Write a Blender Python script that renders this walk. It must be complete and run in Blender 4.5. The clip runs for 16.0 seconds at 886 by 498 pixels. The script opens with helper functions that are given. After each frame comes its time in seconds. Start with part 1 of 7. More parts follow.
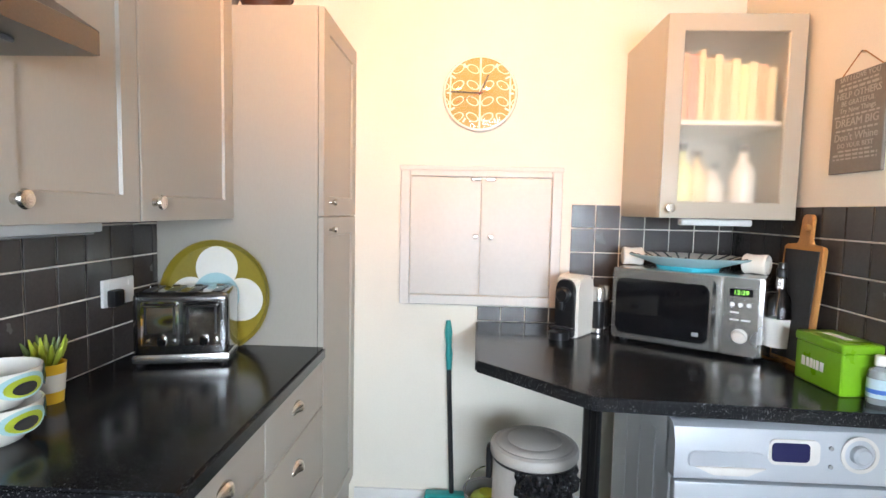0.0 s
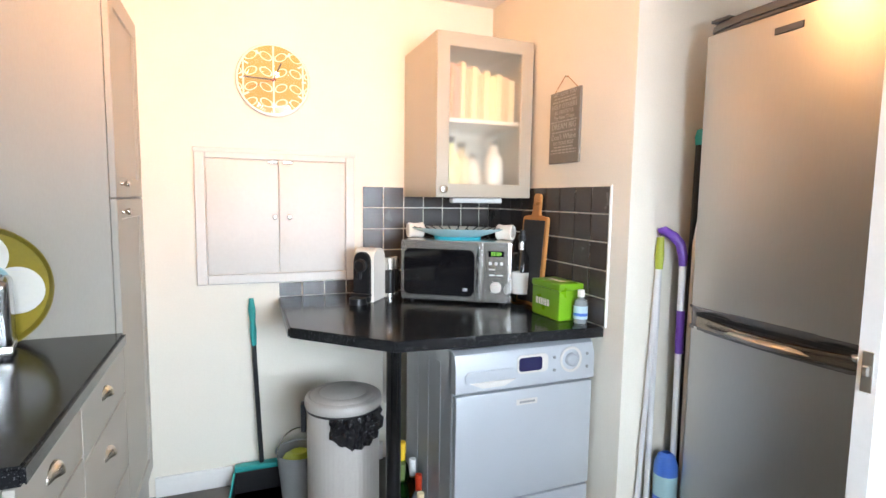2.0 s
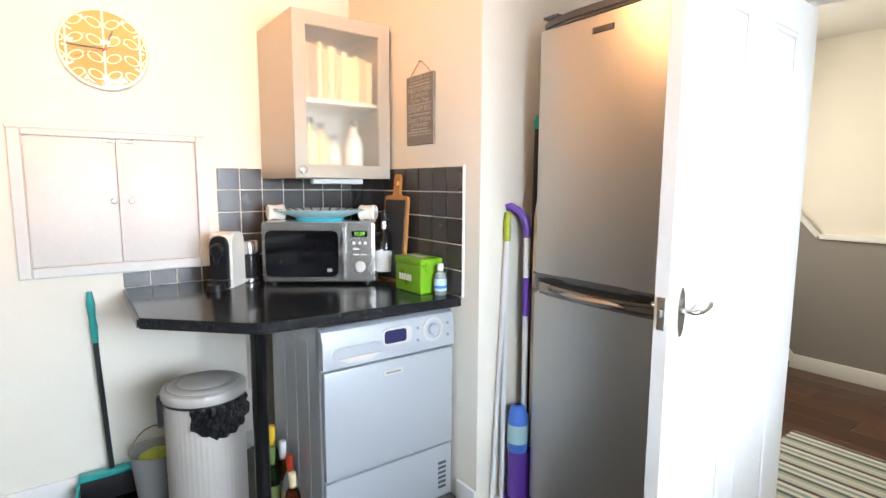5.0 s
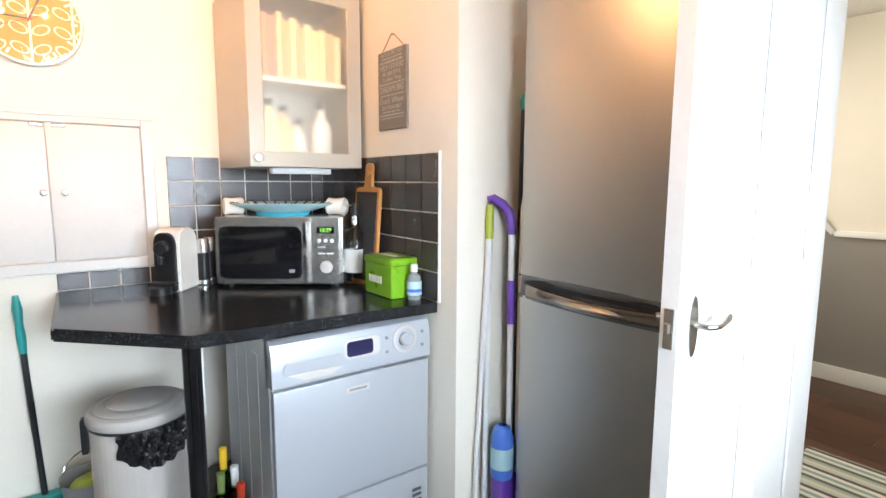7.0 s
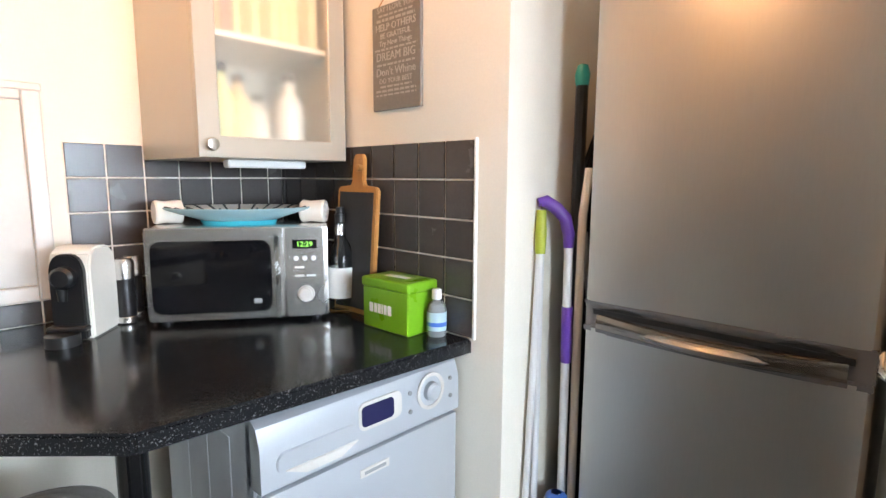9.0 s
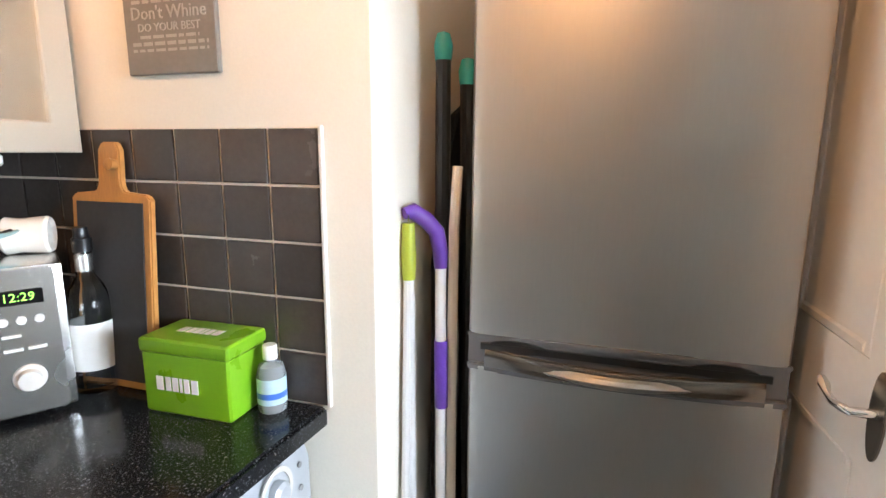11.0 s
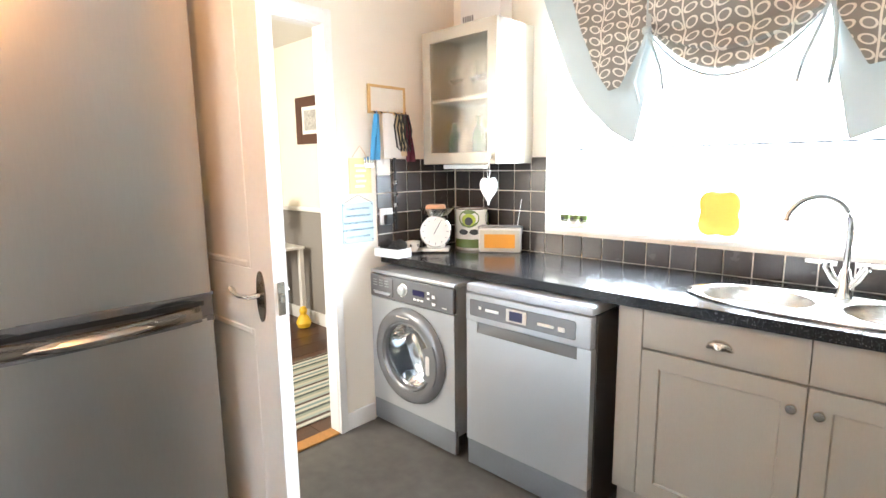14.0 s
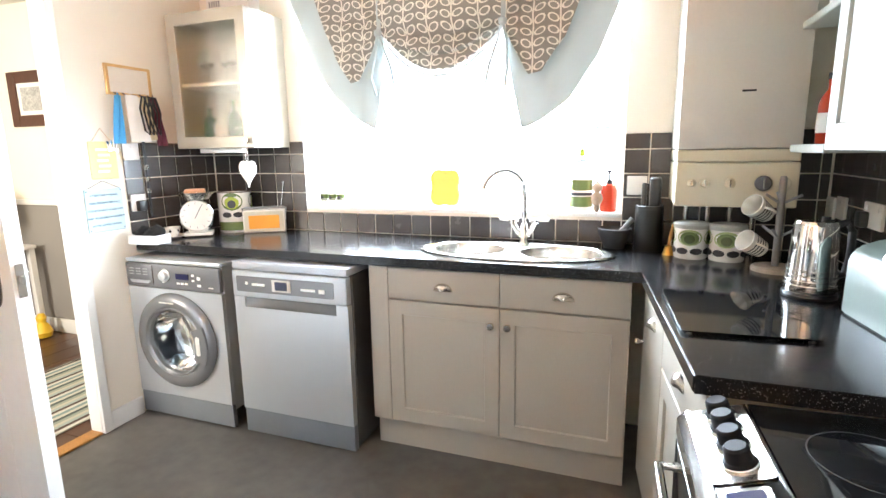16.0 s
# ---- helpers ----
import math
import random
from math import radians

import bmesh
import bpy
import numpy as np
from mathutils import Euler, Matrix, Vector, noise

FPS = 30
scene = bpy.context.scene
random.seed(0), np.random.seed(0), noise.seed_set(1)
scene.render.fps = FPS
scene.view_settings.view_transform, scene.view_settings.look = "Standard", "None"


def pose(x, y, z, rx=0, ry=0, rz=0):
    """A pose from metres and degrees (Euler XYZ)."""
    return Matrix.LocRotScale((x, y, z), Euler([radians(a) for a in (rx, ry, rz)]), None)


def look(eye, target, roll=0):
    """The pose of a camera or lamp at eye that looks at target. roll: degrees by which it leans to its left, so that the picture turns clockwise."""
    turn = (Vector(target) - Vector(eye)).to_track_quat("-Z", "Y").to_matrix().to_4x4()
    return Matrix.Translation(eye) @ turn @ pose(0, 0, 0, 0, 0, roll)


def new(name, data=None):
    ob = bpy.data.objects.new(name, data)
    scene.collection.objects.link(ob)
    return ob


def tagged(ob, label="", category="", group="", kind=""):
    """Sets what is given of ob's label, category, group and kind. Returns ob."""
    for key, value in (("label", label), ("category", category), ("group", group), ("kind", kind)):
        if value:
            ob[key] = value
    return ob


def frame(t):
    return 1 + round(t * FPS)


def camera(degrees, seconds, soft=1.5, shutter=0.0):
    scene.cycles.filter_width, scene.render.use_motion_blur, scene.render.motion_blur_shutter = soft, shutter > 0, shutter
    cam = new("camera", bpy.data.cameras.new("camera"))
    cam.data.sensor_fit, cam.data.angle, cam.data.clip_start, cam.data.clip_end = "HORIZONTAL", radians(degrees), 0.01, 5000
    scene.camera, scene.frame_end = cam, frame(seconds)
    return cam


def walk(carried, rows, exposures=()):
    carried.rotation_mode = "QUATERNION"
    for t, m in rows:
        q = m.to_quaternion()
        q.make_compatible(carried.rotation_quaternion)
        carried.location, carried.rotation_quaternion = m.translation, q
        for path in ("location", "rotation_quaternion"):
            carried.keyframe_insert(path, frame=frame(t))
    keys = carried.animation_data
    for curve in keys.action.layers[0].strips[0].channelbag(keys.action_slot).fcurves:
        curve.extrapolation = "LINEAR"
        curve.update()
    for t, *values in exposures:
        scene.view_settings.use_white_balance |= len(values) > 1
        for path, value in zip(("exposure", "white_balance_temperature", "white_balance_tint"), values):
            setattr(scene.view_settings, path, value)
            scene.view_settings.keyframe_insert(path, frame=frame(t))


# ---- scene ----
cam = camera(80.8, 16.0)
PATH = [
    (0, (1.245, 1.097, 1.415), (1.156, 3.089, 1.267), 1.2),
    (0.5, (1.216, 1.023, 1.42), (1.351, 3.012, 1.267), 1.2),
    (1, (1.159, 0.958, 1.412), (1.528, 2.917, 1.24), 1.1),
    (1.5, (1.133, 0.889, 1.406), (1.699, 2.8, 1.233), 0.9),
    (2, (1.116, 0.85, 1.396), (1.851, 2.7, 1.205), 0.8),
    (2.5, (1.113, 0.814, 1.383), (1.972, 2.606, 1.154), 0.6),
    (3, (1.092, 0.759, 1.382), (2.051, 2.5, 1.153), 0.5),
    (3.5, (1.085, 0.72, 1.395), (2.13, 2.41, 1.159), 0.4),
    (4, (1.084, 0.705, 1.391), (2.188, 2.357, 1.156), 0.4),
    (4.2, (1.087, 0.72, 1.392), (2.211, 2.358, 1.156), 0.4),
    (6.5, (1.222, 0.862, 1.337), (2.416, 2.447, 1.087), 0.2),
    (7, (1.337, 0.935, 1.349), (2.509, 2.535, 1.094), 0.3),
    (7.5, (1.405, 1.049, 1.347), (2.582, 2.645, 1.091), 0.6),
    (8, (1.385, 1.222, 1.345), (2.574, 2.81, 1.091), 0.8),
    (8.2, (1.37, 1.285, 1.349), (2.594, 2.846, 1.093), 0.7),
    (10.3, (1.444, 1.885, 1.354), (3.199, 2.806, 1.085), 0.3),
    (10.5, (1.47, 1.917, 1.352), (3.27, 2.745, 1.078), 0.2),
    (11, (1.578, 1.943, 1.414), (3.452, 2.536, 1.043), 0.4),
    (11.5, (1.593, 2.001, 1.365), (3.565, 2.164, 1.076), -0.3),
    (12, (1.545, 2.086, 1.371), (3.494, 1.752, 1.076), -0.3),
    (12.5, (1.443, 2.105, 1.376), (3.279, 1.371, 1.076), -0.5),
    (13, (1.301, 2.09, 1.372), (2.986, 1.059, 1.065), -0.8),
    (13.5, (1.204, 2.121, 1.374), (2.737, 0.874, 1.066), -0.7),
    (14, (1.14, 2.192, 1.378), (2.508, 0.768, 1.063), -0.7),
    (14.5, (1.075, 2.291, 1.385), (2.246, 0.703, 1.06), -0.7),
    (15, (0.993, 2.344, 1.378), (1.956, 0.624, 1.04), -1.0),
    (15.5, (0.922, 2.369, 1.367), (1.711, 0.567, 1.006), -1.0),
    (16, (0.886, 2.387, 1.353), (1.561, 0.541, 0.983), -0.9),
]
walk(cam, [(t, look(eye, target, roll)) for t, eye, target, roll in PATH], exposures=[(0.0, -0.15), (2.0, -0.02), (4.0, 0.06), (8.0, 0.04), (10.5, 0.22), (11.5, 0.48), (13.0, 0.80), (14.5, 0.98), (16.0, 0.98)])

# ---- world, sun, large lights, exposure ----
world = bpy.data.worlds.new("overcast_sky")
scene.world = world
world.use_nodes = True
sky = world.node_tree.nodes.new("ShaderNodeTexSky")
sky.sky_type, sky.sun_disc = "NISHITA", False
sky.sun_elevation, sky.sun_rotation = radians(40), radians(200)
world.node_tree.links.new(sky.outputs[0], world.node_tree.nodes["Background"].inputs[0])
world.node_tree.nodes["Background"].inputs[1].default_value = 0.12


def lamp(name, kind, m, energy, colour, **more):
    data = bpy.data.lights.new(name, kind)
    data.energy, data.color = energy, colour
    for key, value in more.items():
        if key == "size":
            if kind == "AREA":
                data.shape, data.size, data.size_y, data.spread = "RECTANGLE", value[0], value[1], radians(125)
            else:
                data.shadow_soft_size = value
        if key == "angle":
            data.angle = value
        if key == "spot":
            data.spot_size, data.spot_blend = value
    ob = new(name, data)
    ob.matrix_basis = m
    return ob


lamp("sun", "SUN", pose(0, 0, 5, 48, 0, 20), 1.0, (1, 0.96, 0.9), angle=radians(12))
# daylight in the window's opening, and an added fill lamp for the hall
lamp("window_daylight", "AREA", look((1.79, -0.40, 1.66), (1.75, 2.0, 1.05)), 132, (0.73, 0.85, 1.0), size=(1.62, 1.1))
lamp("hall_fill", "AREA", look((4.6, 3.1, 1.9), (4.4, 0.0, 1.3)), 42, (1.0, 0.92, 0.80), size=(1.0, 1.6))


# the four heads of the ceiling spotlight bar
for head, aim, watts in (((1.0, 2.15, 2.29), (0.75, 3.40, 2.25), 82), ((1.21, 2.15, 2.29), (2.5, -0.1, 2.25), 46), ((1.43, 2.15, 2.29), (1.9, 3.4, 2.25), 88), ((1.64, 2.15, 2.29), (2.75, 1.95, 1.90), 30)):
    lamp("spot_head_light", "SPOT", look(head, aim), watts, (1.0, 0.48, 0.185), size=0.03, spot=(radians(112), 1.0))


# ---- materials ----
def nodes_of(name):
    m = bpy.data.materials.new(name)
    m.use_nodes = True
    return m, m.node_tree.nodes, m.node_tree.links, m.node_tree.nodes["Principled BSDF"]


def surf(name, col, rough=0.5, metal=0.0, var=0.10, scale=6.0, fine=90.0, bump=0.08, rough_var=0.1, random_var=0.0, coat=0.0, stretch=(1, 1, 1), depth=0.002, emit=0.0):
    """A painted, plastic, metal or wooden surface with stains at two scales and a fine relief."""
    m, nn, ll, p = nodes_of(name)
    tc = nn.new("ShaderNodeTexCoord")
    mp = nn.new("ShaderNodeMapping")
    mp.inputs["Scale"].default_value = stretch
    ll.new(tc.outputs["Object"], mp.inputs[0])
    big, small = nn.new("ShaderNodeTexNoise"), nn.new("ShaderNodeTexNoise")
    big.inputs["Scale"].default_value, big.inputs["Detail"].default_value = scale, 5
    small.inputs["Scale"].default_value, small.inputs["Detail"].default_value = fine, 3
    for n in (big, small):
        ll.new(mp.outputs[0], n.inputs["Vector"])
    add = nn.new("ShaderNodeMath")
    add.operation = "ADD"
    ll.new(big.outputs[0], add.inputs[0])
    ll.new(small.outputs[0], add.inputs[1])
    ramp = nn.new("ShaderNodeMapRange")
    ramp.inputs[1].default_value, ramp.inputs[2].default_value = 0.6, 1.4
    ramp.inputs[3].default_value, ramp.inputs[4].default_value = 1 - var, 1 + var
    ll.new(add.outputs[0], ramp.inputs[0])
    value = ramp.outputs[0]
    if random_var:
        info = nn.new("ShaderNodeObjectInfo")
        shift = nn.new("ShaderNodeVectorMath")
        ll.new(mp.outputs[0], shift.inputs[0])
        ll.new(info.outputs["Location"], shift.inputs[1])
        for n in (big, small):
            ll.new(shift.outputs[0], n.inputs["Vector"])
        rr = nn.new("ShaderNodeMapRange")
        rr.inputs[3].default_value, rr.inputs[4].default_value = 1 - random_var, 1 + random_var
        ll.new(info.outputs["Random"], rr.inputs[0])
        mul = nn.new("ShaderNodeMath")
        mul.operation = "MULTIPLY"
        ll.new(value, mul.inputs[0])
        ll.new(rr.outputs[0], mul.inputs[1])
        value = mul.outputs[0]
    mix = nn.new("ShaderNodeVectorMath")
    mix.operation = "SCALE"
    mix.inputs[0].default_value = col
    ll.new(value, mix.inputs["Scale"])
    ll.new(mix.outputs[0], p.inputs["Base Color"])
    p.inputs["Metallic"].default_value = metal
    rg = nn.new("ShaderNodeMapRange")
    rg.inputs[3].default_value, rg.inputs[4].default_value = max(0.02, rough - rough_var * rough), min(1, rough + rough_var * rough)
    ll.new(big.outputs[0], rg.inputs[0])
    ll.new(rg.outputs[0], p.inputs["Roughness"])
    if coat:
        p.inputs["Coat Weight"].default_value, p.inputs["Coat Roughness"].default_value = coat, 0.08
    if bump:
        b = nn.new("ShaderNodeBump")
        b.inputs["Strength"].default_value, b.inputs["Distance"].default_value = bump, depth
        ll.new(small.outputs[0], b.inputs["Height"])
        ll.new(b.outputs[0], p.inputs["Normal"])
    if emit:
        p.inputs["Emission Color"].default_value = (*col, 1)
        p.inputs["Emission Strength"].default_value = emit
    return m


def glass(name, col=(1, 1, 1), rough=0.0):
    m, nn, ll, p = nodes_of(name)
    p.inputs["Base Color"].default_value = (*col, 1)
    p.inputs["Transmission Weight"].default_value, p.inputs["Roughness"].default_value = 1.0, rough
    p.inputs["IOR"].default_value = 1.45
    return m


def speckle(name, base, dots, rough, amount=0.62, size=260.0):
    m, nn, ll, p = nodes_of(name)
    tc = nn.new("ShaderNodeTexCoord")
    v, n = nn.new("ShaderNodeTexNoise"), nn.new("ShaderNodeTexNoise")
    v.inputs["Scale"].default_value, v.inputs["Detail"].default_value = size, 2
    n.inputs["Scale"].default_value = 5
    for k in (v, n):
        ll.new(tc.outputs["Object"], k.inputs["Vector"])
    r = nn.new("ShaderNodeValToRGB")
    r.color_ramp.elements[0].position, r.color_ramp.elements[1].position = amount, amount + 0.1
    r.color_ramp.elements[0].color, r.color_ramp.elements[1].color = (*base, 1), (*dots, 1)
    ll.new(v.outputs[0], r.inputs[0])
    ll.new(r.outputs[0], p.inputs["Base Color"])
    g = nn.new("ShaderNodeMapRange")
    g.inputs[3].default_value, g.inputs[4].default_value = rough * 0.75, rough * 1.3
    ll.new(n.outputs[0], g.inputs[0])
    ll.new(g.outputs[0], p.inputs["Roughness"])
    b = nn.new("ShaderNodeBump")
    p.inputs["Specular IOR Level"].default_value = 0.30
    b.inputs["Strength"].default_value, b.inputs["Distance"].default_value = 0.05, 0.001
    ll.new(v.outputs[0], b.inputs["Height"])
    ll.new(b.outputs[0], p.inputs["Normal"])
    return m


def stems(name, ground, ink, leaf, column, pitch, axes=(0, 2), rough=0.8, ring=0.68):
    """Stems with pairs of outlined leaves, repeated over the plane of two object axes."""
    m, nn, ll, p = nodes_of(name)
    tc = nn.new("ShaderNodeTexCoord")
    sep = nn.new("ShaderNodeSeparateXYZ")
    ll.new(tc.outputs["Object"], sep.inputs[0])

    def num(op, a, b=None):
        k = nn.new("ShaderNodeMath")
        k.operation = op
        for i, s in enumerate((a, b)):
            if s is None:
                continue
            if isinstance(s, (int, float)):
                k.inputs[i].default_value = s
            else:
                ll.new(s, k.inputs[i])
        return k.outputs[0]

    u = num("SUBTRACT", num("MULTIPLY", num("FRACT", num("ADD", num("DIVIDE", sep.outputs[axes[0]], column), 0.5)), 2), 1)
    v = num("SUBTRACT", num("MULTIPLY", num("FRACT", num("DIVIDE", sep.outputs[axes[1]], pitch)), 2), 1)
    au = num("ABSOLUTE", u)
    k = column / pitch
    a, b = num("SUBTRACT", au, 0.5), num("DIVIDE", v, k)
    p1 = num("ADD", num("MULTIPLY", a, 0.88), num("MULTIPLY", b, 0.47))
    p2 = num("SUBTRACT", num("MULTIPLY", b, 0.88), num("MULTIPLY", a, 0.47))
    d = num("SQRT", num("ADD", num("POWER", num("DIVIDE", p1, 0.46), 2), num("POWER", num("DIVIDE", p2, 0.27), 2)))
    inside = num("LESS_THAN", d, 1.0)
    core = num("LESS_THAN", d, ring)
    stem = num("LESS_THAN", au, 0.06)
    line = num("MAXIMUM", num("SUBTRACT", inside, core), stem)
    m1, m2 = nn.new("ShaderNodeMix"), nn.new("ShaderNodeMix")
    for mm, f, x, y in ((m1, core, ground, leaf), (m2, line, None, ink)):
        mm.data_type = "RGBA"
        ll.new(f, mm.inputs[0])
        if x:
            mm.inputs[6].default_value = (*x, 1)
        mm.inputs[7].default_value = (*y, 1)
    ll.new(m1.outputs[2], m2.inputs[6])
    ll.new(m2.outputs[2], p.inputs["Base Color"])
    p.inputs["Roughness"].default_value = rough
    n = nn.new("ShaderNodeTexNoise")
    n.inputs["Scale"].default_value = 700
    ll.new(tc.outputs["Object"], n.inputs["Vector"])
    bp = nn.new("ShaderNodeBump")
    bp.inputs["Strength"].default_value, bp.inputs["Distance"].default_value = 0.15, 0.001
    ll.new(n.outputs[0], bp.inputs["Height"])
    ll.new(bp.outputs[0], p.inputs["Normal"])
    return m


def stripes(name, cols, width, axis=0):
    m, nn, ll, p = nodes_of(name)
    tc, sep = nn.new("ShaderNodeTexCoord"), nn.new("ShaderNodeSeparateXYZ")
    ll.new(tc.outputs["Object"], sep.inputs[0])
    d, f = nn.new("ShaderNodeMath"), nn.new("ShaderNodeMath")
    d.operation, f.operation = "DIVIDE", "FRACT"
    d.inputs[1].default_value = width
    ll.new(sep.outputs[axis], d.inputs[0])
    ll.new(d.outputs[0], f.inputs[0])
    r = nn.new("ShaderNodeValToRGB")
    r.color_ramp.interpolation = "CONSTANT"
    while len(r.color_ramp.elements) < len(cols):
        r.color_ramp.elements.new(0.5)
    for i, c in enumerate(cols):
        r.color_ramp.elements[i].position, r.color_ramp.elements[i].color = i / len(cols), (*c, 1)
    ll.new(f.outputs[0], r.inputs[0])
    n = nn.new("ShaderNodeTexNoise")
    n.inputs["Scale"].default_value = 300
    b = nn.new("ShaderNodeBump")
    b.inputs["Strength"].default_value, b.inputs["Distance"].default_value = 0.5, 0.004
    ll.new(n.outputs[0], b.inputs["Height"])
    ll.new(b.outputs[0], p.inputs["Normal"])
    ll.new(r.outputs[0], p.inputs["Base Color"])
    p.inputs["Roughness"].default_value = 0.95
    return m


CREAM = surf("cream_wall_paint", (0.80, 0.752, 0.650), 0.75, var=0.035, scale=3, fine=160, bump=0.12)
WHITE = surf("white_gloss_paint", (0.80, 0.79, 0.76), 0.32, var=0.03, scale=5, fine=60, bump=0.05)
# hatch white, a step darker than the gloss paint
HATCHPAINT = surf("greyer_white_hatch_paint", (0.66, 0.64, 0.60), 0.45, var=0.04, scale=5, fine=60, bump=0.06)
CEIL = surf("white_ceiling_paint", (0.80, 0.78, 0.73), 0.85, var=0.03, scale=3, fine=120, bump=0.15)
UNIT = surf("greige_cabinet_paint", (0.395, 0.365, 0.312), 0.38, var=0.035, scale=4, fine=220, bump=0.06, stretch=(1, 1, 0.25))
SAGE = surf("pale_sage_cabinet_paint", (0.42, 0.43, 0.38), 0.38, var=0.04, scale=4, fine=220, bump=0.06)
TILE = surf("slate_brown_tile_glaze", (0.054, 0.046, 0.043), 0.27, var=0.16, scale=9, fine=110, bump=0.08, rough_var=0.04, random_var=0.20)
GROUT = surf("cream_grout", (0.78, 0.71, 0.62), 0.9, var=0.12, scale=20, fine=200, bump=0.3)
WORKTOP = speckle("black_speckled_laminate", (0.012, 0.012, 0.013), (0.13, 0.13, 0.135), 0.16, 0.610, 260.0)
FLOOR = surf("dark_grey_vinyl", (0.105, 0.095, 0.083), 0.45, var=0.30, scale=2.6, fine=14, bump=0.06)
SILVER = surf("silver_appliance_paint", (0.52, 0.535, 0.55), 0.30, 0.55, var=0.03, scale=3, fine=260, bump=0.03)
SILVERBLUE = surf("light_silver_plastic", (0.46, 0.48, 0.505), 0.33, 0.35, var=0.03, scale=3, fine=260, bump=0.03)
FRIDGE = surf("graphite_silver_steel", (0.47, 0.455, 0.43), 0.39, 1.0, var=0.03, scale=3, fine=200, bump=0.03, stretch=(1, 1, 0.1))
DARKSILVER = surf("dark_silver_plastic", (0.11, 0.11, 0.115), 0.3, 0.4, var=0.04)
# one darker even tone of steel for the whole hood
HOODSTEEL = surf("dark_hood_steel", (0.15, 0.142, 0.135), 0.33, 1.0, var=0.08, scale=3, fine=300, bump=0.0, rough_var=0.06)
STEEL = surf("brushed_stainless_steel", (0.68, 0.66, 0.63), 0.27, 1.0, var=0.04, scale=3, fine=300, bump=0.0, rough_var=0.04)
TOASTERSTEEL = surf("dark_polished_steel", (0.30, 0.30, 0.305), 0.16, 1.0, var=0.04, bump=0)
CHROME = surf("polished_chrome", (0.78, 0.77, 0.75), 0.08, 1.0, var=0.02, bump=0)
NICKEL = surf("satin_nickel", (0.62, 0.58, 0.52), 0.25, 1.0, var=0.05, bump=0.02)
BLACK = surf("black_plastic", (0.012, 0.012, 0.013), 0.3, var=0.1, bump=0.03)
BLACKGLASS = surf("black_glass", (0.006, 0.006, 0.007), 0.05, var=0.02, bump=0)
CHARCOAL = surf("charcoal_stone", (0.03, 0.03, 0.032), 0.55, var=0.2, bump=0.2)
GREY = surf("mid_grey_plastic", (0.25, 0.25, 0.25), 0.45, var=0.05)
PALEGREY = surf("pale_grey_enamel", (0.58, 0.545, 0.50), 0.42, 0.0, var=0.04, bump=0.03)
IVORY = surf("cream_plastic", (0.66, 0.60, 0.45), 0.4, var=0.03)
BOILER = surf("boiler_white_enamel", (0.62, 0.60, 0.54), 0.35, var=0.03)
PLASTIC = surf("white_plastic", (0.78, 0.77, 0.74), 0.35, var=0.02)
CERAMIC = surf("white_glazed_ceramic", (0.80, 0.77, 0.70), 0.15, var=0.03, bump=0.02)
TUBEWHITE = surf("white_coated_tube", (0.80, 0.80, 0.80), 0.30, 0.1, var=0.03, bump=0.02)
TEAL = surf("teal_plastic", (0.02, 0.30, 0.28), 0.35, var=0.05)
PURPLE = surf("purple_plastic", (0.13, 0.05, 0.36), 0.35, var=0.05)
LIME = surf("lime_green_plastic", (0.38, 0.45, 0.04), 0.4, var=0.05)
GREENTIN = surf("green_tin_enamel", (0.16, 0.36, 0.012), 0.28, var=0.05, bump=0.02)
GREEN = surf("leaf_green_glaze", (0.14, 0.19, 0.06), 0.25, var=0.10)
PALEGREEN = surf("pale_green_glaze", (0.36, 0.42, 0.20), 0.25, var=0.06)
DARKGREEN = surf("dark_olive_glaze", (0.07, 0.09, 0.03), 0.25, var=0.08)
OLIVE = surf("olive_glaze", (0.25, 0.19, 0.02), 0.3, var=0.08)
SKYBLUE = surf("pale_blue_glaze", (0.40, 0.62, 0.66), 0.25, var=0.04)
LINING = surf("pale_blue_cotton_lining", (0.46, 0.515, 0.52), 0.9, var=0.04, scale=5, fine=500, bump=0.2)
TURQ = surf("turquoise_glaze", (0.05, 0.42, 0.52), 0.2, var=0.05)
YELLOW = surf("yellow_silicone", (0.80, 0.50, 0.03), 0.45, var=0.04)
PALEYELLOW = surf("pale_yellow_card", (0.70, 0.68, 0.33), 0.7, var=0.04)
ORANGE = surf("orange_speaker_cloth", (0.62, 0.26, 0.03), 0.8, var=0.12, fine=900, bump=0.4)
RED = surf("red_plastic", (0.45, 0.04, 0.015), 0.25, var=0.05)
BLUE = surf("blue_plastic", (0.06, 0.17, 0.58), 0.35, var=0.05)
LIGHTBLUE = surf("sky_blue_cloth", (0.06, 0.32, 0.62), 0.8, var=0.08, bump=0.2)
MAROON = surf("maroon_cloth", (0.10, 0.012, 0.03), 0.85, var=0.15, bump=0.3)
BINPAINT = surf("warm_grey_bin_enamel", (0.40, 0.37, 0.335), 0.40, var=0.04, bump=0.03)
BLACKCLOTH = surf("black_knitted_cloth", (0.012, 0.012, 0.012), 0.9, var=0.2, fine=500, bump=0.6)
SCREEN = surf("dark_display_glass", (0.02, 0.02, 0.06), 0.12, var=0.02, bump=0)
GREENLED = surf("green_display_digits", (0.30, 0.85, 0.10), 0.5, var=0.0, bump=0, emit=1.2)
OAK = surf("golden_oak", (0.46, 0.21, 0.055), 0.45, var=0.22, scale=5, fine=70, bump=0.12, stretch=(1, 6, 0.6))
PINE = surf("pine_frame", (0.62, 0.40, 0.16), 0.5, var=0.15, scale=6, fine=70, stretch=(6, 1, 1))
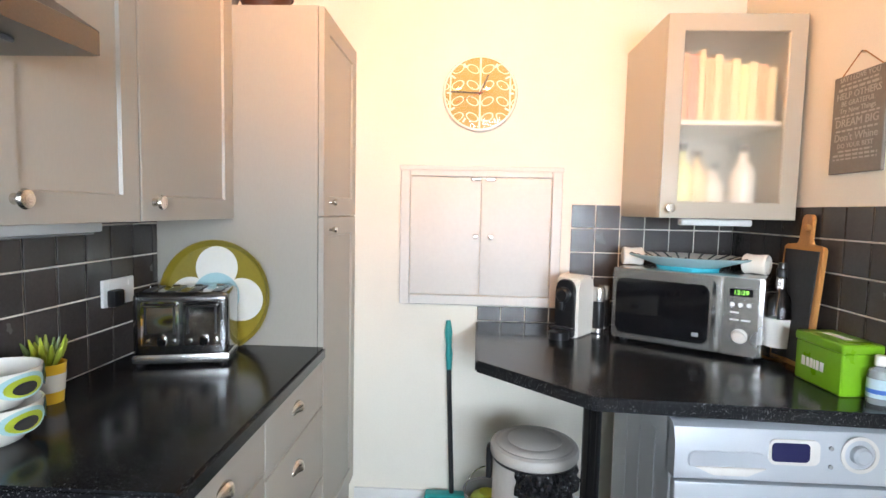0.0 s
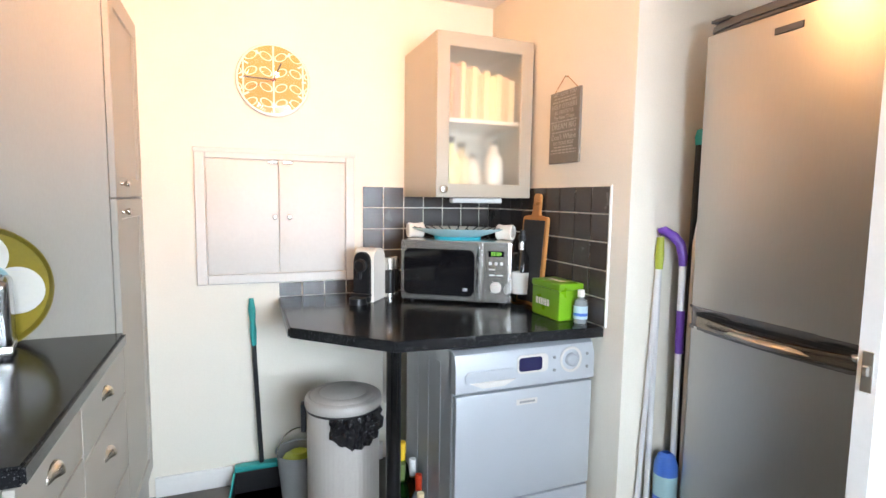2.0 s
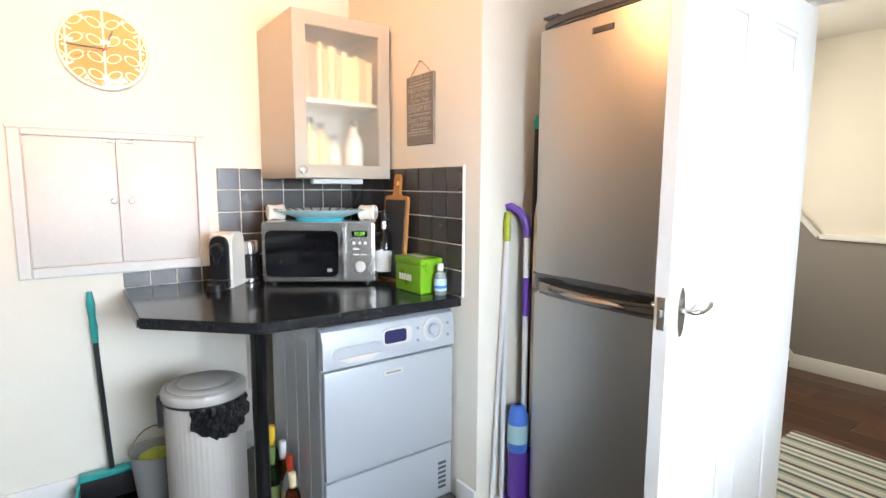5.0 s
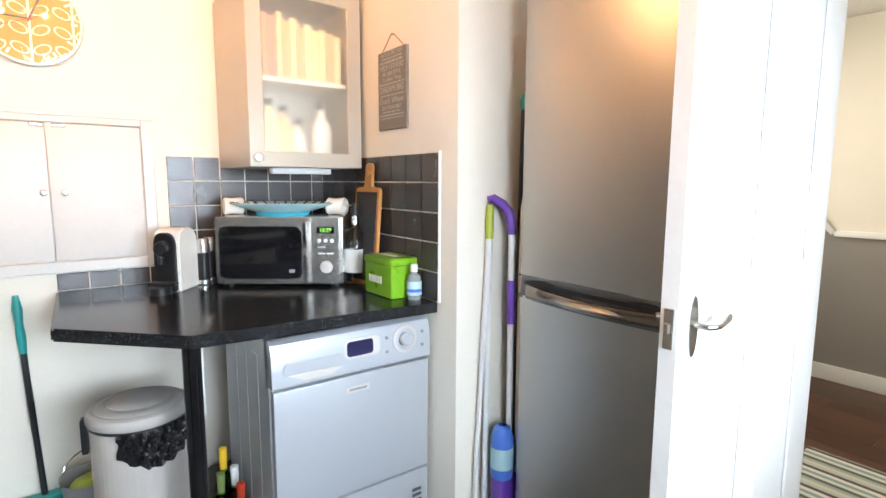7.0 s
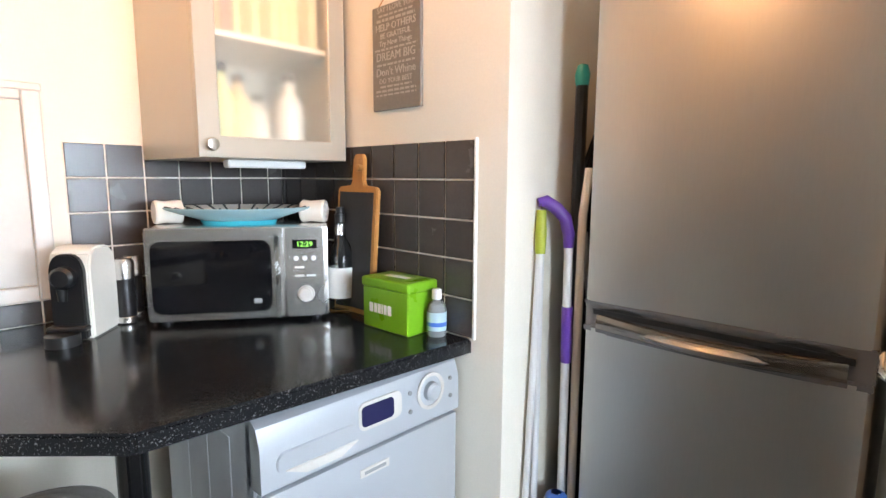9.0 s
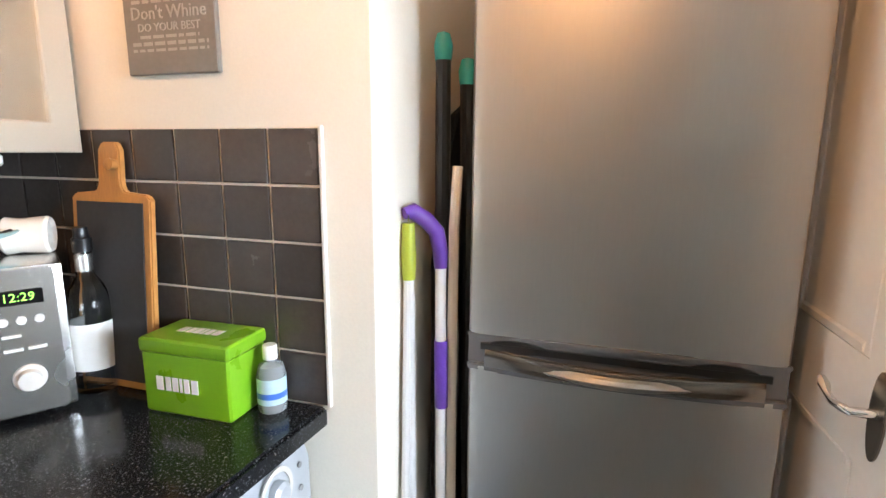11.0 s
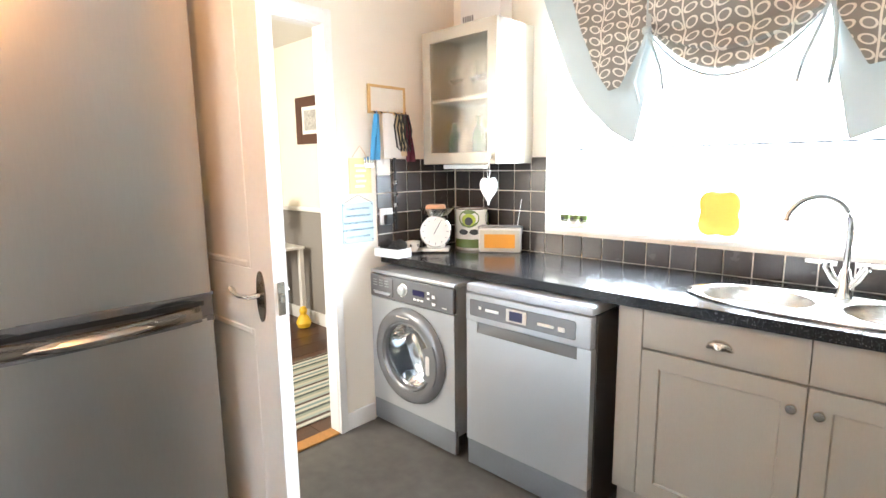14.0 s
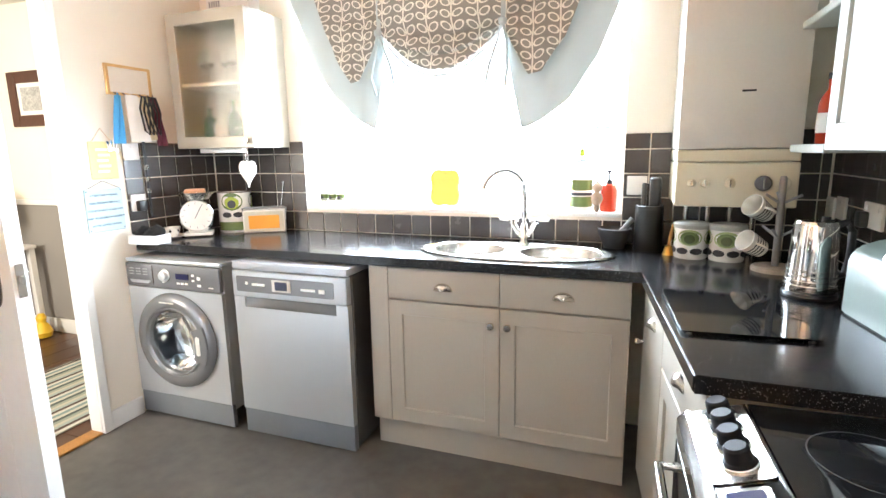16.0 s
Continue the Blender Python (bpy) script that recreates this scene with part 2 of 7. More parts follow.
DARKWOOD = surf("dark_stained_wood", (0.075, 0.026, 0.014), 0.4, var=0.25, scale=5, fine=70, stretch=(1, 6, 1))
PLANK = surf("brown_oak_laminate", (0.075, 0.032, 0.016), 0.3, var=0.3, scale=4, fine=60, bump=0.08, stretch=(10, 0.8, 1), random_var=0.25)
SLATE = surf("grey_brown_sign_paint", (0.22, 0.198, 0.172), 0.7, var=0.12, scale=20)
PALEINK = surf("off_white_ink", (0.44, 0.41, 0.36), 0.8, var=0.05, bump=0)
DARKINK = surf("dark_blue_ink", (0.10, 0.17, 0.24), 0.8, var=0.05, bump=0)
BLUESIGN = surf("pale_blue_sign_paint", (0.48, 0.63, 0.67), 0.6, var=0.05)
HALLGREY = surf("warm_grey_wall_paint", (0.27, 0.25, 0.23), 0.7, var=0.04, scale=3, fine=160, bump=0.1)
PAPER = surf("white_paper", (0.82, 0.80, 0.76), 0.8, var=0.03)
PEACH = surf("peach_book_cover", (0.72, 0.36, 0.20), 0.6, var=0.08)
ROSE = surf("coral_book_cover", (0.70, 0.22, 0.18), 0.6, var=0.08)
SAND = surf("sand_book_cover", (0.72, 0.58, 0.34), 0.6, var=0.08)
PHOTO = surf("grey_photograph", (0.40, 0.40, 0.38), 0.4, var=0.5, scale=30, fine=90, bump=0)
CLEAR = glass("clear_glass", (0.95, 0.98, 0.98))
CLEARPLASTIC = glass("clear_bottle_plastic", (0.86, 0.90, 0.92), 0.06)
CLEARPLASTIC.node_tree.nodes["Principled BSDF"].inputs["Transmission Weight"].default_value = 0.72
SMOKE = glass("smoked_drum_glass", (0.50, 0.54, 0.57), 0.03)
FROST = glass("frosted_cabinet_glass", (0.90, 0.88, 0.80), 0.27)
FROST.node_tree.nodes["Principled BSDF"].inputs["Transmission Weight"].default_value = 0.93
OBSCURE = glass("lightly_obscured_glass", (0.90, 0.92, 0.88), 0.21)
FILM = surf("crumpled_black_film", (0.01, 0.01, 0.011), 0.18, var=0.1, fine=30, bump=1.0, depth=0.02)
CURTAIN = stems("grey_stem_print_cotton", (0.25, 0.235, 0.21), (0.74, 0.70, 0.62), (0.27, 0.255, 0.23), 0.122, 0.050)
CLOCKFACE = stems("gold_stem_print", (0.30, 0.23, 0.035), (0.78, 0.74, 0.58), (0.30, 0.23, 0.035), 0.125, 0.066, axes=(0, 2), rough=0.45, ring=0.80)
RUG = stripes("striped_woven_rug", [(0.30, 0.33, 0.27), (0.08, 0.10, 0.09), (0.55, 0.53, 0.44), (0.20, 0.28, 0.27), (0.60, 0.58, 0.50), (0.09, 0.06, 0.05), (0.36, 0.42, 0.38), (0.50, 0.46, 0.36)], 0.20)
GLOWBULB = surf("warm_lamp_glass", (1.0, 0.80, 0.50), 0.4, var=0.0, bump=0, emit=14.0)
OUTSIDE = surf("bright_overcast_haze", (1.0, 1.0, 1.0), 1.0, var=0.0, bump=0, emit=2.2)

def let_through(m, share):
    """Thin cloth: part of the light that falls on one side comes out of the other."""
    nn, ll = m.node_tree.nodes, m.node_tree.links
    p, out = nn["Principled BSDF"], nn["Material Output"]
    tr, mix = nn.new("ShaderNodeBsdfTranslucent"), nn.new("ShaderNodeMixShader")
    if p.inputs["Base Color"].is_linked:
        ll.new(p.inputs["Base Color"].links[0].from_socket, tr.inputs[0])
    mix.inputs[0].default_value = share
    ll.new(p.outputs[0], mix.inputs[1])
    ll.new(tr.outputs[0], mix.inputs[2])
    ll.new(mix.outputs[0], out.inputs["Surface"])


let_through(CURTAIN, 0.10)
let_through(LINING, 0.09)
BRONZE = surf("dark_bronze_plastic", (0.24, 0.21, 0.18), 0.15, 0.85, var=0.04, bump=0)

# ---- modelling helpers ----
IN_WORLD = set()


def finish(name, bm, material, smooth=35):
    me = bpy.data.meshes.new(name)
    bmesh.ops.recalc_face_normals(bm, faces=bm.faces[:])
    bm.to_mesh(me)
    bm.free()
    me.materials.append(material)
    if smooth:
        me.polygons.foreach_set("use_smooth", [True] * len(me.polygons))
        me.set_sharp_from_angle(angle=radians(smooth))
    return new(name, me)


def thing(name, label, category, at, group="", in_world=False):
    """The empty at a thing's base. in_world: its parts are built in the room's own coordinates."""
    ob = new(name)
    ob.empty_display_size = 0.05
    ob.matrix_basis = at if isinstance(at, Matrix) else pose(*at)
    if in_world:
        IN_WORLD.add(ob.name)
    return tagged(ob, label, category, group)


def part(name, bm, material, parent, label="", smooth=35):
    ob = finish(name, bm, material, smooth)
    ob.parent = parent
    if parent.name in IN_WORLD:
        ob.matrix_parent_inverse = parent.matrix_basis.inverted()
    return tagged(ob, label)


def solo(name, bm, material, label, category, group="", kind=""):
    return tagged(finish(name, bm, material), label, category, group, kind)


def block(bm, x0, x1, y0, y1, z0, z1, m=None):
    r = bmesh.ops.create_cube(bm, size=1, matrix=Matrix.Translation(((x0 + x1) / 2, (y0 + y1) / 2, (z0 + z1) / 2)) @ Matrix.Diagonal((abs(x1 - x0), abs(y1 - y0), abs(z1 - z0), 1)))
    if m is not None:
        bmesh.ops.transform(bm, matrix=m, verts=r["verts"])
    return r["verts"]


def box(x0, x1, y0, y1, z0, z1, bevel=0.003, seg=1, m=None):
    bm = bmesh.new()
    block(bm, x0, x1, y0, y1, z0, z1)
    if bevel:
        bmesh.ops.bevel(bm, geom=bm.edges[:], offset=bevel, segments=seg, profile=0.6, affect="EDGES")
    if m is not None:
        bmesh.ops.transform(bm, matrix=m, verts=bm.verts[:])
    return bm


def boxes(*dims, bevel=0.0):
    bm = bmesh.new()
    for d in dims:
        block(bm, *d)
    if bevel:
        bmesh.ops.bevel(bm, geom=bm.edges[:], offset=bevel, segments=1, affect="EDGES")
    return bm


def lathe(profile, seg=28, m=None, bm=None):
    """A body of revolution about z from pairs of radius and height."""
    bm = bm or bmesh.new()
    rings, made = [], []
    for r, z in profile:
        if r < 1e-5:
            ring = [bm.verts.new((0, 0, z))]
        else:
            ring = [bm.verts.new((r * math.cos(2 * math.pi * i / seg), r * math.sin(2 * math.pi * i / seg), z)) for i in range(seg)]
        rings.append(ring)
        made += ring
    for a, b in zip(rings, rings[1:]):
        for i in range(seg):
            j = (i + 1) % seg
            q = [a[i % len(a)], a[j % len(a)], b[j % len(b)], b[i % len(b)]]
            q = list(dict.fromkeys(q))
            if len(q) > 2:
                bm.faces.new(q)
    if m is not None:
        bmesh.ops.transform(bm, matrix=m, verts=made)
    return bm


def tube(points, radius, seg=10, bm=None, caps=True):
    bm = bm or bmesh.new()
    pts = [Vector(p) for p in points]
    rings, up = [], Vector((0.31, 0.17, 0.93)).normalized()
    for i, p in enumerate(pts):
        d = (pts[min(i + 1, len(pts) - 1)] - pts[max(i - 1, 0)]).normalized()
        a = d.cross(up)
        if a.length < 0.05:
            a = d.cross(Vector((1, 0, 0)))
        a.normalize()
        b = d.cross(a)
        r = radius[i] if isinstance(radius, (list, tuple)) else radius
        rings.append([bm.verts.new(p + r * (math.cos(2 * math.pi * k / seg) * a + math.sin(2 * math.pi * k / seg) * b)) for k in range(seg)])
    for r0, r1 in zip(rings, rings[1:]):
        for k in range(seg):
            bm.faces.new((r0[k], r0[(k + 1) % seg], r1[(k + 1) % seg], r1[k]))
    if caps:
        bm.faces.new(rings[0])
        bm.faces.new(rings[-1])
    return bm


def arc(centre, radius, a0, a1, n, u, v):
    u, v, c = Vector(u), Vector(v), Vector(centre)
    return [c + radius * (math.cos(radians(a0 + (a1 - a0) * i / n)) * u + math.sin(radians(a0 + (a1 - a0) * i / n)) * v) for i in range(n + 1)]


def prism(outline, z0, z1, bevel=0.0, m=None):
    """A flat outline of x, y pairs raised from z0 to z1."""
    bm = bmesh.new()
    lo = [bm.verts.new((x, y, z0)) for x, y in outline]
    hi = [bm.verts.new((x, y, z1)) for x, y in outline]
    bm.faces.new(lo)
    bm.faces.new(hi)
    for i in range(len(lo)):
        j = (i + 1) % len(lo)
        bm.faces.new((lo[i], lo[j], hi[j], hi[i]))
    if bevel:
        bmesh.ops.recalc_face_normals(bm, faces=bm.faces[:])
        bmesh.ops.bevel(bm, geom=bm.edges[:], offset=bevel, segments=2, affect="EDGES")
    if m is not None:
        bmesh.ops.transform(bm, matrix=m, verts=bm.verts[:])
    return bm


def rounded(w, h, r, n=5):
    """The outline of a rectangle with round corners, about its middle."""
    out = []
    for cx, cy, a in ((w / 2 - r, h / 2 - r, 0), (-w / 2 + r, h / 2 - r, 90), (-w / 2 + r, -h / 2 + r, 180), (w / 2 - r, -h / 2 + r, 270)):
        out += [(cx + r * math.cos(radians(a + 90 * i / n)), cy + r * math.sin(radians(a + 90 * i / n))) for i in range(n + 1)]
    return out


def oval(rx, ry, n=28):
    return [(rx * math.cos(2 * math.pi * i / n), ry * math.sin(2 * math.pi * i / n)) for i in range(n)]


def words(text, size, m, material, parent, name="lettering", depth=0.0006, spacing=1.0):
    cu = bpy.data.curves.new(name, "FONT")
    cu.body, cu.size, cu.align_x, cu.align_y, cu.extrude = text, size, "CENTER", "CENTER", depth
    cu.space_character, cu.resolution_u = spacing, 2
    tmp = new(name, cu)
    me = bpy.data.meshes.new_from_object(tmp.evaluated_get(bpy.context.evaluated_depsgraph_get()))
    bpy.data.objects.remove(tmp)
    me.transform(m)
    me.materials.clear()
    me.materials.append(material)
    ob = new(name, me)
    ob.parent = parent
    if parent.name in IN_WORLD:
        ob.matrix_parent_inverse = parent.matrix_basis.inverted()
    return ob


def facing(x, y, z, yaw):
    """The pose of a flat drawing whose x runs along the wall and whose front looks along yaw (0: towards -y)."""
    return pose(x, y, z, 90, 0, yaw)


def shaker(x0, x1, z0, z1, y, t=0.02, rail=0.062, dip=0.008):
    """A shaker panel, front towards -y at y, thickness behind it."""
    bm = bmesh.new()
    outer = [(x0, z0), (x1, z0), (x1, z1), (x0, z1)]
    inner = [(x0 + rail, z0 + rail), (x1 - rail, z0 + rail), (x1 - rail, z1 - rail), (x0 + rail, z1 - rail)]
    e = 0.004
    panel = [(x0 + rail + e, z0 + rail + e), (x1 - rail - e, z0 + rail + e), (x1 - rail - e, z1 - rail - e), (x0 + rail + e, z1 - rail - e)]
    rim = 0.002
    lip = [(x0 + rim, z0 + rim), (x1 - rim, z0 + rim), (x1 - rim, z1 - rim), (x0 + rim, z1 - rim)]
    loops = [[bm.verts.new((a, yy, b)) for a, b in loop] for loop, yy in ((outer, y + t), (outer, y + rim), (lip, y), (inner, y), (panel, y + dip))]
    for a, b in zip(loops, loops[1:]):
        for i in range(4):
            bm.faces.new((a[i], a[(i + 1) % 4], b[(i + 1) % 4], b[i]))
    bm.faces.new(loops[0])
    bm.faces.new(loops[-1])
    return bm


def knob(parent, x, y, z, r=0.016, normal=(0, -1, 0), material=None):
    """A turned knob that stands off a door along normal."""
    turn = Vector(normal).to_track_quat("Z", "Y").to_matrix().to_4x4()
    bm = lathe([(0, 0), (r * 0.55, 0), (r * 0.42, 0.010), (r * 0.75, 0.016), (r, 0.022), (r * 0.85, 0.028), (0, 0.030)], 16, Matrix.Translation((x, y, z)) @ turn)
    return part("knob", bm, material or NICKEL, parent, "satin nickel knob")


def cup_pull(parent, x, y, z, turn=0.0, w=0.085):
    """A half-shell drawer pull; turn: degrees about z from facing -y."""
    bm = bmesh.new()
    n, k = 10, 5
    grid = []
    for i in range(n + 1):
        a = math.pi * i / n
        row = []
        for j in range(k + 1):
            b = 0.5 * math.pi * j / k
            row.append(bm.verts.new((w / 2 * math.cos(a) * (0.35 + 0.65 * math.cos(b)), -0.024 * math.sin(b) * (0.3 + 0.7 * math.sin(a)), 0.034 * math.sin(a) * (0.15 + 0.85 * math.cos(b)))))
        grid.append(row)
    for i in range(n):
        for j in range(k):
            q = (grid[i][j], grid[i + 1][j], grid[i + 1][j + 1], grid[i][j + 1])
            bm.faces.new(q)
    bm.normal_update()
    bmesh.ops.solidify(bm, geom=bm.faces[:], thickness=0.002)
    bmesh.ops.transform(bm, matrix=pose(x, y, z - 0.012, 0, 0, turn), verts=bm.verts[:])
    return part("cup_handle", bm, NICKEL, parent, "satin nickel cup handle")


def wrap(parent, name, r, ang, z, w, h, material, lift, n=10, label=""):
    """An oval print that follows a round body."""
    bm = bmesh.new()
    mid = bm.verts.new(((r + lift) * math.cos(ang), (r + lift) * math.sin(ang), z))
    rim = [bm.verts.new(((r + lift) * math.cos(ang + w / r * math.cos(t)), (r + lift) * math.sin(ang + w / r * math.cos(t)), z + h * math.sin(t))) for t in [2 * math.pi * i / (2 * n) for i in range(2 * n)]]
    for i in range(2 * n):
        bm.faces.new((mid, rim[i], rim[(i + 1) % (2 * n)]))
    return part(name, bm, material, parent, label)


TILE_MESH = {}


def tile_mesh(w, h):
    key = (round(w, 3), round(h, 3))
    if key not in TILE_MESH:
        bm = bmesh.new()
        e = 0.0015
        loops = [[bm.verts.new((sx * (w / 2 - d), y, sz * (h / 2 - d))) for sx, sz in ((-1, -1), (1, -1), (1, 1), (-1, 1))] for d, y in ((0, 0), (0, -0.0055), (e, -0.007))]
        for a, b in zip(loops, loops[1:]):
            for i in range(4):
                bm.faces.new((a[i], a[(i + 1) % 4], b[(i + 1) % 4], b[i]))
        bm.faces.new(loops[-1])
        me = bpy.data.meshes.new("tile")
        bmesh.ops.recalc_face_normals(bm, faces=bm.faces[:])
        bm.to_mesh(me)
        bm.free()
        me.materials.append(TILE)
        TILE_MESH[key] = me
    return TILE_MESH[key]


PITCH, JOINT = 0.109, 0.0055


def tiles(parent, start, along, yaw, length, z0, z1, anchor=0.0, skip=None):
    """Wall tiles from a start point along a level direction; courses begin at z0, columns at anchor. skip(u, z): leave a tile out."""
    a = Vector((*along, 0))
    first = -int(anchor / PITCH) - 1
    for i in range(first, int(length / PITCH) + 2):
        u0, u1 = max(0, anchor + i * PITCH), min(length, anchor + (i + 1) * PITCH)
        if u1 - u0 < 0.012:
            continue
        for k in range(20):
            w0, w1 = z0 + k * PITCH, min(z1, z0 + (k + 1) * PITCH)
            if w1 - w0 < 0.012:
                break
            um, wm = (u0 + u1) / 2, (w0 + w1) / 2
            if skip and skip(um, wm):
                continue
            ob = new("tile", tile_mesh(u1 - u0 - JOINT, w1 - w0 - JOINT))
            p = Vector(start) + a * um
            ob.matrix_basis = pose(p.x, p.y, wm, random.uniform(-0.25, 0.25), 0, yaw + random.uniform(-0.25, 0.25))
            ob.parent = parent


# ---- the room's large structure ----
XW, XE, XD, YS, YN, ZC = 0.12, 2.43, 3.30, -0.17, 3.47, 2.42
floor = solo("floor", boxes((XW - 0.15, XD + 0.06, YS - 0.4, YN + 0.15, -0.1, 0)), FLOOR, "dark grey vinyl kitchen floor", "floor", kind="structure")
ceiling = solo("ceiling", boxes((XW - 0.15, 5.8, -0.7, 3.62, ZC, ZC + 0.1)), CEIL, "white painted ceiling", "ceiling", kind="structure")
wall_north = solo("wall_north", boxes((XW - 0.15, XE, YN, YN + 0.15, 0, ZC)), CREAM, "cream painted wall with clock and hatch", "wall", kind="structure")
wall_west = solo("wall_west", boxes((XW - 0.15, XW, YS - 0.4, YN, 0, ZC)), CREAM, "cream painted wall behind the cooker", "wall", kind="structure")
wall_east = solo("wall_east", box(XE, XD + 0.12, 2.345, YN + 0.15, 0, ZC, 0.004, 2), CREAM, "cream painted wall end beside the fridge", "wall", kind="structure")
wall_alcove = solo("wall_alcove", boxes((XD, XD + 0.12, 1.64, 2.345, 0, ZC)), CREAM, "cream painted wall behind the fridge", "wall", kind="structure")
wall_door = solo("wall_door", boxes((XD, XD + 0.07, YS - 0.4, 0.725, 0, ZC), (XD, XD + 0.07, 0.725, 1.64, 2.06, ZC)), CREAM, "cream painted wall beside the doorway", "wall", kind="structure")
WX0, WX1, WZ0, WZ1 = 0.93, 2.65, 1.055, 2.24
wall_south = solo("wall_south", boxes((XW, WX0, YS - 0.28, YS, 0, ZC), (WX1, XD, YS - 0.28, YS, 0, ZC), (WX0, WX1, YS - 0.28, YS, 0, WZ0 - 0.02), (WX0, WX1, YS - 0.28, YS, WZ1, ZC)), CREAM, "cream painted wall with a wide window", "wall", kind="structure")

# window: sill, frame, transom, panes
window = thing("window_1", "wide white framed kitchen window above the sink", "window", (1.79, YS - 0.2, WZ0), in_world=True)
tagged(window, kind="structure")
part("window_sill", box(WX0, WX1, YS - 0.28, YS + 0.012, WZ0 - 0.02, WZ0, 0.004, 2), WHITE, window)
fy0, fy1 = YS - 0.27, YS - 0.21
part("window_frame", boxes((WX0, WX0 + 0.06, fy0, fy1, WZ0, WZ1), (WX1 - 0.06, WX1, fy0, fy1, WZ0, WZ1), (WX0 + 0.06, WX1 - 0.06, fy0, fy1, WZ0, WZ0 + 0.05), (WX0 + 0.06, WX1 - 0.06, fy0, fy1, WZ1 - 0.05, WZ1)), WHITE, window)
part("transom", box(WX0 + 0.06, WX1 - 0.06, fy0 + 0.01, fy1 + 0.012, 1.452, 1.460, 0.002), CHARCOAL, window, "thin dark transom bar")
for x0, x1 in ((WX0 + 0.06, WX1 - 0.06),):
    pane = part("pane", boxes((x0, x1, fy0 + 0.02, fy0 + 0.026, WZ0 + 0.05, WZ1 - 0.05)), CLEAR, window)
    pane.visible_shadow = False
backdrop = solo("backdrop", boxes((-9, 13, -9.1, -9, -3, 9)), OUTSIDE, "bright white overcast distance outside", "backdrop", kind="structure")
ground = solo("ground", boxes((-40, 45, -60, -0.6, -0.4, -0.3)), surf("pale_paving", (0.4, 0.39, 0.36), 0.9, var=0.2), "pale paved ground outside the window", "ground", kind="structure")

# skirting and door casing
for dims, name in (((XW + 0.62, 1.82, YN - 0.016, YN, 0, 0.095), "north"), ((XD - 0.014, XD, 0.51, 0.70, 0, 0.095), "door"), ((XE - 0.014, XE, 2.345, 2.47, 0, 0.095), "east")):
    solo("baseboard", box(*dims, 0.005, 2), WHITE, "white painted skirting board", "baseboard", kind="structure")
casing = solo("trim", boxes((XD - 0.018, XD, 0.695, 0.740, 0, 2.10), (XD, XD + 0.078, 0.725, 0.742, 0, 2.06), (XD + 0.005, XD + 0.13, 1.59, 1.64, 0, 2.06), (XD - 0.018, XD, 1.59, 1.66, 0, 2.10), (XD - 0.018, XD, 0.740, 1.59, 2.035, 2.10), (XD, XD + 0.078, 0.742, 1.59, 2.03, 2.06), bevel=0.003), WHITE, "white gloss painted door casing", "trim", kind="structure")
solo("threshold", box(XD - 0.01, XD + 0.07, 0.744, 1.588, 0.0, 0.012, 0.004), OAK, "oak threshold strip in the doorway", "threshold", kind="structure")

# hall beyond the doorway
hall_floor = solo("hall_floor", boxes((XD + 0.06, 5.8, -0.7, 3.5, -0.1, -0.006)), GROUT, "hall subfloor under the planks", "floor", kind="structure")
hall_s = solo("wall_hall_south", boxes((XD + 0.07, 5.8, -0.40, -0.27, 1.03, ZC)), CREAM, "cream upper wall of the hall", "wall", kind="structure")
solo("wall_hall_south_lower", boxes((XD + 0.07, 5.8, -0.40, -0.268, 0, 1.03)), HALLGREY, "grey lower wall of the hall", "wall", kind="structure")
solo("wall_hall_east", boxes((5.55, 5.7, -0.27, 3.4, 0, ZC)), CREAM, "cream upper wall of the hall", "wall", kind="structure")
solo("wall_hall_east_lower", prism([(-0.268, 0), (3.4, 0), (3.4, 2.33), (2.21, 1.03), (-0.268, 1.03)], 5.546, 5.56, 0, Matrix(((0, 0, 1, 0), (1, 0, 0, 0), (0, 1, 0, 0), (0, 0, 0, 1)))), HALLGREY, "grey lower wall of the hall", "wall", kind="structure")
solo("wall_hall_north", boxes((XD + 0.12, 5.7, 3.3, 3.45, 0, ZC)), CREAM, "cream end wall of the hall", "wall", kind="structure")
for dims in ((XD + 0.07, 5.548, -0.268, -0.245, 1.0, 1.04), (5.525, 5.548, -0.245, 2.20, 1.0, 1.04), (XD + 0.07, 5.548, -0.268, -0.252, 0, 0.11), (5.532, 5.548, -0.252, 2.32, 0, 0.11)):
    solo("trim", box(*dims, 0.006, 2), WHITE, "white moulded rail on the hall wall", "trim", kind="structure")
for y0, z0, w in ((2.20, 1.02, 0.04), (2.32, 0.055, 0.11)):
    solo("trim", box(5.522 if w < 0.1 else 5.531, 5.546, 0, 1.55, -w / 2, w / 2, 0.006, 2, m=Matrix.Translation((0, y0, z0)) @ pose(0, 0, 0, 47.5, 0, 0)), WHITE, "white moulded rail rising along the stair wall", "trim", kind="structure")

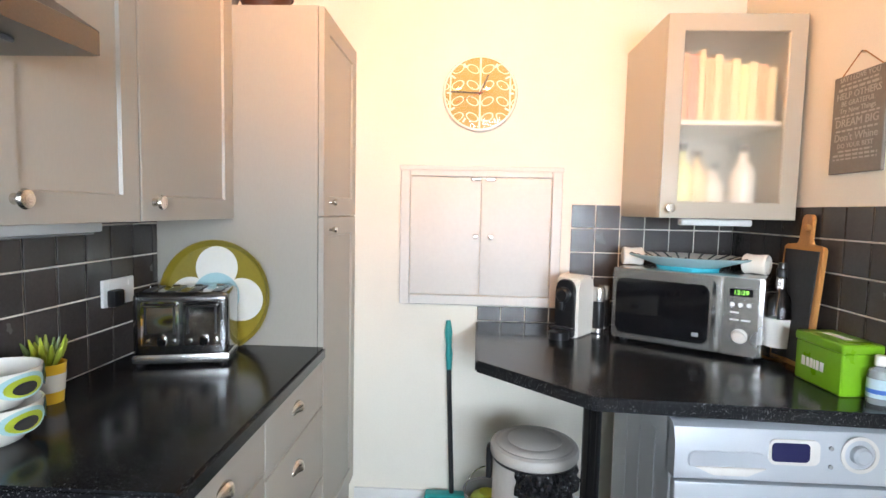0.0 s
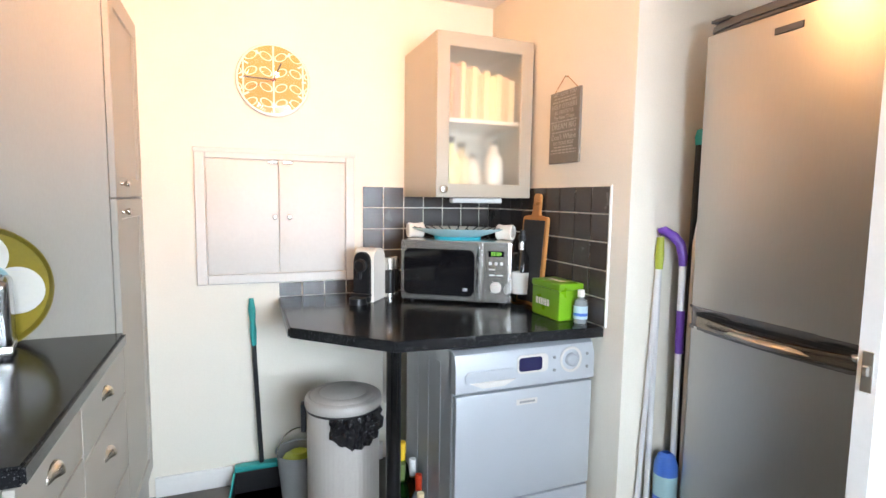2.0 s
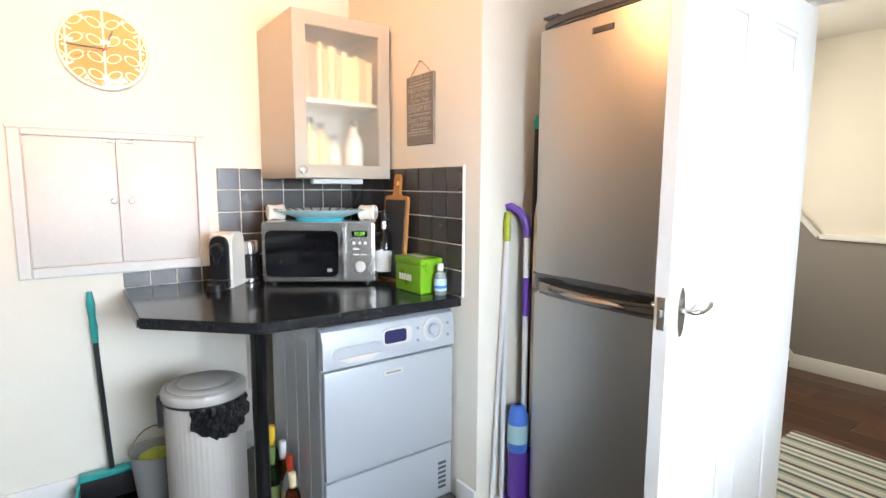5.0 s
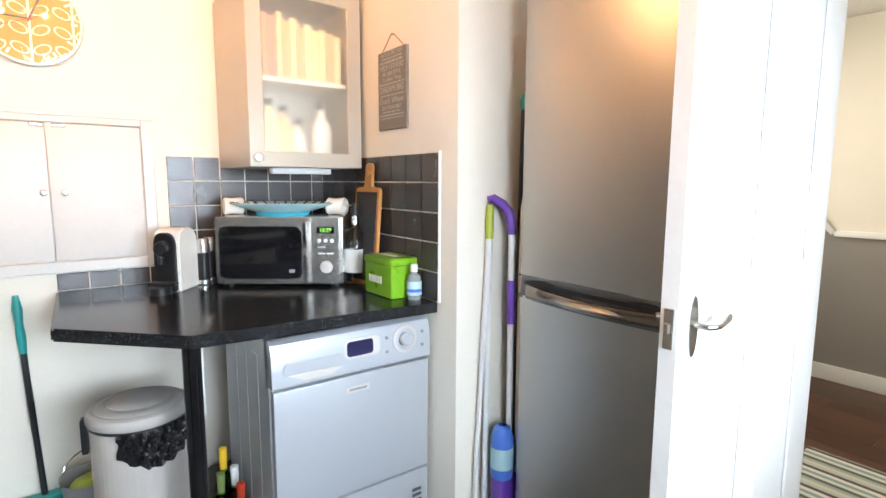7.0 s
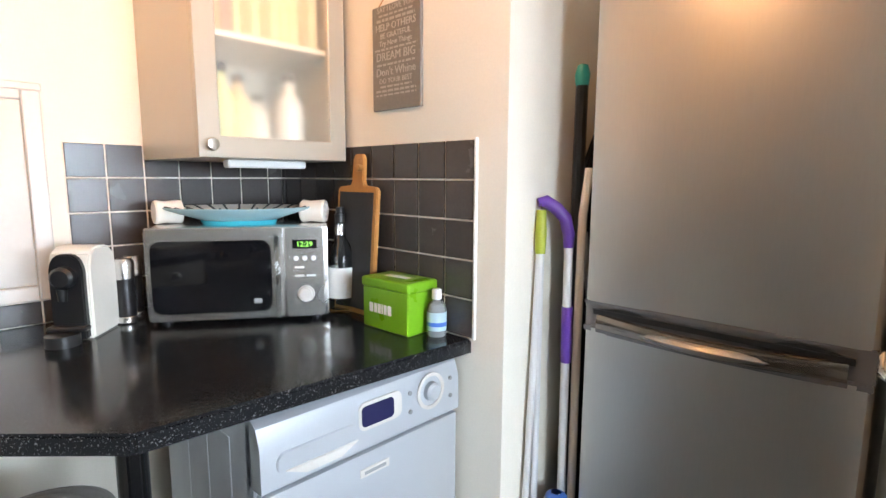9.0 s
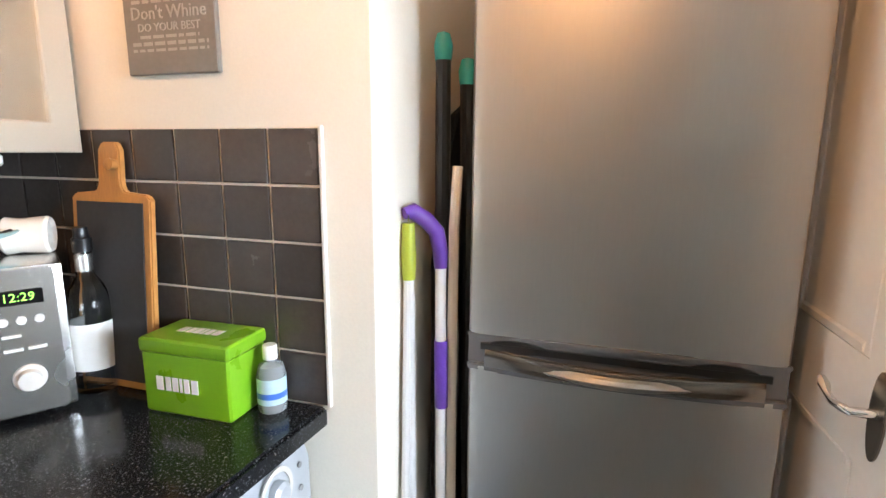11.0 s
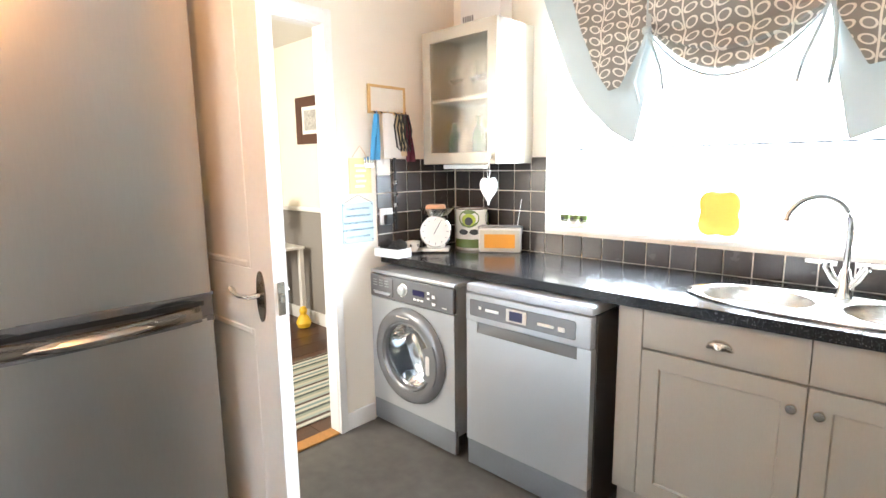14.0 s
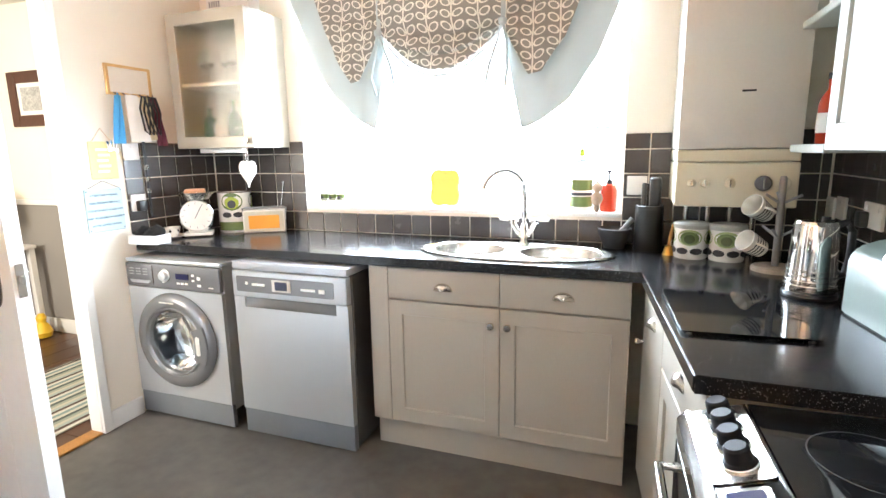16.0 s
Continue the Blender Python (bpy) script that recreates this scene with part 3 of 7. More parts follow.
# ---- fitted kitchen ----
def base_unit(at, w, d, fronts, label, group="base units", plinth=True, top=0.87, filler=0.0):
    """A floor cabinet: front at y = 0 facing -y. fronts: (kind, x0, x1, z0, z1, handle, hx, hz)."""
    u = thing("base_cabinet", label, "cabinet", at, group)
    part("carcass", boxes((0, w, 0.022, d, 0.145, top)), UNIT, u)
    if plinth:
        part("plinth", box(-filler, w, 0.05, 0.068, 0.0, 0.145, 0.001), UNIT, u)
    if filler:
        part("filler_panel", box(-filler, 0.028, 0.002, 0.021, 0.147, top - 0.003, 0.002), UNIT, u)
    for kind, x0, x1, z0, z1, handle, hx, hz in fronts:
        g = 0.0015
        if kind == "door":
            f = part("door", shaker(x0 + g, x1 - g, z0 + g, z1 - g, 0), UNIT, u)
        else:
            f = part("drawer_front", box(x0 + g, x1 - g, 0, 0.02, z0 + g, z1 - g, 0.003, 2), UNIT, u)
        if handle == "knob":
            knob(f, hx, 0, hz)
        elif handle == "cup":
            cup_pull(f, hx, 0, hz)
    return u


# sink run, facing north: false drawers over two doors
base_unit(pose(1.90, 0.405, 0, 0, 0, 180), 1.03, 0.56,
          [("drawer", 0.03, 0.53, 0.725, 0.867, "cup", 0.285, 0.787), ("drawer", 0.53, 1.03, 0.725, 0.867, "cup", 0.782, 0.787),
           ("door", 0.03, 0.53, 0.15, 0.720, "knob", 0.495, 0.648), ("door", 0.53, 1.03, 0.15, 0.720, "knob", 0.565, 0.648)],
          "greige double sink cabinet with two doors under drawer fronts", filler=0.062)
# corner and drawers on the west side, facing east
u = base_unit(pose(0.828, 0.427, 0, 0, 0, 96.4), 0.40, 0.60,
          [("drawer", 0.02, 0.40, 0.15, 0.867, "cup", 0.235, 0.795)], "greige corner cabinet with one tall plain front", plinth=True)
knob(u, 0.035, 0, 0.665, r=0.012)
base_unit(pose(0.783, 0.828, 0, 0, 0, 96.4), 0.485, 0.56,
          [("drawer", 0, 0.485, 0.725, 0.867, "cup", 0.26, 0.795), ("door", 0, 0.485, 0.15, 0.720, "knob", 0.385, 0.625)], "greige cabinet with drawer over a door beside the cooker")
base_unit(pose(0.735, 1.955, 0, 0, 0, 90), 0.43, 0.58,
          [("drawer", 0, 0.43, 0.725, 0.867, "cup", 0.2, 0.80), ("drawer", 0, 0.43, 0.435, 0.720, "cup", 0.2, 0.62), ("drawer", 0, 0.43, 0.15, 0.430, "cup", 0.2, 0.33)], "greige three-drawer cabinet with nickel cup handles", group="drawer units")
base_unit(pose(0.735, 2.39, 0, 0, 0, 90), 0.54, 0.58,
          [("drawer", 0, 0.54, 0.700, 0.867, "cup", 0.25, 0.80), ("drawer", 0, 0.54, 0.435, 0.695, "cup", 0.25, 0.61), ("drawer", 0, 0.54, 0.15, 0.430, "cup", 0.25, 0.33)], "greige three-drawer cabinet beside the tall larder unit", group="drawer units")

# tall larder unit
tall = thing("tall_cabinet", "greige tall larder cabinet with two doors", "cabinet", (0.42, 3.2, 0), in_world=True)
part("carcass", boxes((XW, 0.712, 2.935, YN, 0.0, 2.115)), UNIT, tall)
for z0, z1, hz in ((0.15, 1.380, 1.335), (1.386, 2.113, 1.435)):
    bm = shaker(0, YN - 2.935 - 0.012, z0, z1, 0, rail=0.07)
    bmesh.ops.transform(bm, matrix=pose(0.734, 2.941, 0, 0, 0, 90), verts=bm.verts[:])
    door = part("door", bm, UNIT, tall)
    knob(door, 0.734, 3.02, hz, normal=(1, 0, 0), r=0.013)

# wall cabinets on the west wall
for y0, y1 in ((1.968, 2.397), (2.40, 2.932)):
    u = thing("wall_cabinet", "greige shaker wall cabinet over the black worktop", "cabinet", (0.26, (y0 + y1) / 2, 1.37), "wall cabinets", in_world=True)
    part("carcass", boxes((XW, 0.388, y0, y1, 1.37, 2.18)), UNIT, u)
    bm = shaker(0, y1 - y0 - 0.003, 1.37, 2.18, 0, rail=0.065)
    bmesh.ops.transform(bm, matrix=pose(0.410, y0 + 0.0015, 0, 0, 0, 90), verts=bm.verts[:])
    door = part("door", bm, UNIT, u)
    knob(door, 0.410, y0 + 0.055, 1.42, normal=(1, 0, 0), r=0.02)
strip = thing("under_cabinet_light", "slim white strip light under the wall cabinet", "light", (0.2, 2.2, 1.35), in_world=True)
part("housing", box(0.16, 0.22, 1.98, 2.52, 1.335, 1.369, 0.006, 2), PLASTIC, strip)
part("diffuser", box(0.168, 0.212, 2.0, 2.5, 1.328, 1.336, 0.003), GREY, strip)
u = thing("wall_cabinet", "pale sage wall cabinet with an open end shelf", "cabinet", (0.26, 1.0, 1.34), "wall cabinets", in_world=True)
part("carcass", boxes((XW, 0.388, 0.70, 1.33, 1.34, 2.18)), SAGE, u)
part("open_shelf", box(XW, 0.41, 0.37, 0.70, 1.331, 1.356, 0.003), SAGE, u)
part("open_shelf", box(XW, 0.41, 0.37, 0.70, 1.71, 1.732, 0.003), SAGE, u)
part("open_shelf", box(XW, 0.41, 0.37, 0.70, 2.155, 2.18, 0.003), SAGE, u)
bm = shaker(0, 0.627, 1.34, 2.18, 0, rail=0.065)
bmesh.ops.transform(bm, matrix=pose(0.410, 0.702, 0, 0, 0, 90), verts=bm.verts[:])
knob(part("door", bm, SAGE, u), 0.410, 1.28, 1.42, normal=(1, 0, 0), r=0.02)

# extractor hood over the cooker
hood = thing("extractor_hood", "stainless steel chimney extractor hood above the cooker", "extractor hood", (0.3, 1.63, 1.62), in_world=True)
bm = bmesh.new()
lo = [bm.verts.new(p) for p in ((XW, 1.345, 1.66), (0.625, 1.345, 1.66), (0.625, 1.962, 1.66), (XW, 1.962, 1.66))]
mid = [bm.verts.new(p) for p in ((XW, 1.345, 1.70), (0.625, 1.345, 1.70), (0.625, 1.962, 1.70), (XW, 1.962, 1.70))]
hi = [bm.verts.new(p) for p in ((XW, 1.52, 1.92), (0.34, 1.52, 1.92), (0.34, 1.75, 1.92), (XW, 1.75, 1.92))]
for a, b in ((lo, mid), (mid, hi)):
    for i in range(4):
        bm.faces.new((a[i], a[(i + 1) % 4], b[(i + 1) % 4], b[i]))
bm.faces.new(lo), bm.faces.new(hi)
part("canopy", bm, HOODSTEEL, hood)
part("chimney", box(XW, 0.335, 1.525, 1.745, 1.92, ZC, 0.002), HOODSTEEL, hood)
part("filter", box(0.2, 0.56, 1.40, 1.87, 1.652, 1.661, 0.002), DARKSILVER, hood)

# worktops
def worktop(outline, label):
    top = thing("worktop", label, "worktop", (outline[0][0], outline[0][1], 0.872), in_world=True)
    part("slab", prism(outline, 0.872, 0.912, 0.006), WORKTOP, top)
    return top


def edge_band(top, p, q, depth=0.003):
    """Laminate edging glued to one front edge, proud of the slab."""
    (ax, ay), (bx, by) = p, q
    n = math.hypot(bx - ax, by - ay)
    ux, uy = (bx - ax) / n, (by - ay) / n
    ax, ay, bx, by = ax + 0.006 * ux, ay + 0.006 * uy, bx - 0.006 * ux, by - 0.006 * uy
    part("edge_band", prism([(ax, ay), (bx, by), (bx + uy * depth, by - ux * depth), (ax + uy * depth, ay - ux * depth)], 0.8745, 0.9075, 0.0008), WORKTOP, top)


def holed_worktop():
    """The south run with two bowl cut-outs, joined to the west run at the corner."""
    bm = bmesh.new()
    out = [(XD - 0.002, YS + 0.002), (XD - 0.002, 0.43), (0.838, 0.425), (0.752, 1.315), (XW + 0.002, 1.315), (XW + 0.002, YS + 0.002)]
    loops = [[(x, y) for x, y in out]] + [[(cx + x, 0.17 + y) for x, y in oval(0.172, 0.155, 24)] for cx in (1.575, 1.165)]
    for z in (0.872, 0.912):
        edges = []
        for lp in loops:
            vs = [bm.verts.new((x, y, z)) for x, y in lp]
            edges += [bm.edges.new((vs[i], vs[(i + 1) % len(vs)])) for i in range(len(vs))]
        bmesh.ops.triangle_fill(bm, edges=edges, use_beauty=True)
    bm.verts.ensure_lookup_table()
    n = len(bm.verts) // 2
    k = 0
    for lp in loops:
        for i in range(len(lp)):
            a, b = k + i, k + (i + 1) % len(lp)
            bm.faces.new((bm.verts[a], bm.verts[b], bm.verts[n + b], bm.verts[n + a]))
        k += len(lp)
    return bm


run_s = thing("worktop", "black speckled laminate worktop round the sink corner", "worktop", (1.7, 0.1, 0.872), in_world=True)
part("slab", holed_worktop(), WORKTOP, run_s)
edge_band(run_s, (0.838, 0.425), (XD - 0.002, 0.43), -0.003)
edge_band(run_s, (0.752, 1.315), (0.838, 0.425), -0.003)
edge_band(run_s, (XW + 0.002, 1.315), (0.752, 1.315), -0.003)
run_w = worktop([(XW + 0.002, 1.945), (0.752, 1.945), (0.742, 2.933), (XW + 0.002, 2.933)], "black speckled laminate worktop beside the larder unit")
edge_band(run_w, (0.752, 1.945), (0.742, 2.933))
run_n = worktop([(1.300, YN - 0.002), (1.287, 2.825), (1.607, 2.508), (XE - 0.002, 2.452), (XE - 0.002, YN - 0.002)], "black speckled laminate corner worktop over the dryer")
for p, q in (((1.300, YN - 0.002), (1.287, 2.825)), ((1.287, 2.825), (1.607, 2.508)), ((1.607, 2.508), (XE - 0.002, 2.452))):
    edge_band(run_n, p, q)
BLACKCHROME = surf("black_chrome", (0.05, 0.05, 0.052), 0.12, 0.9, var=0.03, bump=0)
post = thing("support_post", "dark chrome post under the worktop corner", "post", (1.612, 2.545, 0), in_world=True)
part("tube", lathe([(0.026, 0.02), (0.026, 0.872)], 24, pose(1.612, 2.545, 0)), BLACKCHROME, post)
part("foot", lathe([(0, 0), (0.045, 0), (0.045, 0.012), (0.03, 0.022)], 24, pose(1.612, 2.545, 0)), BLACKCHROME, post)

# ---- glass-fronted wall cabinets ----
def picture_frame(x0, x1, z0, z1, y0, y1, rail):
    """One mitred frame with an open middle."""
    bm = bmesh.new()
    loops = []
    for d, y in ((0, y1), (0, y0 + 0.002), (0.002, y0), (rail - 0.003, y0), (rail, y0 + 0.003), (rail, y1)):
        loops.append([bm.verts.new((a, y, b)) for a, b in ((x0 + d, z0 + d), (x1 - d, z0 + d), (x1 - d, z1 - d), (x0 + d, z1 - d))])
    for a, b in zip(loops, loops[1:] + loops[:1]):
        for i in range(4):
            bm.faces.new((a[i], a[(i + 1) % 4], b[(i + 1) % 4], b[i]))
    return bm



def glass_cabinet(at, w, h, d, label, knob_x, glazing, rail=0.06):
    """Front at y = 0 facing -y, bottom at z = 0."""
    u = thing("glass_cabinet", label, "cabinet", at, "glass cabinets")
    t = 0.018
    # back and shelf are white: the lit interior's brightness is put into their colour
    for nm, dims in (("side_panel", (0, t, 0.022, d, 0, h)), ("side_panel", (w - t, w, 0.022, d, 0, h)), ("bottom_panel", (t, w - t, 0.022, d, 0, t)), ("top_panel", (t, w - t, 0.022, d, h - t, h)), ("back_panel", (t, w - t, d - 0.008, d, t, h - t))):
        part(nm, boxes(dims), CERAMIC if nm == "back_panel" else SILVERPAINT, u)
    part("shelf", boxes((t, w - t, 0.05, d - 0.01, h * 0.475, h * 0.475 + 0.016)), CERAMIC, u)
    f = part("door_frame", picture_frame(0, w, 0, h, 0, 0.02, rail), SILVERPAINT, u)
    pane = part("pane", boxes((rail - 0.008, w - rail + 0.008, 0.008, 0.012, rail - 0.008, h - rail + 0.008)), glazing, f)
    pane.visible_shadow = False
    knob(f, knob_x, 0, 0.035, r=0.018)
    lightbar = part("strip_light", box(0.1, w - 0.12, 0.05, 0.09, -0.026, -0.002, 0.005), PLASTIC, u)
    return u


SILVERPAINT = surf("silver_grey_cabinet_paint", (0.46, 0.42, 0.34), 0.32, 0.15, var=0.03, scale=4, fine=220, bump=0.04)
cab_n = glass_cabinet(pose(1.932, 2.998, 1.405), 0.475, 0.712, 0.468, "silver-grey wall cabinet with frosted glass door, books inside", 0.03, FROST)
cab_s = glass_cabinet(pose(3.25, 0.142, 1.387, 0, 0, 180), 0.51, 0.690, 0.31, "silver-grey wall cabinet with glass door, glasses inside", 0.48, OBSCURE)

# ---- appliances ----
# tumble dryer under the corner worktop, facing south
dryer = thing("tumble_dryer", "silver condenser tumble dryer under the corner worktop", "tumble dryer", pose(1.825, 2.498, 0))
part("body", box(0, 0.595, 0.03, 0.57, 0.012, 0.852, 0.012, 3), SILVERBLUE, dryer)
bm = prism([(0.0, 0.700), (-0.004, 0.705), (-0.002, 0.80), (0.012, 0.840), (0.03, 0.852), (0.06, 0.852), (0.06, 0.700)], 0.0, 0.595, 0.0, Matrix(((0, 0, 1, 0), (1, 0, 0, 0), (0, 1, 0, 0), (0, 0, 0, 1))))
panel = part("control_panel", bm, SILVERBLUE, dryer)
tilt = pose(0, -0.005, 0.70, -2.0, 0, 0)
part("drawer_handle", prism(rounded(0.21, 0.05, 0.022), -0.002, 0.006, 0.002, tilt @ pose(0.14, 0, 0.055, 90)), SILVERBLUE, panel)
part("drawer_grip", prism([(-0.09, 0.0), (-0.04, -0.022), (0.05, -0.022), (0.10, 0.0)], 0, 0.012, 0.002, tilt @ pose(0.14, 0, 0.04, 90)), PALEGREY, panel)
part("display", prism(rounded(0.10, 0.052, 0.012), 0, 0.004, 0.001, tilt @ pose(0.305, 0, 0.085, 90)), SCREEN, panel, "dark display window")
part("display_rim", prism(rounded(0.135, 0.07, 0.02), -0.003, 0.002, 0.001, tilt @ pose(0.315, 0, 0.085, 90)), PALEGREY, panel)
part("dial", lathe([(0.026, 0), (0.025, 0.014), (0.018, 0.02), (0, 0.021)], 24, tilt @ pose(0.485, 0, 0.085, 90)), SILVERBLUE, panel, "silver programme dial")
part("dial_rim", lathe([(0.05, 0), (0.05, 0.003), (0.04, 0.003), (0.04, 0)], 30, tilt @ pose(0.485, 0, 0.085, 90)), PALEGREY, panel)
for i in range(4):
    part("button", lathe([(0.006, 0), (0.006, 0.004), (0, 0.005)], 12, tilt @ pose(0.41 + 0.05 * (i % 2) * 3, 0, 0.05 + 0.05 * (i // 2), 90)), GREY, panel)
for i in range(3):
    part("side_rib", box(-0.0025, 0.0, 0.14 + 0.13 * i, 0.19 + 0.13 * i, 0.10, 0.78, 0.001), SILVERBLUE, dryer, "pressed rib on the side panel")
d = part("door", box(0.004, 0.591, 0, 0.03, 0.265, 0.690, 0.006, 2), SILVERBLUE, dryer)
part("badge", box(0.25, 0.34, -0.003, 0, 0.63, 0.652, 0.001), PALEGREY, d, "small blank maker's plate")
part("badge_bar", box(0.262, 0.328, -0.004, -0.003, 0.637, 0.645, 0), GREY, d)
lower = part("lower_panel", box(0.004, 0.591, 0.004, 0.03, 0.02, 0.255, 0.005, 2), SILVERBLUE, dryer)
for i in range(6):
    part("vent_slot", box(0.52, 0.56, 0.002, 0.006, 0.06 + 0.022 * i, 0.072 + 0.022 * i, 0), DARKSILVER, lower)

PLINTHGREY = surf("slate_grey_plinth_paint", (0.23, 0.245, 0.265), 0.36, 0.4, var=0.04, bump=0.02)
RINGGREY = surf("mid_grey_door_plastic", (0.20, 0.20, 0.205), 0.25, 0.4, var=0.03, bump=0)
# fridge freezer in its alcove, facing west
fr = thing("fridge_freezer", "graphite silver upright fridge freezer in an alcove", "fridge freezer", pose(2.592, 2.21, 0, 0, 0, -90))
part("body", box(0.004, 0.596, 0.065, 0.60, 0.03, 1.955, 0.008, 2), FRIDGE, fr)
for z0, z1, nm in ((0.09, 0.966, "freezer_door"), (1.038, 1.945, "fridge_door")):
    bm = prism([(0, 0.06), (0.0, 0.022), (0.008, 0.006), (0.03, 0.0), (0.57, 0.0), (0.592, 0.006), (0.60, 0.022), (0.60, 0.06)], z0, z1, 0)
    part(nm, bm, FRIDGE, fr)
part("top_cap", prism([(0, 0.075), (0.0, 0.03), (0.03, 0.008), (0.15, -0.012), (0.45, -0.012), (0.57, 0.008), (0.60, 0.03), (0.60, 0.075), (0.6, 0.58), (0, 0.58)], 1.948, 1.985, 0.010), DARKSILVER, fr, "dark curved top cap")
part("plinth", box(0.01, 0.59, 0.02, 0.06, 0.0, 0.085, 0.003), DARKSILVER, fr)
band = part("handle_band", prism([(0.0, 0.05), (0.0, 0.014), (0.05, 0.006), (0.55, 0.006), (0.60, 0.014), (0.60, 0.05)], 0.967, 1.037, 0.003), RINGGREY, fr, "dark grey band between the doors")
lip = [(0.0, 0.012)] + [(0.6 * i / 24, 0.004 - 0.020 * math.sin(math.pi * i / 24)) for i in range(25)] + [(0.60, 0.012)]
part("lower_lip", prism(lip, 0.955, 0.972, 0.003), RINGGREY, band, "curved dark lip under the grip")
part("upper_lip", prism([(0.0, 0.012)] + [(0.6 * i / 24, 0.004 - 0.008 * math.sin(math.pi * i / 24)) for i in range(25)] + [(0.60, 0.012)], 1.030, 1.040, 0.002), RINGGREY, band)
# flat black pieces: shade of the grip's hollows put into colour
part("grip_shade_strip", prism([(0.03, 0.0)] + [(0.03 + 0.54 * i / 20, 0.004) for i in range(21)] + [(0.57, 0.0)], 1.004, 1.018, 0, pose(0, 0.001, 0)), BLACK, band, "flat black strip for the shade behind the grip")
for x0, x1 in ((0.045, 0.170), (0.430, 0.555)):
    part("recess_shade", prism([((x1 - x0) / 2 * math.cos(a), 0.013 * math.sin(a)) for a in [2 * math.pi * k / 24 for k in range(24)]], 0, 0.0025, 0, pose((x0 + x1) / 2, 0.005, 1.014, 90)), BLACK, band, "flat black oval painted as a shaded finger hollow")


def grip(x0, x1, z_mid, z_edge, z_low, lift):
    """A bowed grip plate: deep in the middle, tapering to its ends."""
    bm = bmesh.new()
    rows = []
    for i in range(29):
        f = i / 28
        x, s = x0 + (x1 - x0) * f, math.sin(math.pi * f)
        up = z_mid + (z_edge - z_mid) * (1 - s)
        y = -lift - 0.026 * s
        rows.append([bm.verts.new(p) for p in ((x, y + 0.010, z_low - 0.004 * s), (x, y, z_low + 0.004), (x, y - 0.003, (up + z_low) / 2), (x, y + 0.002, up - 0.003), (x, y + 0.010, up))])
    for a, b in zip(rows, rows[1:]):
        for k in range(4):
            bm.faces.new((a[k], a[k + 1], b[k + 1], b[k]))
        bm.faces.new((a[4], a[0], b[0], b[4]))
    bm.faces.new(rows[0])
    bm.faces.new(rows[-1])
    return bm


INLAY = surf("satin_bronze_inlay", (0.36, 0.335, 0.30), 0.30, 0.9, var=0.03, bump=0)
hb = part("handle", grip(0.04, 0.56, 0.999, 1.008, 0.964, 0.002), BRONZE, band, "curved dark bronze handle bar")
part("handle_inlay", grip(0.165, 0.435, 0.993, 0.989, 0.971, 0.0195), INLAY, hb, "brushed steel inlay")
part("badge", box(0.25, 0.335, -0.003, 0.001, 1.885, 1.905, 0.001), DARKSILVER, fr, "small blank maker's plate")
part("hinge", box(0.02, 0.09, 0.0, 0.06, 1.985, 1.995, 0.003), DARKSILVER, fr)


def front_panel_bits(parent, y, spots):
    for x, z, w, h, m in spots:
        part("button", box(x - w / 2, x + w / 2, y - 0.004, y, z - h / 2, z + h / 2, 0.001), m, parent)


# washing machine, facing north
DRUM = surf("steel_drum", (0.20, 0.21, 0.225), 0.34, 0.8, var=0.25, fine=120, bump=0.5, depth=0.004)
def holed_plate(x0, x1, z0, z1, cx, cz, r, y0, y1, n=48):
    """An upright plate between y0 and y1 with one round hole."""
    bm = bmesh.new()
    loops = [[(x0, z0), (x1, z0), (x1, z1), (x0, z1)], [(cx + r * math.cos(2 * math.pi * i / n), cz + r * math.sin(2 * math.pi * i / n)) for i in range(n)]]
    sides = []
    for y in (y0, y1):
        edges, made = [], []
        for lp in loops:
            vs = [bm.verts.new((x, y, z)) for x, z in lp]
            edges += [bm.edges.new((vs[i], vs[(i + 1) % len(vs)])) for i in range(len(vs))]
            made.append(vs)
        bmesh.ops.triangle_fill(bm, edges=edges, use_beauty=True)
        sides.append(made)
    for a, b in zip(*sides):
        for i in range(len(a)):
            j = (i + 1) % len(a)
            bm.faces.new((a[i], a[j], b[j], b[i]))
    return bm


wm = thing("washing_machine", "silver front-loading washing machine with a round door", "washing machine", pose(3.294, 0.505, 0, 0, 0, 180))
part("body", boxes((0, 0.012, 0.021, 0.58, 0.10, 0.828), (0.586, 0.598, 0.021, 0.58, 0.10, 0.828), (0.012, 0.586, 0.021, 0.58, 0.10, 0.112), (0.012, 0.586, 0.568, 0.58, 0.112, 0.828)), SILVER, wm)
part("top", box(-0.002, 0.60, 0.0, 0.585, 0.828, 0.848, 0.007, 2), SILVER, wm)
part("front_panel", holed_plate(0.0, 0.598, 0.132, 0.700, 0.30, 0.44, 0.180, 0.0, 0.020), SILVER, wm)
part("plinth", box(0.0, 0.598, 0.003, 0.03, 0.012, 0.128, 0.004, 2), PLINTHGREY, wm)
pn = part("control_panel", box(0, 0.598, -0.006, 0.02, 0.704, 0.826, 0.010, 3), RINGGREY, wm, "darker grey control panel")
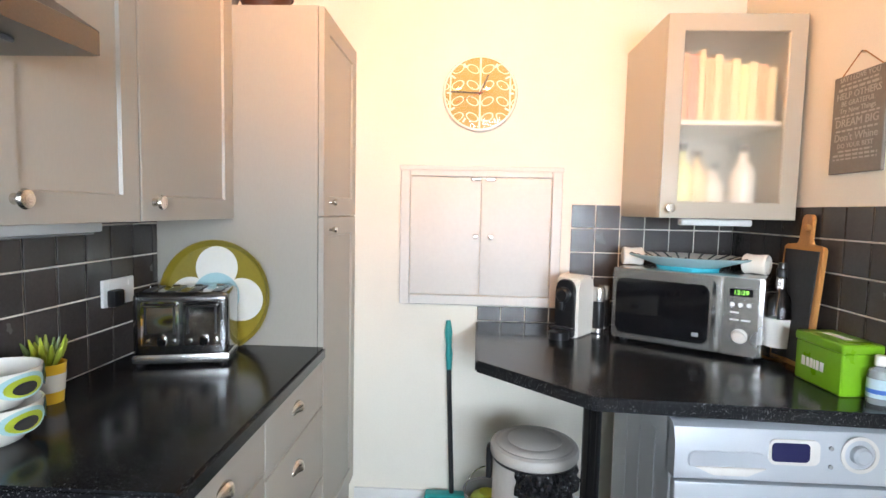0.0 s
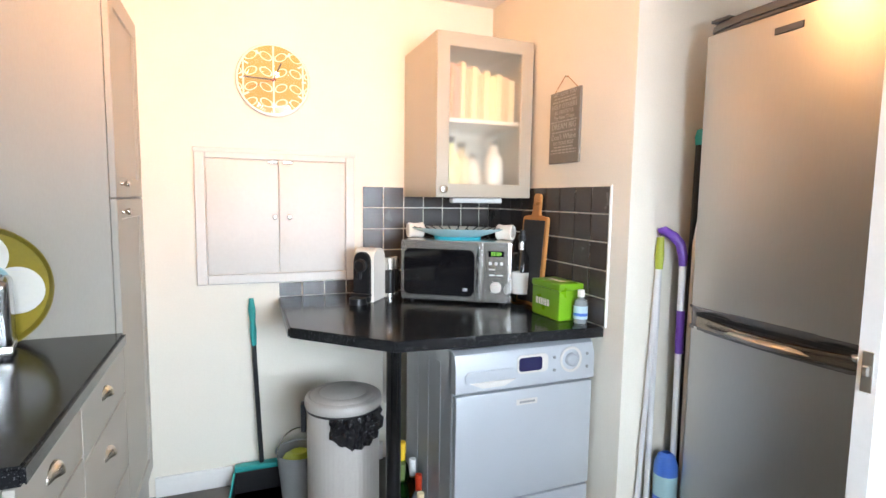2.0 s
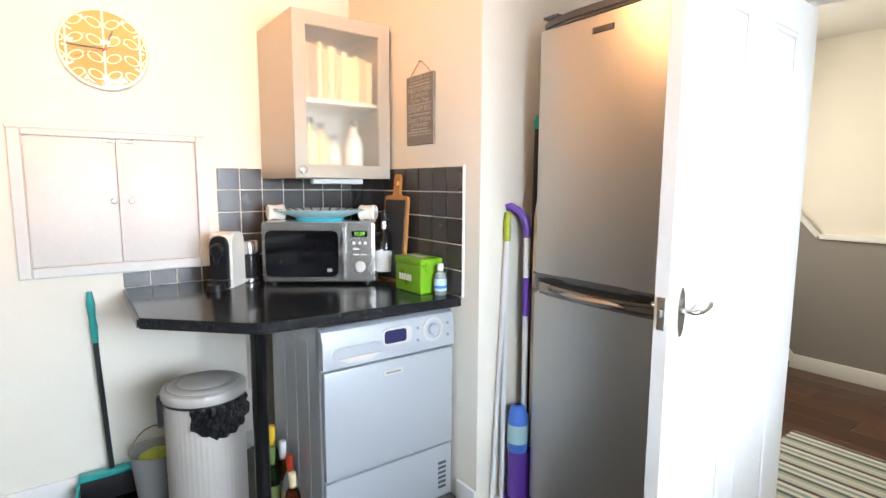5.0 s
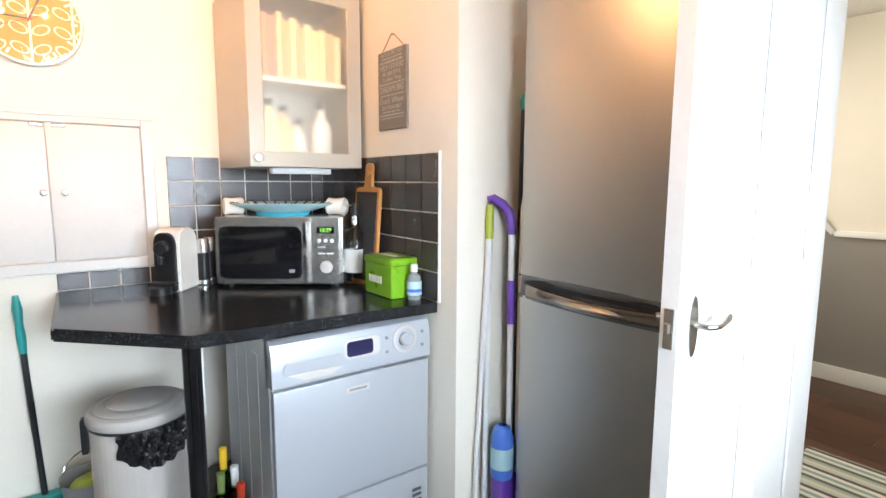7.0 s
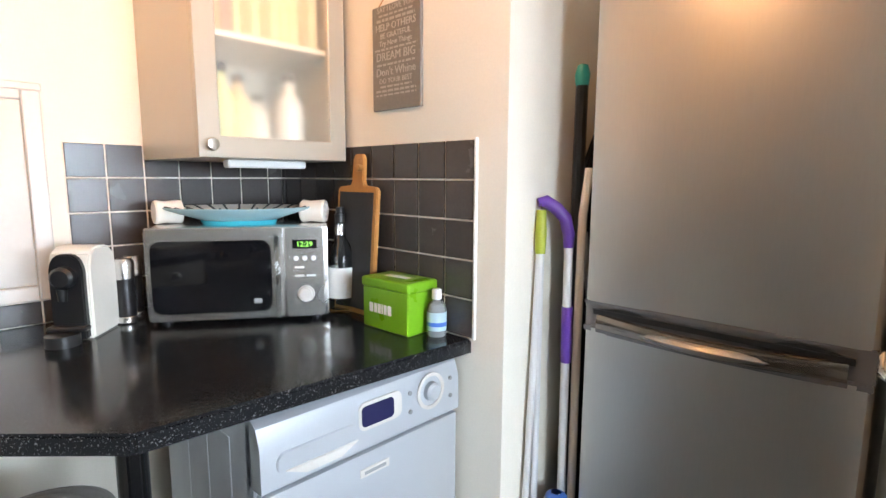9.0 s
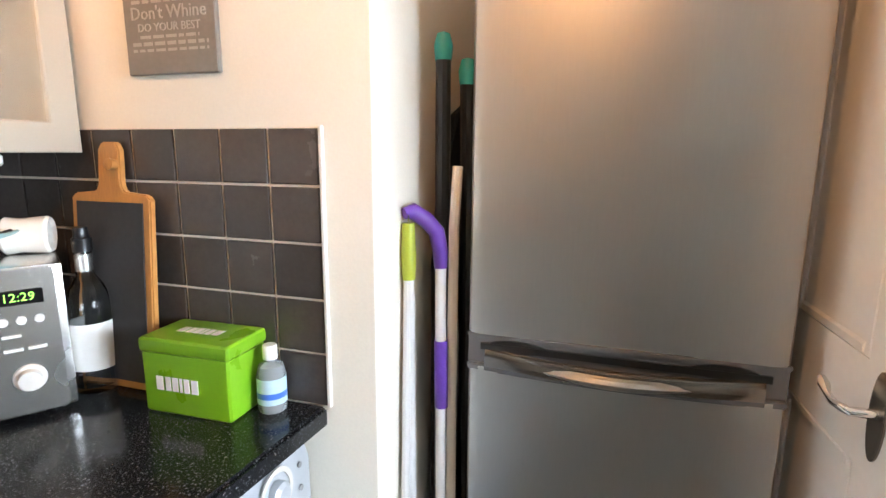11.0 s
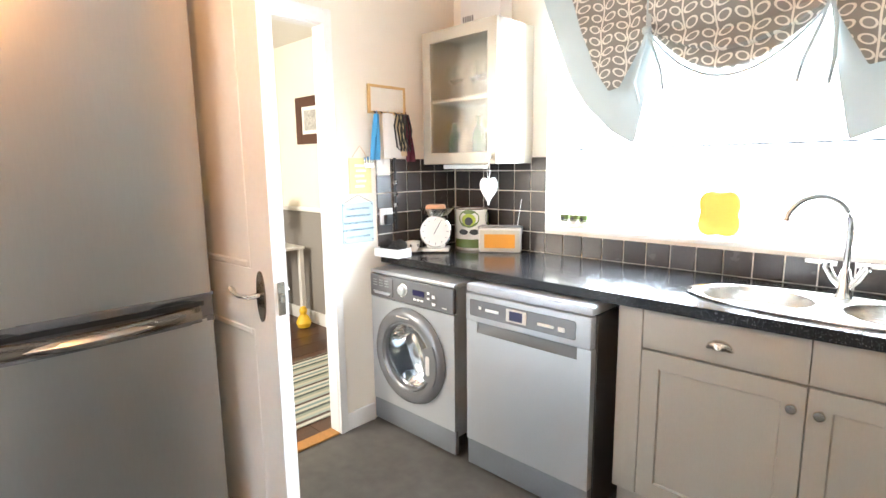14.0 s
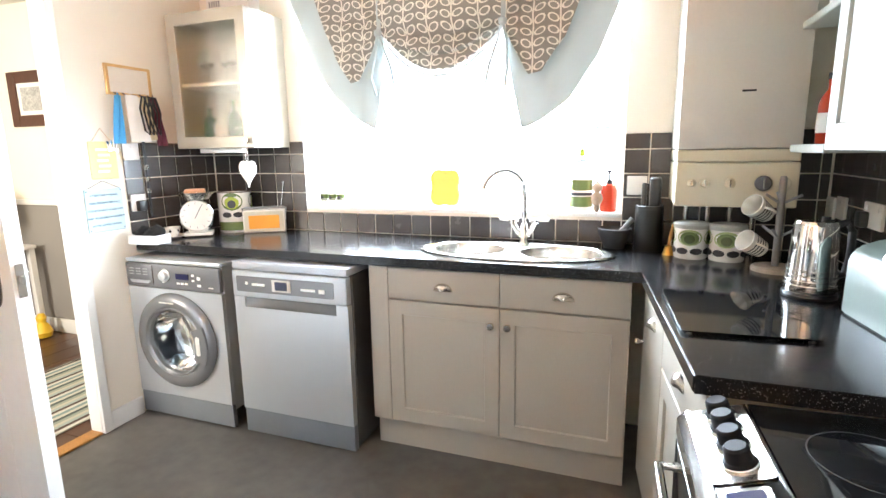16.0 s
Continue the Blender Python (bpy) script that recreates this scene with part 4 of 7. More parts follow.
front_panel_bits(pn, -0.006, [(0.372, 0.772, 0.080, 0.028, SCREEN), (0.44, 0.783, 0.016, 0.012, PLASTIC), (0.475, 0.770, 0.020, 0.016, PLASTIC), (0.44, 0.757, 0.016, 0.010, PLASTIC), (0.475, 0.735, 0.022, 0.012, PLASTIC), (0.345, 0.738, 0.018, 0.009, PLASTIC), (0.37, 0.738, 0.018, 0.009, PLASTIC), (0.395, 0.738, 0.018, 0.009, PLASTIC), (0.25, 0.738, 0.012, 0.008, PLASTIC), (0.545, 0.728, 0.03, 0.006, PALEGREY)])
dw_ = part("drawer", box(0.015, 0.185, -0.012, -0.005, 0.722, 0.820, 0.005, 2), RINGGREY, pn, "detergent drawer front")
part("drawer_pull", prism([(-0.07, 0), (0.07, 0), (0.055, -0.016), (-0.055, -0.016)], 0, 0.006, 0.002, pose(0.105, -0.012, 0.742, 90)), SILVERBLUE, dw_)
for i in range(3):
    for k in range(3):
        part("print_bar", box(0.035 + 0.045 * i, 0.065 + 0.045 * i, -0.0126, -0.0120, 0.768 + 0.014 * k, 0.773 + 0.014 * k, 0), GREY, dw_)
dl = part("dial", lathe([(0.030, 0), (0.030, 0.004), (0.024, 0.006), (0.022, 0.022), (0.016, 0.025), (0, 0.025)], 28, pose(0.262, -0.006, 0.772, 90)), SILVER, pn)
part("dial_rim", tube(arc((0.262, -0.0075, 0.772), 0.031, 0, 360, 28, (1, 0, 0), (0, 0, 1)), 0.003, 6), CHROME, dl)
dr = part("door", lathe([(0.224, -0.001), (0.228, 0.010), (0.222, 0.026), (0.206, 0.038), (0.186, 0.042), (0.168, 0.036), (0.158, 0.022), (0.152, 0.004), (0.150, -0.012)], 56, pose(0.30, 0.0, 0.44, 90) @ Matrix.Diagonal((1.08, 1.08, 1, 1))), RINGGREY, wm, "round grey door ring")
part("inner_ring", lathe([(0.163, 0.030), (0.158, 0.035), (0.150, 0.028), (0.146, 0.008)], 56, pose(0.30, 0, 0.44, 90) @ Matrix.Diagonal((1.08, 1.08, 1, 1))), RINGGREY, dr)
part("bowl", lathe([(0.149, 0.012), (0.140, 0.004), (0.128, -0.040), (0.112, -0.075), (0.09, -0.088), (0, -0.094), (0, -0.089), (0.088, -0.083), (0.107, -0.072), (0.123, -0.038), (0.136, 0.006), (0.146, 0.014)], 48, pose(0.30, 0, 0.44, 90) @ Matrix.Diagonal((1.08, 1.08, 1, 1))), SMOKE, dr, "clear glass bowl")
part("gasket", lathe([(0.168, -0.002), (0.150, -0.014), (0.158, -0.030), (0.166, -0.034), (0.215, -0.036)], 48, pose(0.30, 0, 0.44, 90) @ Matrix.Diagonal((1.08, 1.08, 1, 1))), GREY, wm, "grey rubber door seal")
part("drum", lathe([(0.166, -0.034), (0.175, -0.05), (0.232, -0.06), (0.236, -0.32), (0.20, -0.345), (0.06, -0.34), (0.05, -0.32), (0, -0.315)], 40, pose(0.30, 0, 0.44, 90) @ Matrix.Diagonal((1.08, 1.08, 1, 1))), DRUM, wm, "perforated steel drum")
sector = [(0.205 * math.cos(radians(a)), 0.205 * math.sin(radians(a))) for a in range(-27, 28, 6)] + [(0.128 * math.cos(radians(a)) + 0.004, 0.150 * math.sin(radians(a))) for a in range(27, -28, -6)]
hd = part("handle", prism(sector, 0, 0.014, 0.003, pose(0.30, -0.032, 0.44, 90) @ Matrix.Diagonal((1.08, 1.08, 1, 1))), RINGGREY, dr, "grey door grip plate")
part("handle_slot", prism(rounded(0.026, 0.098, 0.012), 0, 0.003, 0.001, pose(0.30 + 0.166, -0.0455, 0.44, 90)), PALEGREY, hd, "pale grip slot")
part("badge_bar", box(0.245, 0.335, -0.0432, -0.0415, 0.640, 0.646, 0), PALEGREY, dr)
for x in (0.05, 0.55):
    part("foot", lathe([(0.02, 0), (0.02, 0.014)], 12, pose(x, 0.06, 0)), BLACK, wm)

# dishwasher, facing north
SCOOP = surf("dull_grip_metal", (0.12, 0.115, 0.11), 0.38, 0.5, var=0.05, bump=0)
dw = thing("dishwasher", "silver freestanding dishwasher under the worktop", "dishwasher", pose(2.622, 0.502, 0, 0, 0, 180))
part("body", box(0.0, 0.606, 0.042, 0.58, 0.012, 0.828, 0.006), DARKSILVER, dw, "dark grey sides")
part("top", box(-0.003, 0.609, 0.0, 0.58, 0.829, 0.866, 0.010, 3), SILVERBLUE, dw)
d = part("door", boxes((0.0, 0.606, 0.0, 0.035, 0.135, 0.652), (0.0, 0.058, 0.0, 0.035, 0.652, 0.700), (0.548, 0.606, 0.0, 0.035, 0.652, 0.700)), SILVER, dw)
bm = bmesh.new()
rows = []
for i in range(25):
    f = i / 24
    x, s = 0.058 + 0.490 * f, math.sin(math.pi * f) ** 0.6
    rows.append([bm.verts.new((x, 0.030 * (0.25 + 0.75 * s) * (1 - g) ** 0.7 + 0.001, 0.700 - 0.048 * g)) for g in (0, 0.15, 0.35, 0.6, 0.85, 1.0)])
for a, b in zip(rows, rows[1:]):
    for k in range(5):
        bm.faces.new((a[k], a[k + 1], b[k + 1], b[k]))
part("handle", bm, SCOOP, d, "scooped dark metal grip under the panel", smooth=80)
pn = part("control_panel", box(0.0, 0.606, -0.006, 0.035, 0.702, 0.826, 0.008, 3), SILVERBLUE, dw)
part("panel_inset", prism(rounded(0.52, 0.074, 0.008), 0, 0.002, 0.0005, pose(0.285, -0.006, 0.765, 90)), RINGGREY, pn, "darker control strip")
front_panel_bits(pn, -0.008, [(0.275, 0.767, 0.100, 0.054, PALEGREY), (0.085, 0.770, 0.014, 0.014, PLASTIC), (0.15, 0.766, 0.07, 0.012, PLASTIC), (0.415, 0.760, 0.075, 0.012, PLASTIC), (0.485, 0.758, 0.030, 0.018, PLASTIC)])
part("display", box(0.243, 0.307, -0.0136, -0.0122, 0.748, 0.787, 0), SCREEN, pn)
part("plinth", box(0.0, 0.606, 0.006, 0.04, 0.01, 0.130, 0.004, 2), PLINTHGREY, dw)

# cooker, facing east
KNOBBLACK = surf("matt_black_knob_plastic", (0.010, 0.010, 0.011), 0.55, var=0.1, bump=0.03)
KNOBBLACK.node_tree.nodes["Principled BSDF"].inputs["Specular IOR Level"].default_value = 0.15
ck = thing("cooker", "black and silver freestanding cooker with ceramic hob", "cooker", pose(0.772, 1.336, 0, 0, 0, 92.5))
side = Matrix(((0, 0, 1, 0), (1, 0, 0, 0), (0, 1, 0, 0), (0, 0, 0, 1)))
part("body", box(0, 0.596, 0.03, 0.60, 0.02, 0.80, 0.004), BLACK, ck)
part("hob", box(0.0, 0.596, 0.108, 0.60, 0.85, 0.874, 0.004, 2), BLACKGLASS, ck, "black ceramic hob glass")
for x, y, r in ((0.16, 0.25, 0.09), (0.44, 0.25, 0.07), (0.16, 0.47, 0.07), (0.44, 0.47, 0.09)):
    part("hob_ring", lathe([(r, 0), (r, 0.0006), (r - 0.002, 0.0006), (r - 0.002, 0)], 36, pose(x, y, 0.874)), CHARCOAL, ck)
pn = part("control_panel", prism([(0.0, 0.79), (-0.006, 0.80), (-0.006, 0.822), (0.006, 0.838), (0.106, 0.872), (0.106, 0.79)], 0, 0.596, 0, side), BLACKGLASS, ck, "glossy black control panel")
part("panel_edge", prism([(-0.010, 0.796), (-0.010, 0.826), (0.004, 0.8425), (0.012, 0.8445), (0.0, 0.83), (-0.005, 0.82), (-0.005, 0.796)], -0.001, 0.597, 0, side), CHROME, ck, "bright chrome front edge")
deck = pose(0, 0.056, 0.8555, 18.8, 0, 0)
part("knob_plate", prism(rounded(0.235, 0.094, 0.010), 0.0005, 0.003, 0, deck @ pose(0.122, 0, 0)), STEEL, pn, "brushed steel knob plate")
for x in (0.035, 0.085, 0.140, 0.195):
    k = part("control_knob", lathe([(0.026, 0.003), (0.026, 0.008), (0.021, 0.012), (0.0195, 0.032), (0.016, 0.036), (0, 0.036)], 24, deck @ pose(x, 0.004, 0)), KNOBBLACK, pn)
    part("knob_ring", lathe([(0.028, 0.003), (0.028, 0.006), (0.026, 0.007)], 24, deck @ pose(x, 0.004, 0)), CHROME, k)
part("display_frame", prism(rounded(0.118, 0.070, 0.006), 0.0005, 0.003, 0, deck @ pose(0.315, -0.006, 0)), STEEL, pn)
part("clock_display", prism(rounded(0.100, 0.052, 0.004), 0.003, 0.0045, 0, deck @ pose(0.315, -0.006, 0)), SCREEN, pn)
for x in (0.43, 0.50, 0.56):
    part("control_knob", lathe([(0.026, 0.0), (0.026, 0.008), (0.021, 0.012), (0.0195, 0.032), (0.016, 0.036), (0, 0.036)], 24, deck @ pose(x, 0.004, 0)), KNOBBLACK, pn)
for z0, z1 in ((0.52, 0.785), (0.06, 0.505)):
    d = part("oven_door", box(0.002, 0.594, -0.010, 0.03, z0, z1, 0.004, 2), BLACKGLASS, ck)
    part("handle", tube([(0.05, -0.010, z1 - 0.035), (0.055, -0.045, z1 - 0.035), (0.541, -0.045, z1 - 0.035), (0.546, -0.010, z1 - 0.035)], 0.009, 10), CHROME, d)

# boiler in the corner, facing north
bo = thing("boiler", "white wall-hung gas boiler with cream control panel", "boiler", pose(0.735, 0.20, 1.13, 0, 0, 180))
part("casing", box(0, 0.405, 0.0, 0.365, 0.215, 0.98, 0.008, 2), BOILER, bo)
pn = part("control_panel", box(0.0, 0.405, -0.004, 0.36, 0.0, 0.165, 0.010, 3), IVORY, bo, "cream plastic control panel")
part("trim_strip", box(0.0, 0.405, 0.004, 0.36, 0.168, 0.212, 0.004), IVORY, bo)
part("slot", box(0.20, 0.245, -0.002, 0.001, 0.415, 0.422, 0.001), BLACK, bo)
for x, r, m in ((0.055, 0.016, IVORY), (0.10, 0.016, IVORY), (0.185, 0.019, IVORY), (0.292, 0.028, DARKSILVER), (0.36, 0.020, IVORY)):
    k = part("dial", lathe([(r, 0), (r, 0.008), (r * 0.85, 0.012), (0, 0.012)], 22, pose(x, -0.004, 0.090, 90)), m, pn)
    part("pointer", box(x - 0.0025, x + 0.0025, -0.020, -0.015, 0.090 - r * 0.7, 0.090 + r * 0.7, 0.001), NICKEL, k)
for i in range(4):
    part("pipe", lathe([(0.011, -0.20), (0.011, 0.0)], 12, pose(0.07 + 0.085 * i, 0.30, 0)), NICKEL, bo)

# ---- the door ----
hx, hy = 3.262, 1.568
dv = Vector((2.372 - hx, 1.526 - hy, 0))
L = dv.length
door = thing("door_1", "white panelled door standing open into the kitchen", "door", pose(hx, hy, 0.008, 0, 0, math.degrees(math.atan2(dv.y, dv.x))))
tagged(door, kind="structure")
bm = bmesh.new()
xs, zs = [0, 0.11, L / 2 - 0.05, L / 2 + 0.05, L - 0.11, L], [0, 0.2, 0.93, 1.10, 1.88, 1.99]
for i in range(5):
    for k in range(5):
        hole = i in (1, 3) and k in (1, 3)
        t = 0.012 if hole else 0.02
        block(bm, xs[i], xs[i + 1], -t, t, zs[k], zs[k + 1])
part("leaf", bm, WHITE, door)
for i in (1, 3):
    for k in (1, 3):
        for s in (-1, 1):
            a, b, c, e = xs[i], xs[i + 1], zs[k], zs[k + 1]
            y0, y1 = (0.012, 0.021) if s > 0 else (-0.021, -0.012)
            part("moulding", boxes((a, a + 0.02, y0, y1, c, e), (b - 0.02, b, y0, y1, c, e), (a + 0.02, b - 0.02, y0, y1, c, c + 0.02), (a + 0.02, b - 0.02, y0, y1, e - 0.02, e), bevel=0.004), WHITE, door)
for s in (-1, 1):
    hd = part("door_handle", prism(oval(0.021, 0.070, 24), 0, 0.005, 0.001, pose(L - 0.062, s * 0.020, 1.03, 90 if s < 0 else -90)), BRONZE if s < 0 else STEEL, door, "dark nickel lever handle on an oval plate")
    part("lever", tube([(L - 0.062, s * 0.02, 1.035), (L - 0.062, s * 0.058, 1.035), (L - 0.072, s * 0.064, 1.036), (L - 0.095, s * 0.065, 1.033), (L - 0.122, s * 0.064, 1.036), (L - 0.138, s * 0.063, 1.044), (L - 0.150, s * 0.062, 1.050)], [0.009, 0.007, 0.007, 0.006, 0.0055, 0.009, 0.006], 12), NICKEL if s > 0 else CHROME, hd)
part("latch_plate", box(L, L + 0.003, -0.011, 0.011, 0.985, 1.075, 0.001), NICKEL, door)
part("latch", box(L + 0.003, L + 0.013, -0.007, 0.007, 1.02, 1.045, 0.003), NICKEL, door)

# ---- north side: hatch, clock, broom, bin ----
hatch = thing("wall_hatch", "white painted double-door wall hatch with small knobs", "hatch", (1.3, YN, 0.98), in_world=True)
a0, a1, b0, b1 = 0.942, 1.668, 0.985, 1.612
part("frame", boxes((a0, a0 + 0.045, YN - 0.022, YN, b0, b1), (a1 - 0.045, a1, YN - 0.022, YN, b0, b1), (a0 + 0.045, a1 - 0.045, YN - 0.022, YN, b0, b0 + 0.045), (a0 + 0.045, a1 - 0.045, YN - 0.022, YN, b1 - 0.045, b1), (a0 - 0.004, a1 + 0.004, YN - 0.028, YN - 0.0225, b1 - 0.02, b1 + 0.004), bevel=0.004), HATCHPAINT, hatch)
for x0, x1, kx in ((a0 + 0.048, 1.304, 1.285), (1.307, a1 - 0.048, 1.352)):
    d = part("door", box(x0, x1, YN - 0.014, YN, b0 + 0.048, b1 - 0.048, 0.003, 2), HATCHPAINT, hatch)
    knob(d, kx, YN - 0.014, 1.300, r=0.012)
    part("catch", box(kx - 0.025, kx + 0.018, YN - 0.026, YN - 0.012, b1 - 0.062, b1 - 0.048, 0.003), NICKEL, d)

clock = thing("wall_clock", "round gold wall clock with white stem pattern", "clock", pose(1.29, YN, 1.934) @ Matrix.Scale(1.05, 4))
part("case", lathe([(0, 0), (0.155, 0), (0.158, 0.018), (0.155, 0.026), (0.148, 0.027), (0.146, 0.022)], 48, pose(0, 0, 0, 90)), CERAMIC, clock, "white rim")
part("face", lathe([(0.148, 0.020), (0, 0.020)], 48, pose(0.0, 0, 0, 90)), CLOCKFACE, clock)
for i in range(12):
    part("hour_mark", box(-0.004, 0.004, -0.0222, -0.020, 0.120, 0.140, 0, m=pose(0, 0, 0, 0, 30 * i, 0)), CERAMIC, clock)
part("hour_hand", box(-0.0035, 0.0035, -0.0250, -0.0232, -0.01, 0.082, 0.0005, m=pose(0, 0, 0, 0, 24, 0)), BLACK, clock)
part("minute_hand", box(-0.003, 0.003, -0.0275, -0.0258, -0.01, 0.125, 0.0005, m=pose(0, 0, 0, 0, -88, 0)), BLACK, clock)
part("second_hand", box(-0.001, 0.001, -0.0292, -0.0282, -0.03, 0.11, 0, m=pose(0, 0, 0, 0, -112, 0)), RED, clock)
part("lens", lathe([(0.147, 0.0300), (0.10, 0.036), (0, 0.038)], 40, pose(0, 0, 0, 90)), CLEAR, clock).visible_shadow = False

broom = thing("dustpan_and_broom", "long-handled teal and black dustpan and broom set", "broom", (1.20, 3.36, 0), in_world=True)
part("handle", tube([(1.205, 3.415, 0.10), (1.182, 3.432, 0.62), (1.180, 3.436, 0.70)], 0.011, 10), BLACK, broom)
part("grip", tube([(1.180, 3.436, 0.69), (1.178, 3.438, 0.76), (1.176, 3.44, 0.80), (1.174, 3.441, 0.86), (1.172, 3.442, 0.915)], [0.012, 0.016, 0.013, 0.017, 0.010], 12), TEAL, broom, "teal rubber grip")
part("brush_head", box(1.08, 1.34, 3.39, 3.44, 0.07, 0.115, 0.012, 3), TEAL, broom)
part("bristles", boxes(*[(1.085 + 0.021 * i, 1.100 + 0.021 * i, 3.395, 3.435, 0.0, 0.07) for i in range(12)]), BLACK, broom)
bm = bmesh.new()
pts = [(1.05, 3.20, 0.0), (1.35, 3.20, 0.0), (1.32, 3.37, 0.0), (1.08, 3.37, 0.0)]
lo = [bm.verts.new(p) for p in pts]
hi = [bm.verts.new((x, y, 0.02 if i < 2 else 0.10)) for i, (x, y, z) in enumerate(pts)]
bm.faces.new(lo)
for i in (1, 2, 3):
    bm.faces.new((lo[i], lo[(i + 1) % 4], hi[(i + 1) % 4], hi[i]))
bm.normal_update()
bmesh.ops.solidify(bm, geom=bm.faces[:], thickness=0.004)
part("dustpan", bm, BLACK, broom)
part("dustpan_lip", tube([(1.05, 3.20, 0.006), (1.2, 3.195, 0.006), (1.35, 3.20, 0.006)], 0.006, 6), TEAL, broom)
for xa, xb in ((1.05, 1.08), (1.35, 1.32)):
    part("dustpan_rim", tube([(xa, 3.20, 0.02), (xb, 3.37, 0.10)], 0.006, 6), TEAL, broom)

bin_ = thing("pedal_bin", "pale grey cylindrical kitchen bin with black liner", "bin", pose(1.50, 2.88, 0, 0, 0, -10))
bm = lathe([(0, 0.02), (0.135, 0.02), (0.143, 0.04), (0.143, 0.20), (0.143, 0.38), (0.143, 0.555), (0.138, 0.56)], 192)
for v in bm.verts:
    if 0.03 < v.co.z < 0.556:
        k = 1 + 0.004 * math.cos(48 * math.atan2(v.co.y, v.co.x))
        v.co.x, v.co.y = v.co.x * k, v.co.y * k
part("body", bm, BINPAINT, bin_, "finely ribbed body", smooth=60)
part("base_ring", lathe([(0, 0), (0.142, 0), (0.146, 0.008), (0.146, 0.022), (0.14, 0.024)], 40), BLACK, bin_)
part("rim", lathe([(0.146, 0.562), (0.149, 0.564), (0.149, 0.574), (0.144, 0.577)], 40), BLACK, bin_)
part("lid", lathe([(0.150, 0.574), (0.153, 0.580), (0.153, 0.598), (0.149, 0.608), (0.138, 0.614), (0.130, 0.613), (0.124, 0.618), (0.100, 0.625), (0.094, 0.623), (0.088, 0.627), (0.05, 0.632), (0, 0.633)], 40), BINPAINT, bin_)
bm = bmesh.new()
grid = []
for i in range(22):
    a = radians(-110 + 92 * i / 21)
    row = []
    for k in range(9):
        r = 0.150 + 0.010 * math.sin(i * 1.9 + k) * (k > 0) + 0.006 * random.random()
        row.append(bm.verts.new((r * math.cos(a), r * math.sin(a), 0.570 - 0.0155 * k * (0.55 + 0.45 * abs(math.sin(math.pi * i / 21))) - 0.01 * (random.random() if k == 8 else 0))))
    grid.append(row)
for i in range(21):
    for k in range(8):
        bm.faces.new((grid[i][k], grid[i + 1][k], grid[i + 1][k + 1], grid[i][k + 1]))
bm.normal_update()
bmesh.ops.solidify(bm, geom=bm.faces[:], thickness=0.002)
part("liner", bm, FILM, bin_, "crumpled black bin liner")
part("lid_hinge", box(-0.166, -0.146, -0.022, 0.022, 0.47, 0.585, 0.006, 2), BLACK, bin_)
part("pedal", box(-0.03, 0.03, -0.18, -0.13, 0.01, 0.022, 0.004), BLACK, bin_)

caddy = thing("cleaning_caddy", "grey and lime green bucket behind the bin", "bucket", pose(1.36, 3.22, 0, 0, 0, 20))
part("bucket", lathe([(0, 0.004), (0.075, 0.0), (0.10, 0.24), (0.106, 0.245), (0.098, 0.24), (0.073, 0.012), (0, 0.012)], 28), GREY, caddy)
part("cloth", lathe([(0.09, 0.17), (0.07, 0.215), (0.035, 0.235), (0, 0.225)], 12), LIME, caddy, "lime green cloth")
part("bail", tube(arc((0, 0, 0.235), 0.103, 0, 180, 14, (1, 0, 0), (0, 0.25, 0.97)), 0.003, 6), CHROME, caddy)


def bottle(name, at, profile, material, label, cap=None, band=None, group="", category="bottle"):
    b = thing(name, label, category, at, group)
    part("body", lathe(profile, 24), material, b)
    if cap:
        part("cap", lathe(cap[0], 16), cap[1], b)
    if band:
        part("label", lathe(band[0], 24), band[1], b)
    return b


WINE = [(0, 0.004), (0.034, 0), (0.037, 0.006), (0.037, 0.18), (0.030, 0.215), (0.014, 0.245), (0.013, 0.30), (0.0155, 0.302), (0.0155, 0.31), (0, 0.31)]
GREENGLASS = glass("green_bottle_glass", (0.05, 0.28, 0.06))
AMBER = glass("amber_bottle_glass", (0.35, 0.13, 0.02))
for x, y, k, mat_, capm, lab, tint in ((1.766, 2.93, 1.08, GREENGLASS, YELLOW, "green glass bottle with yellow foil neck", PALEYELLOW), (1.733, 2.83, 0.95, GREENGLASS, GREEN, "green glass bottle with bright green cap", GREEN), (1.786, 2.85, 0.95, AMBER, PLASTIC, "brown glass bottle with pale cap and label", PAPER), (1.786, 2.77, 0.86, CLEARPLASTIC, RED, "clear bottle with pink cap on the floor", PEACH), (1.770, 2.70, 0.74, AMBER, SAND, "dark brown bottle with a gold cap", CHARCOAL)):
    b = bottle("bottle", pose(x, y, 0) @ Matrix.Diagonal((0.85, 0.85, k, 1)), WINE, mat_, lab, ([(0.0145, 0.235), (0.0155, 0.25), (0.0175, 0.29), (0.017, 0.318), (0, 0.32)], capm), ([(0.0378, 0.06), (0.0378, 0.15)], tint), "floor bottles")

rag = solo("hanging_cloth", box(1.700, 1.712, 2.90, 3.02, 0.50, 0.86, 0.004), PAPER, "white cloth hanging under the worktop", "cloth")

# ---- on the corner worktop ----
mw = thing("microwave", "stainless steel microwave oven with black glass door", "microwave", pose(1.832, 3.192, 0.912, 0, 0, -34.0))
W_, H_, D_ = 0.520, 0.292, 0.265
part("case", box(0, W_, 0.012, D_, 0.012, H_, 0.006, 2), STEEL, mw)
for x in (0.04, W_ - 0.04):
    for y in (0.05, D_ - 0.04):
        part("foot", lathe([(0.014, 0), (0.014, 0.013)], 12, pose(x, y, 0)), BLACK, mw)
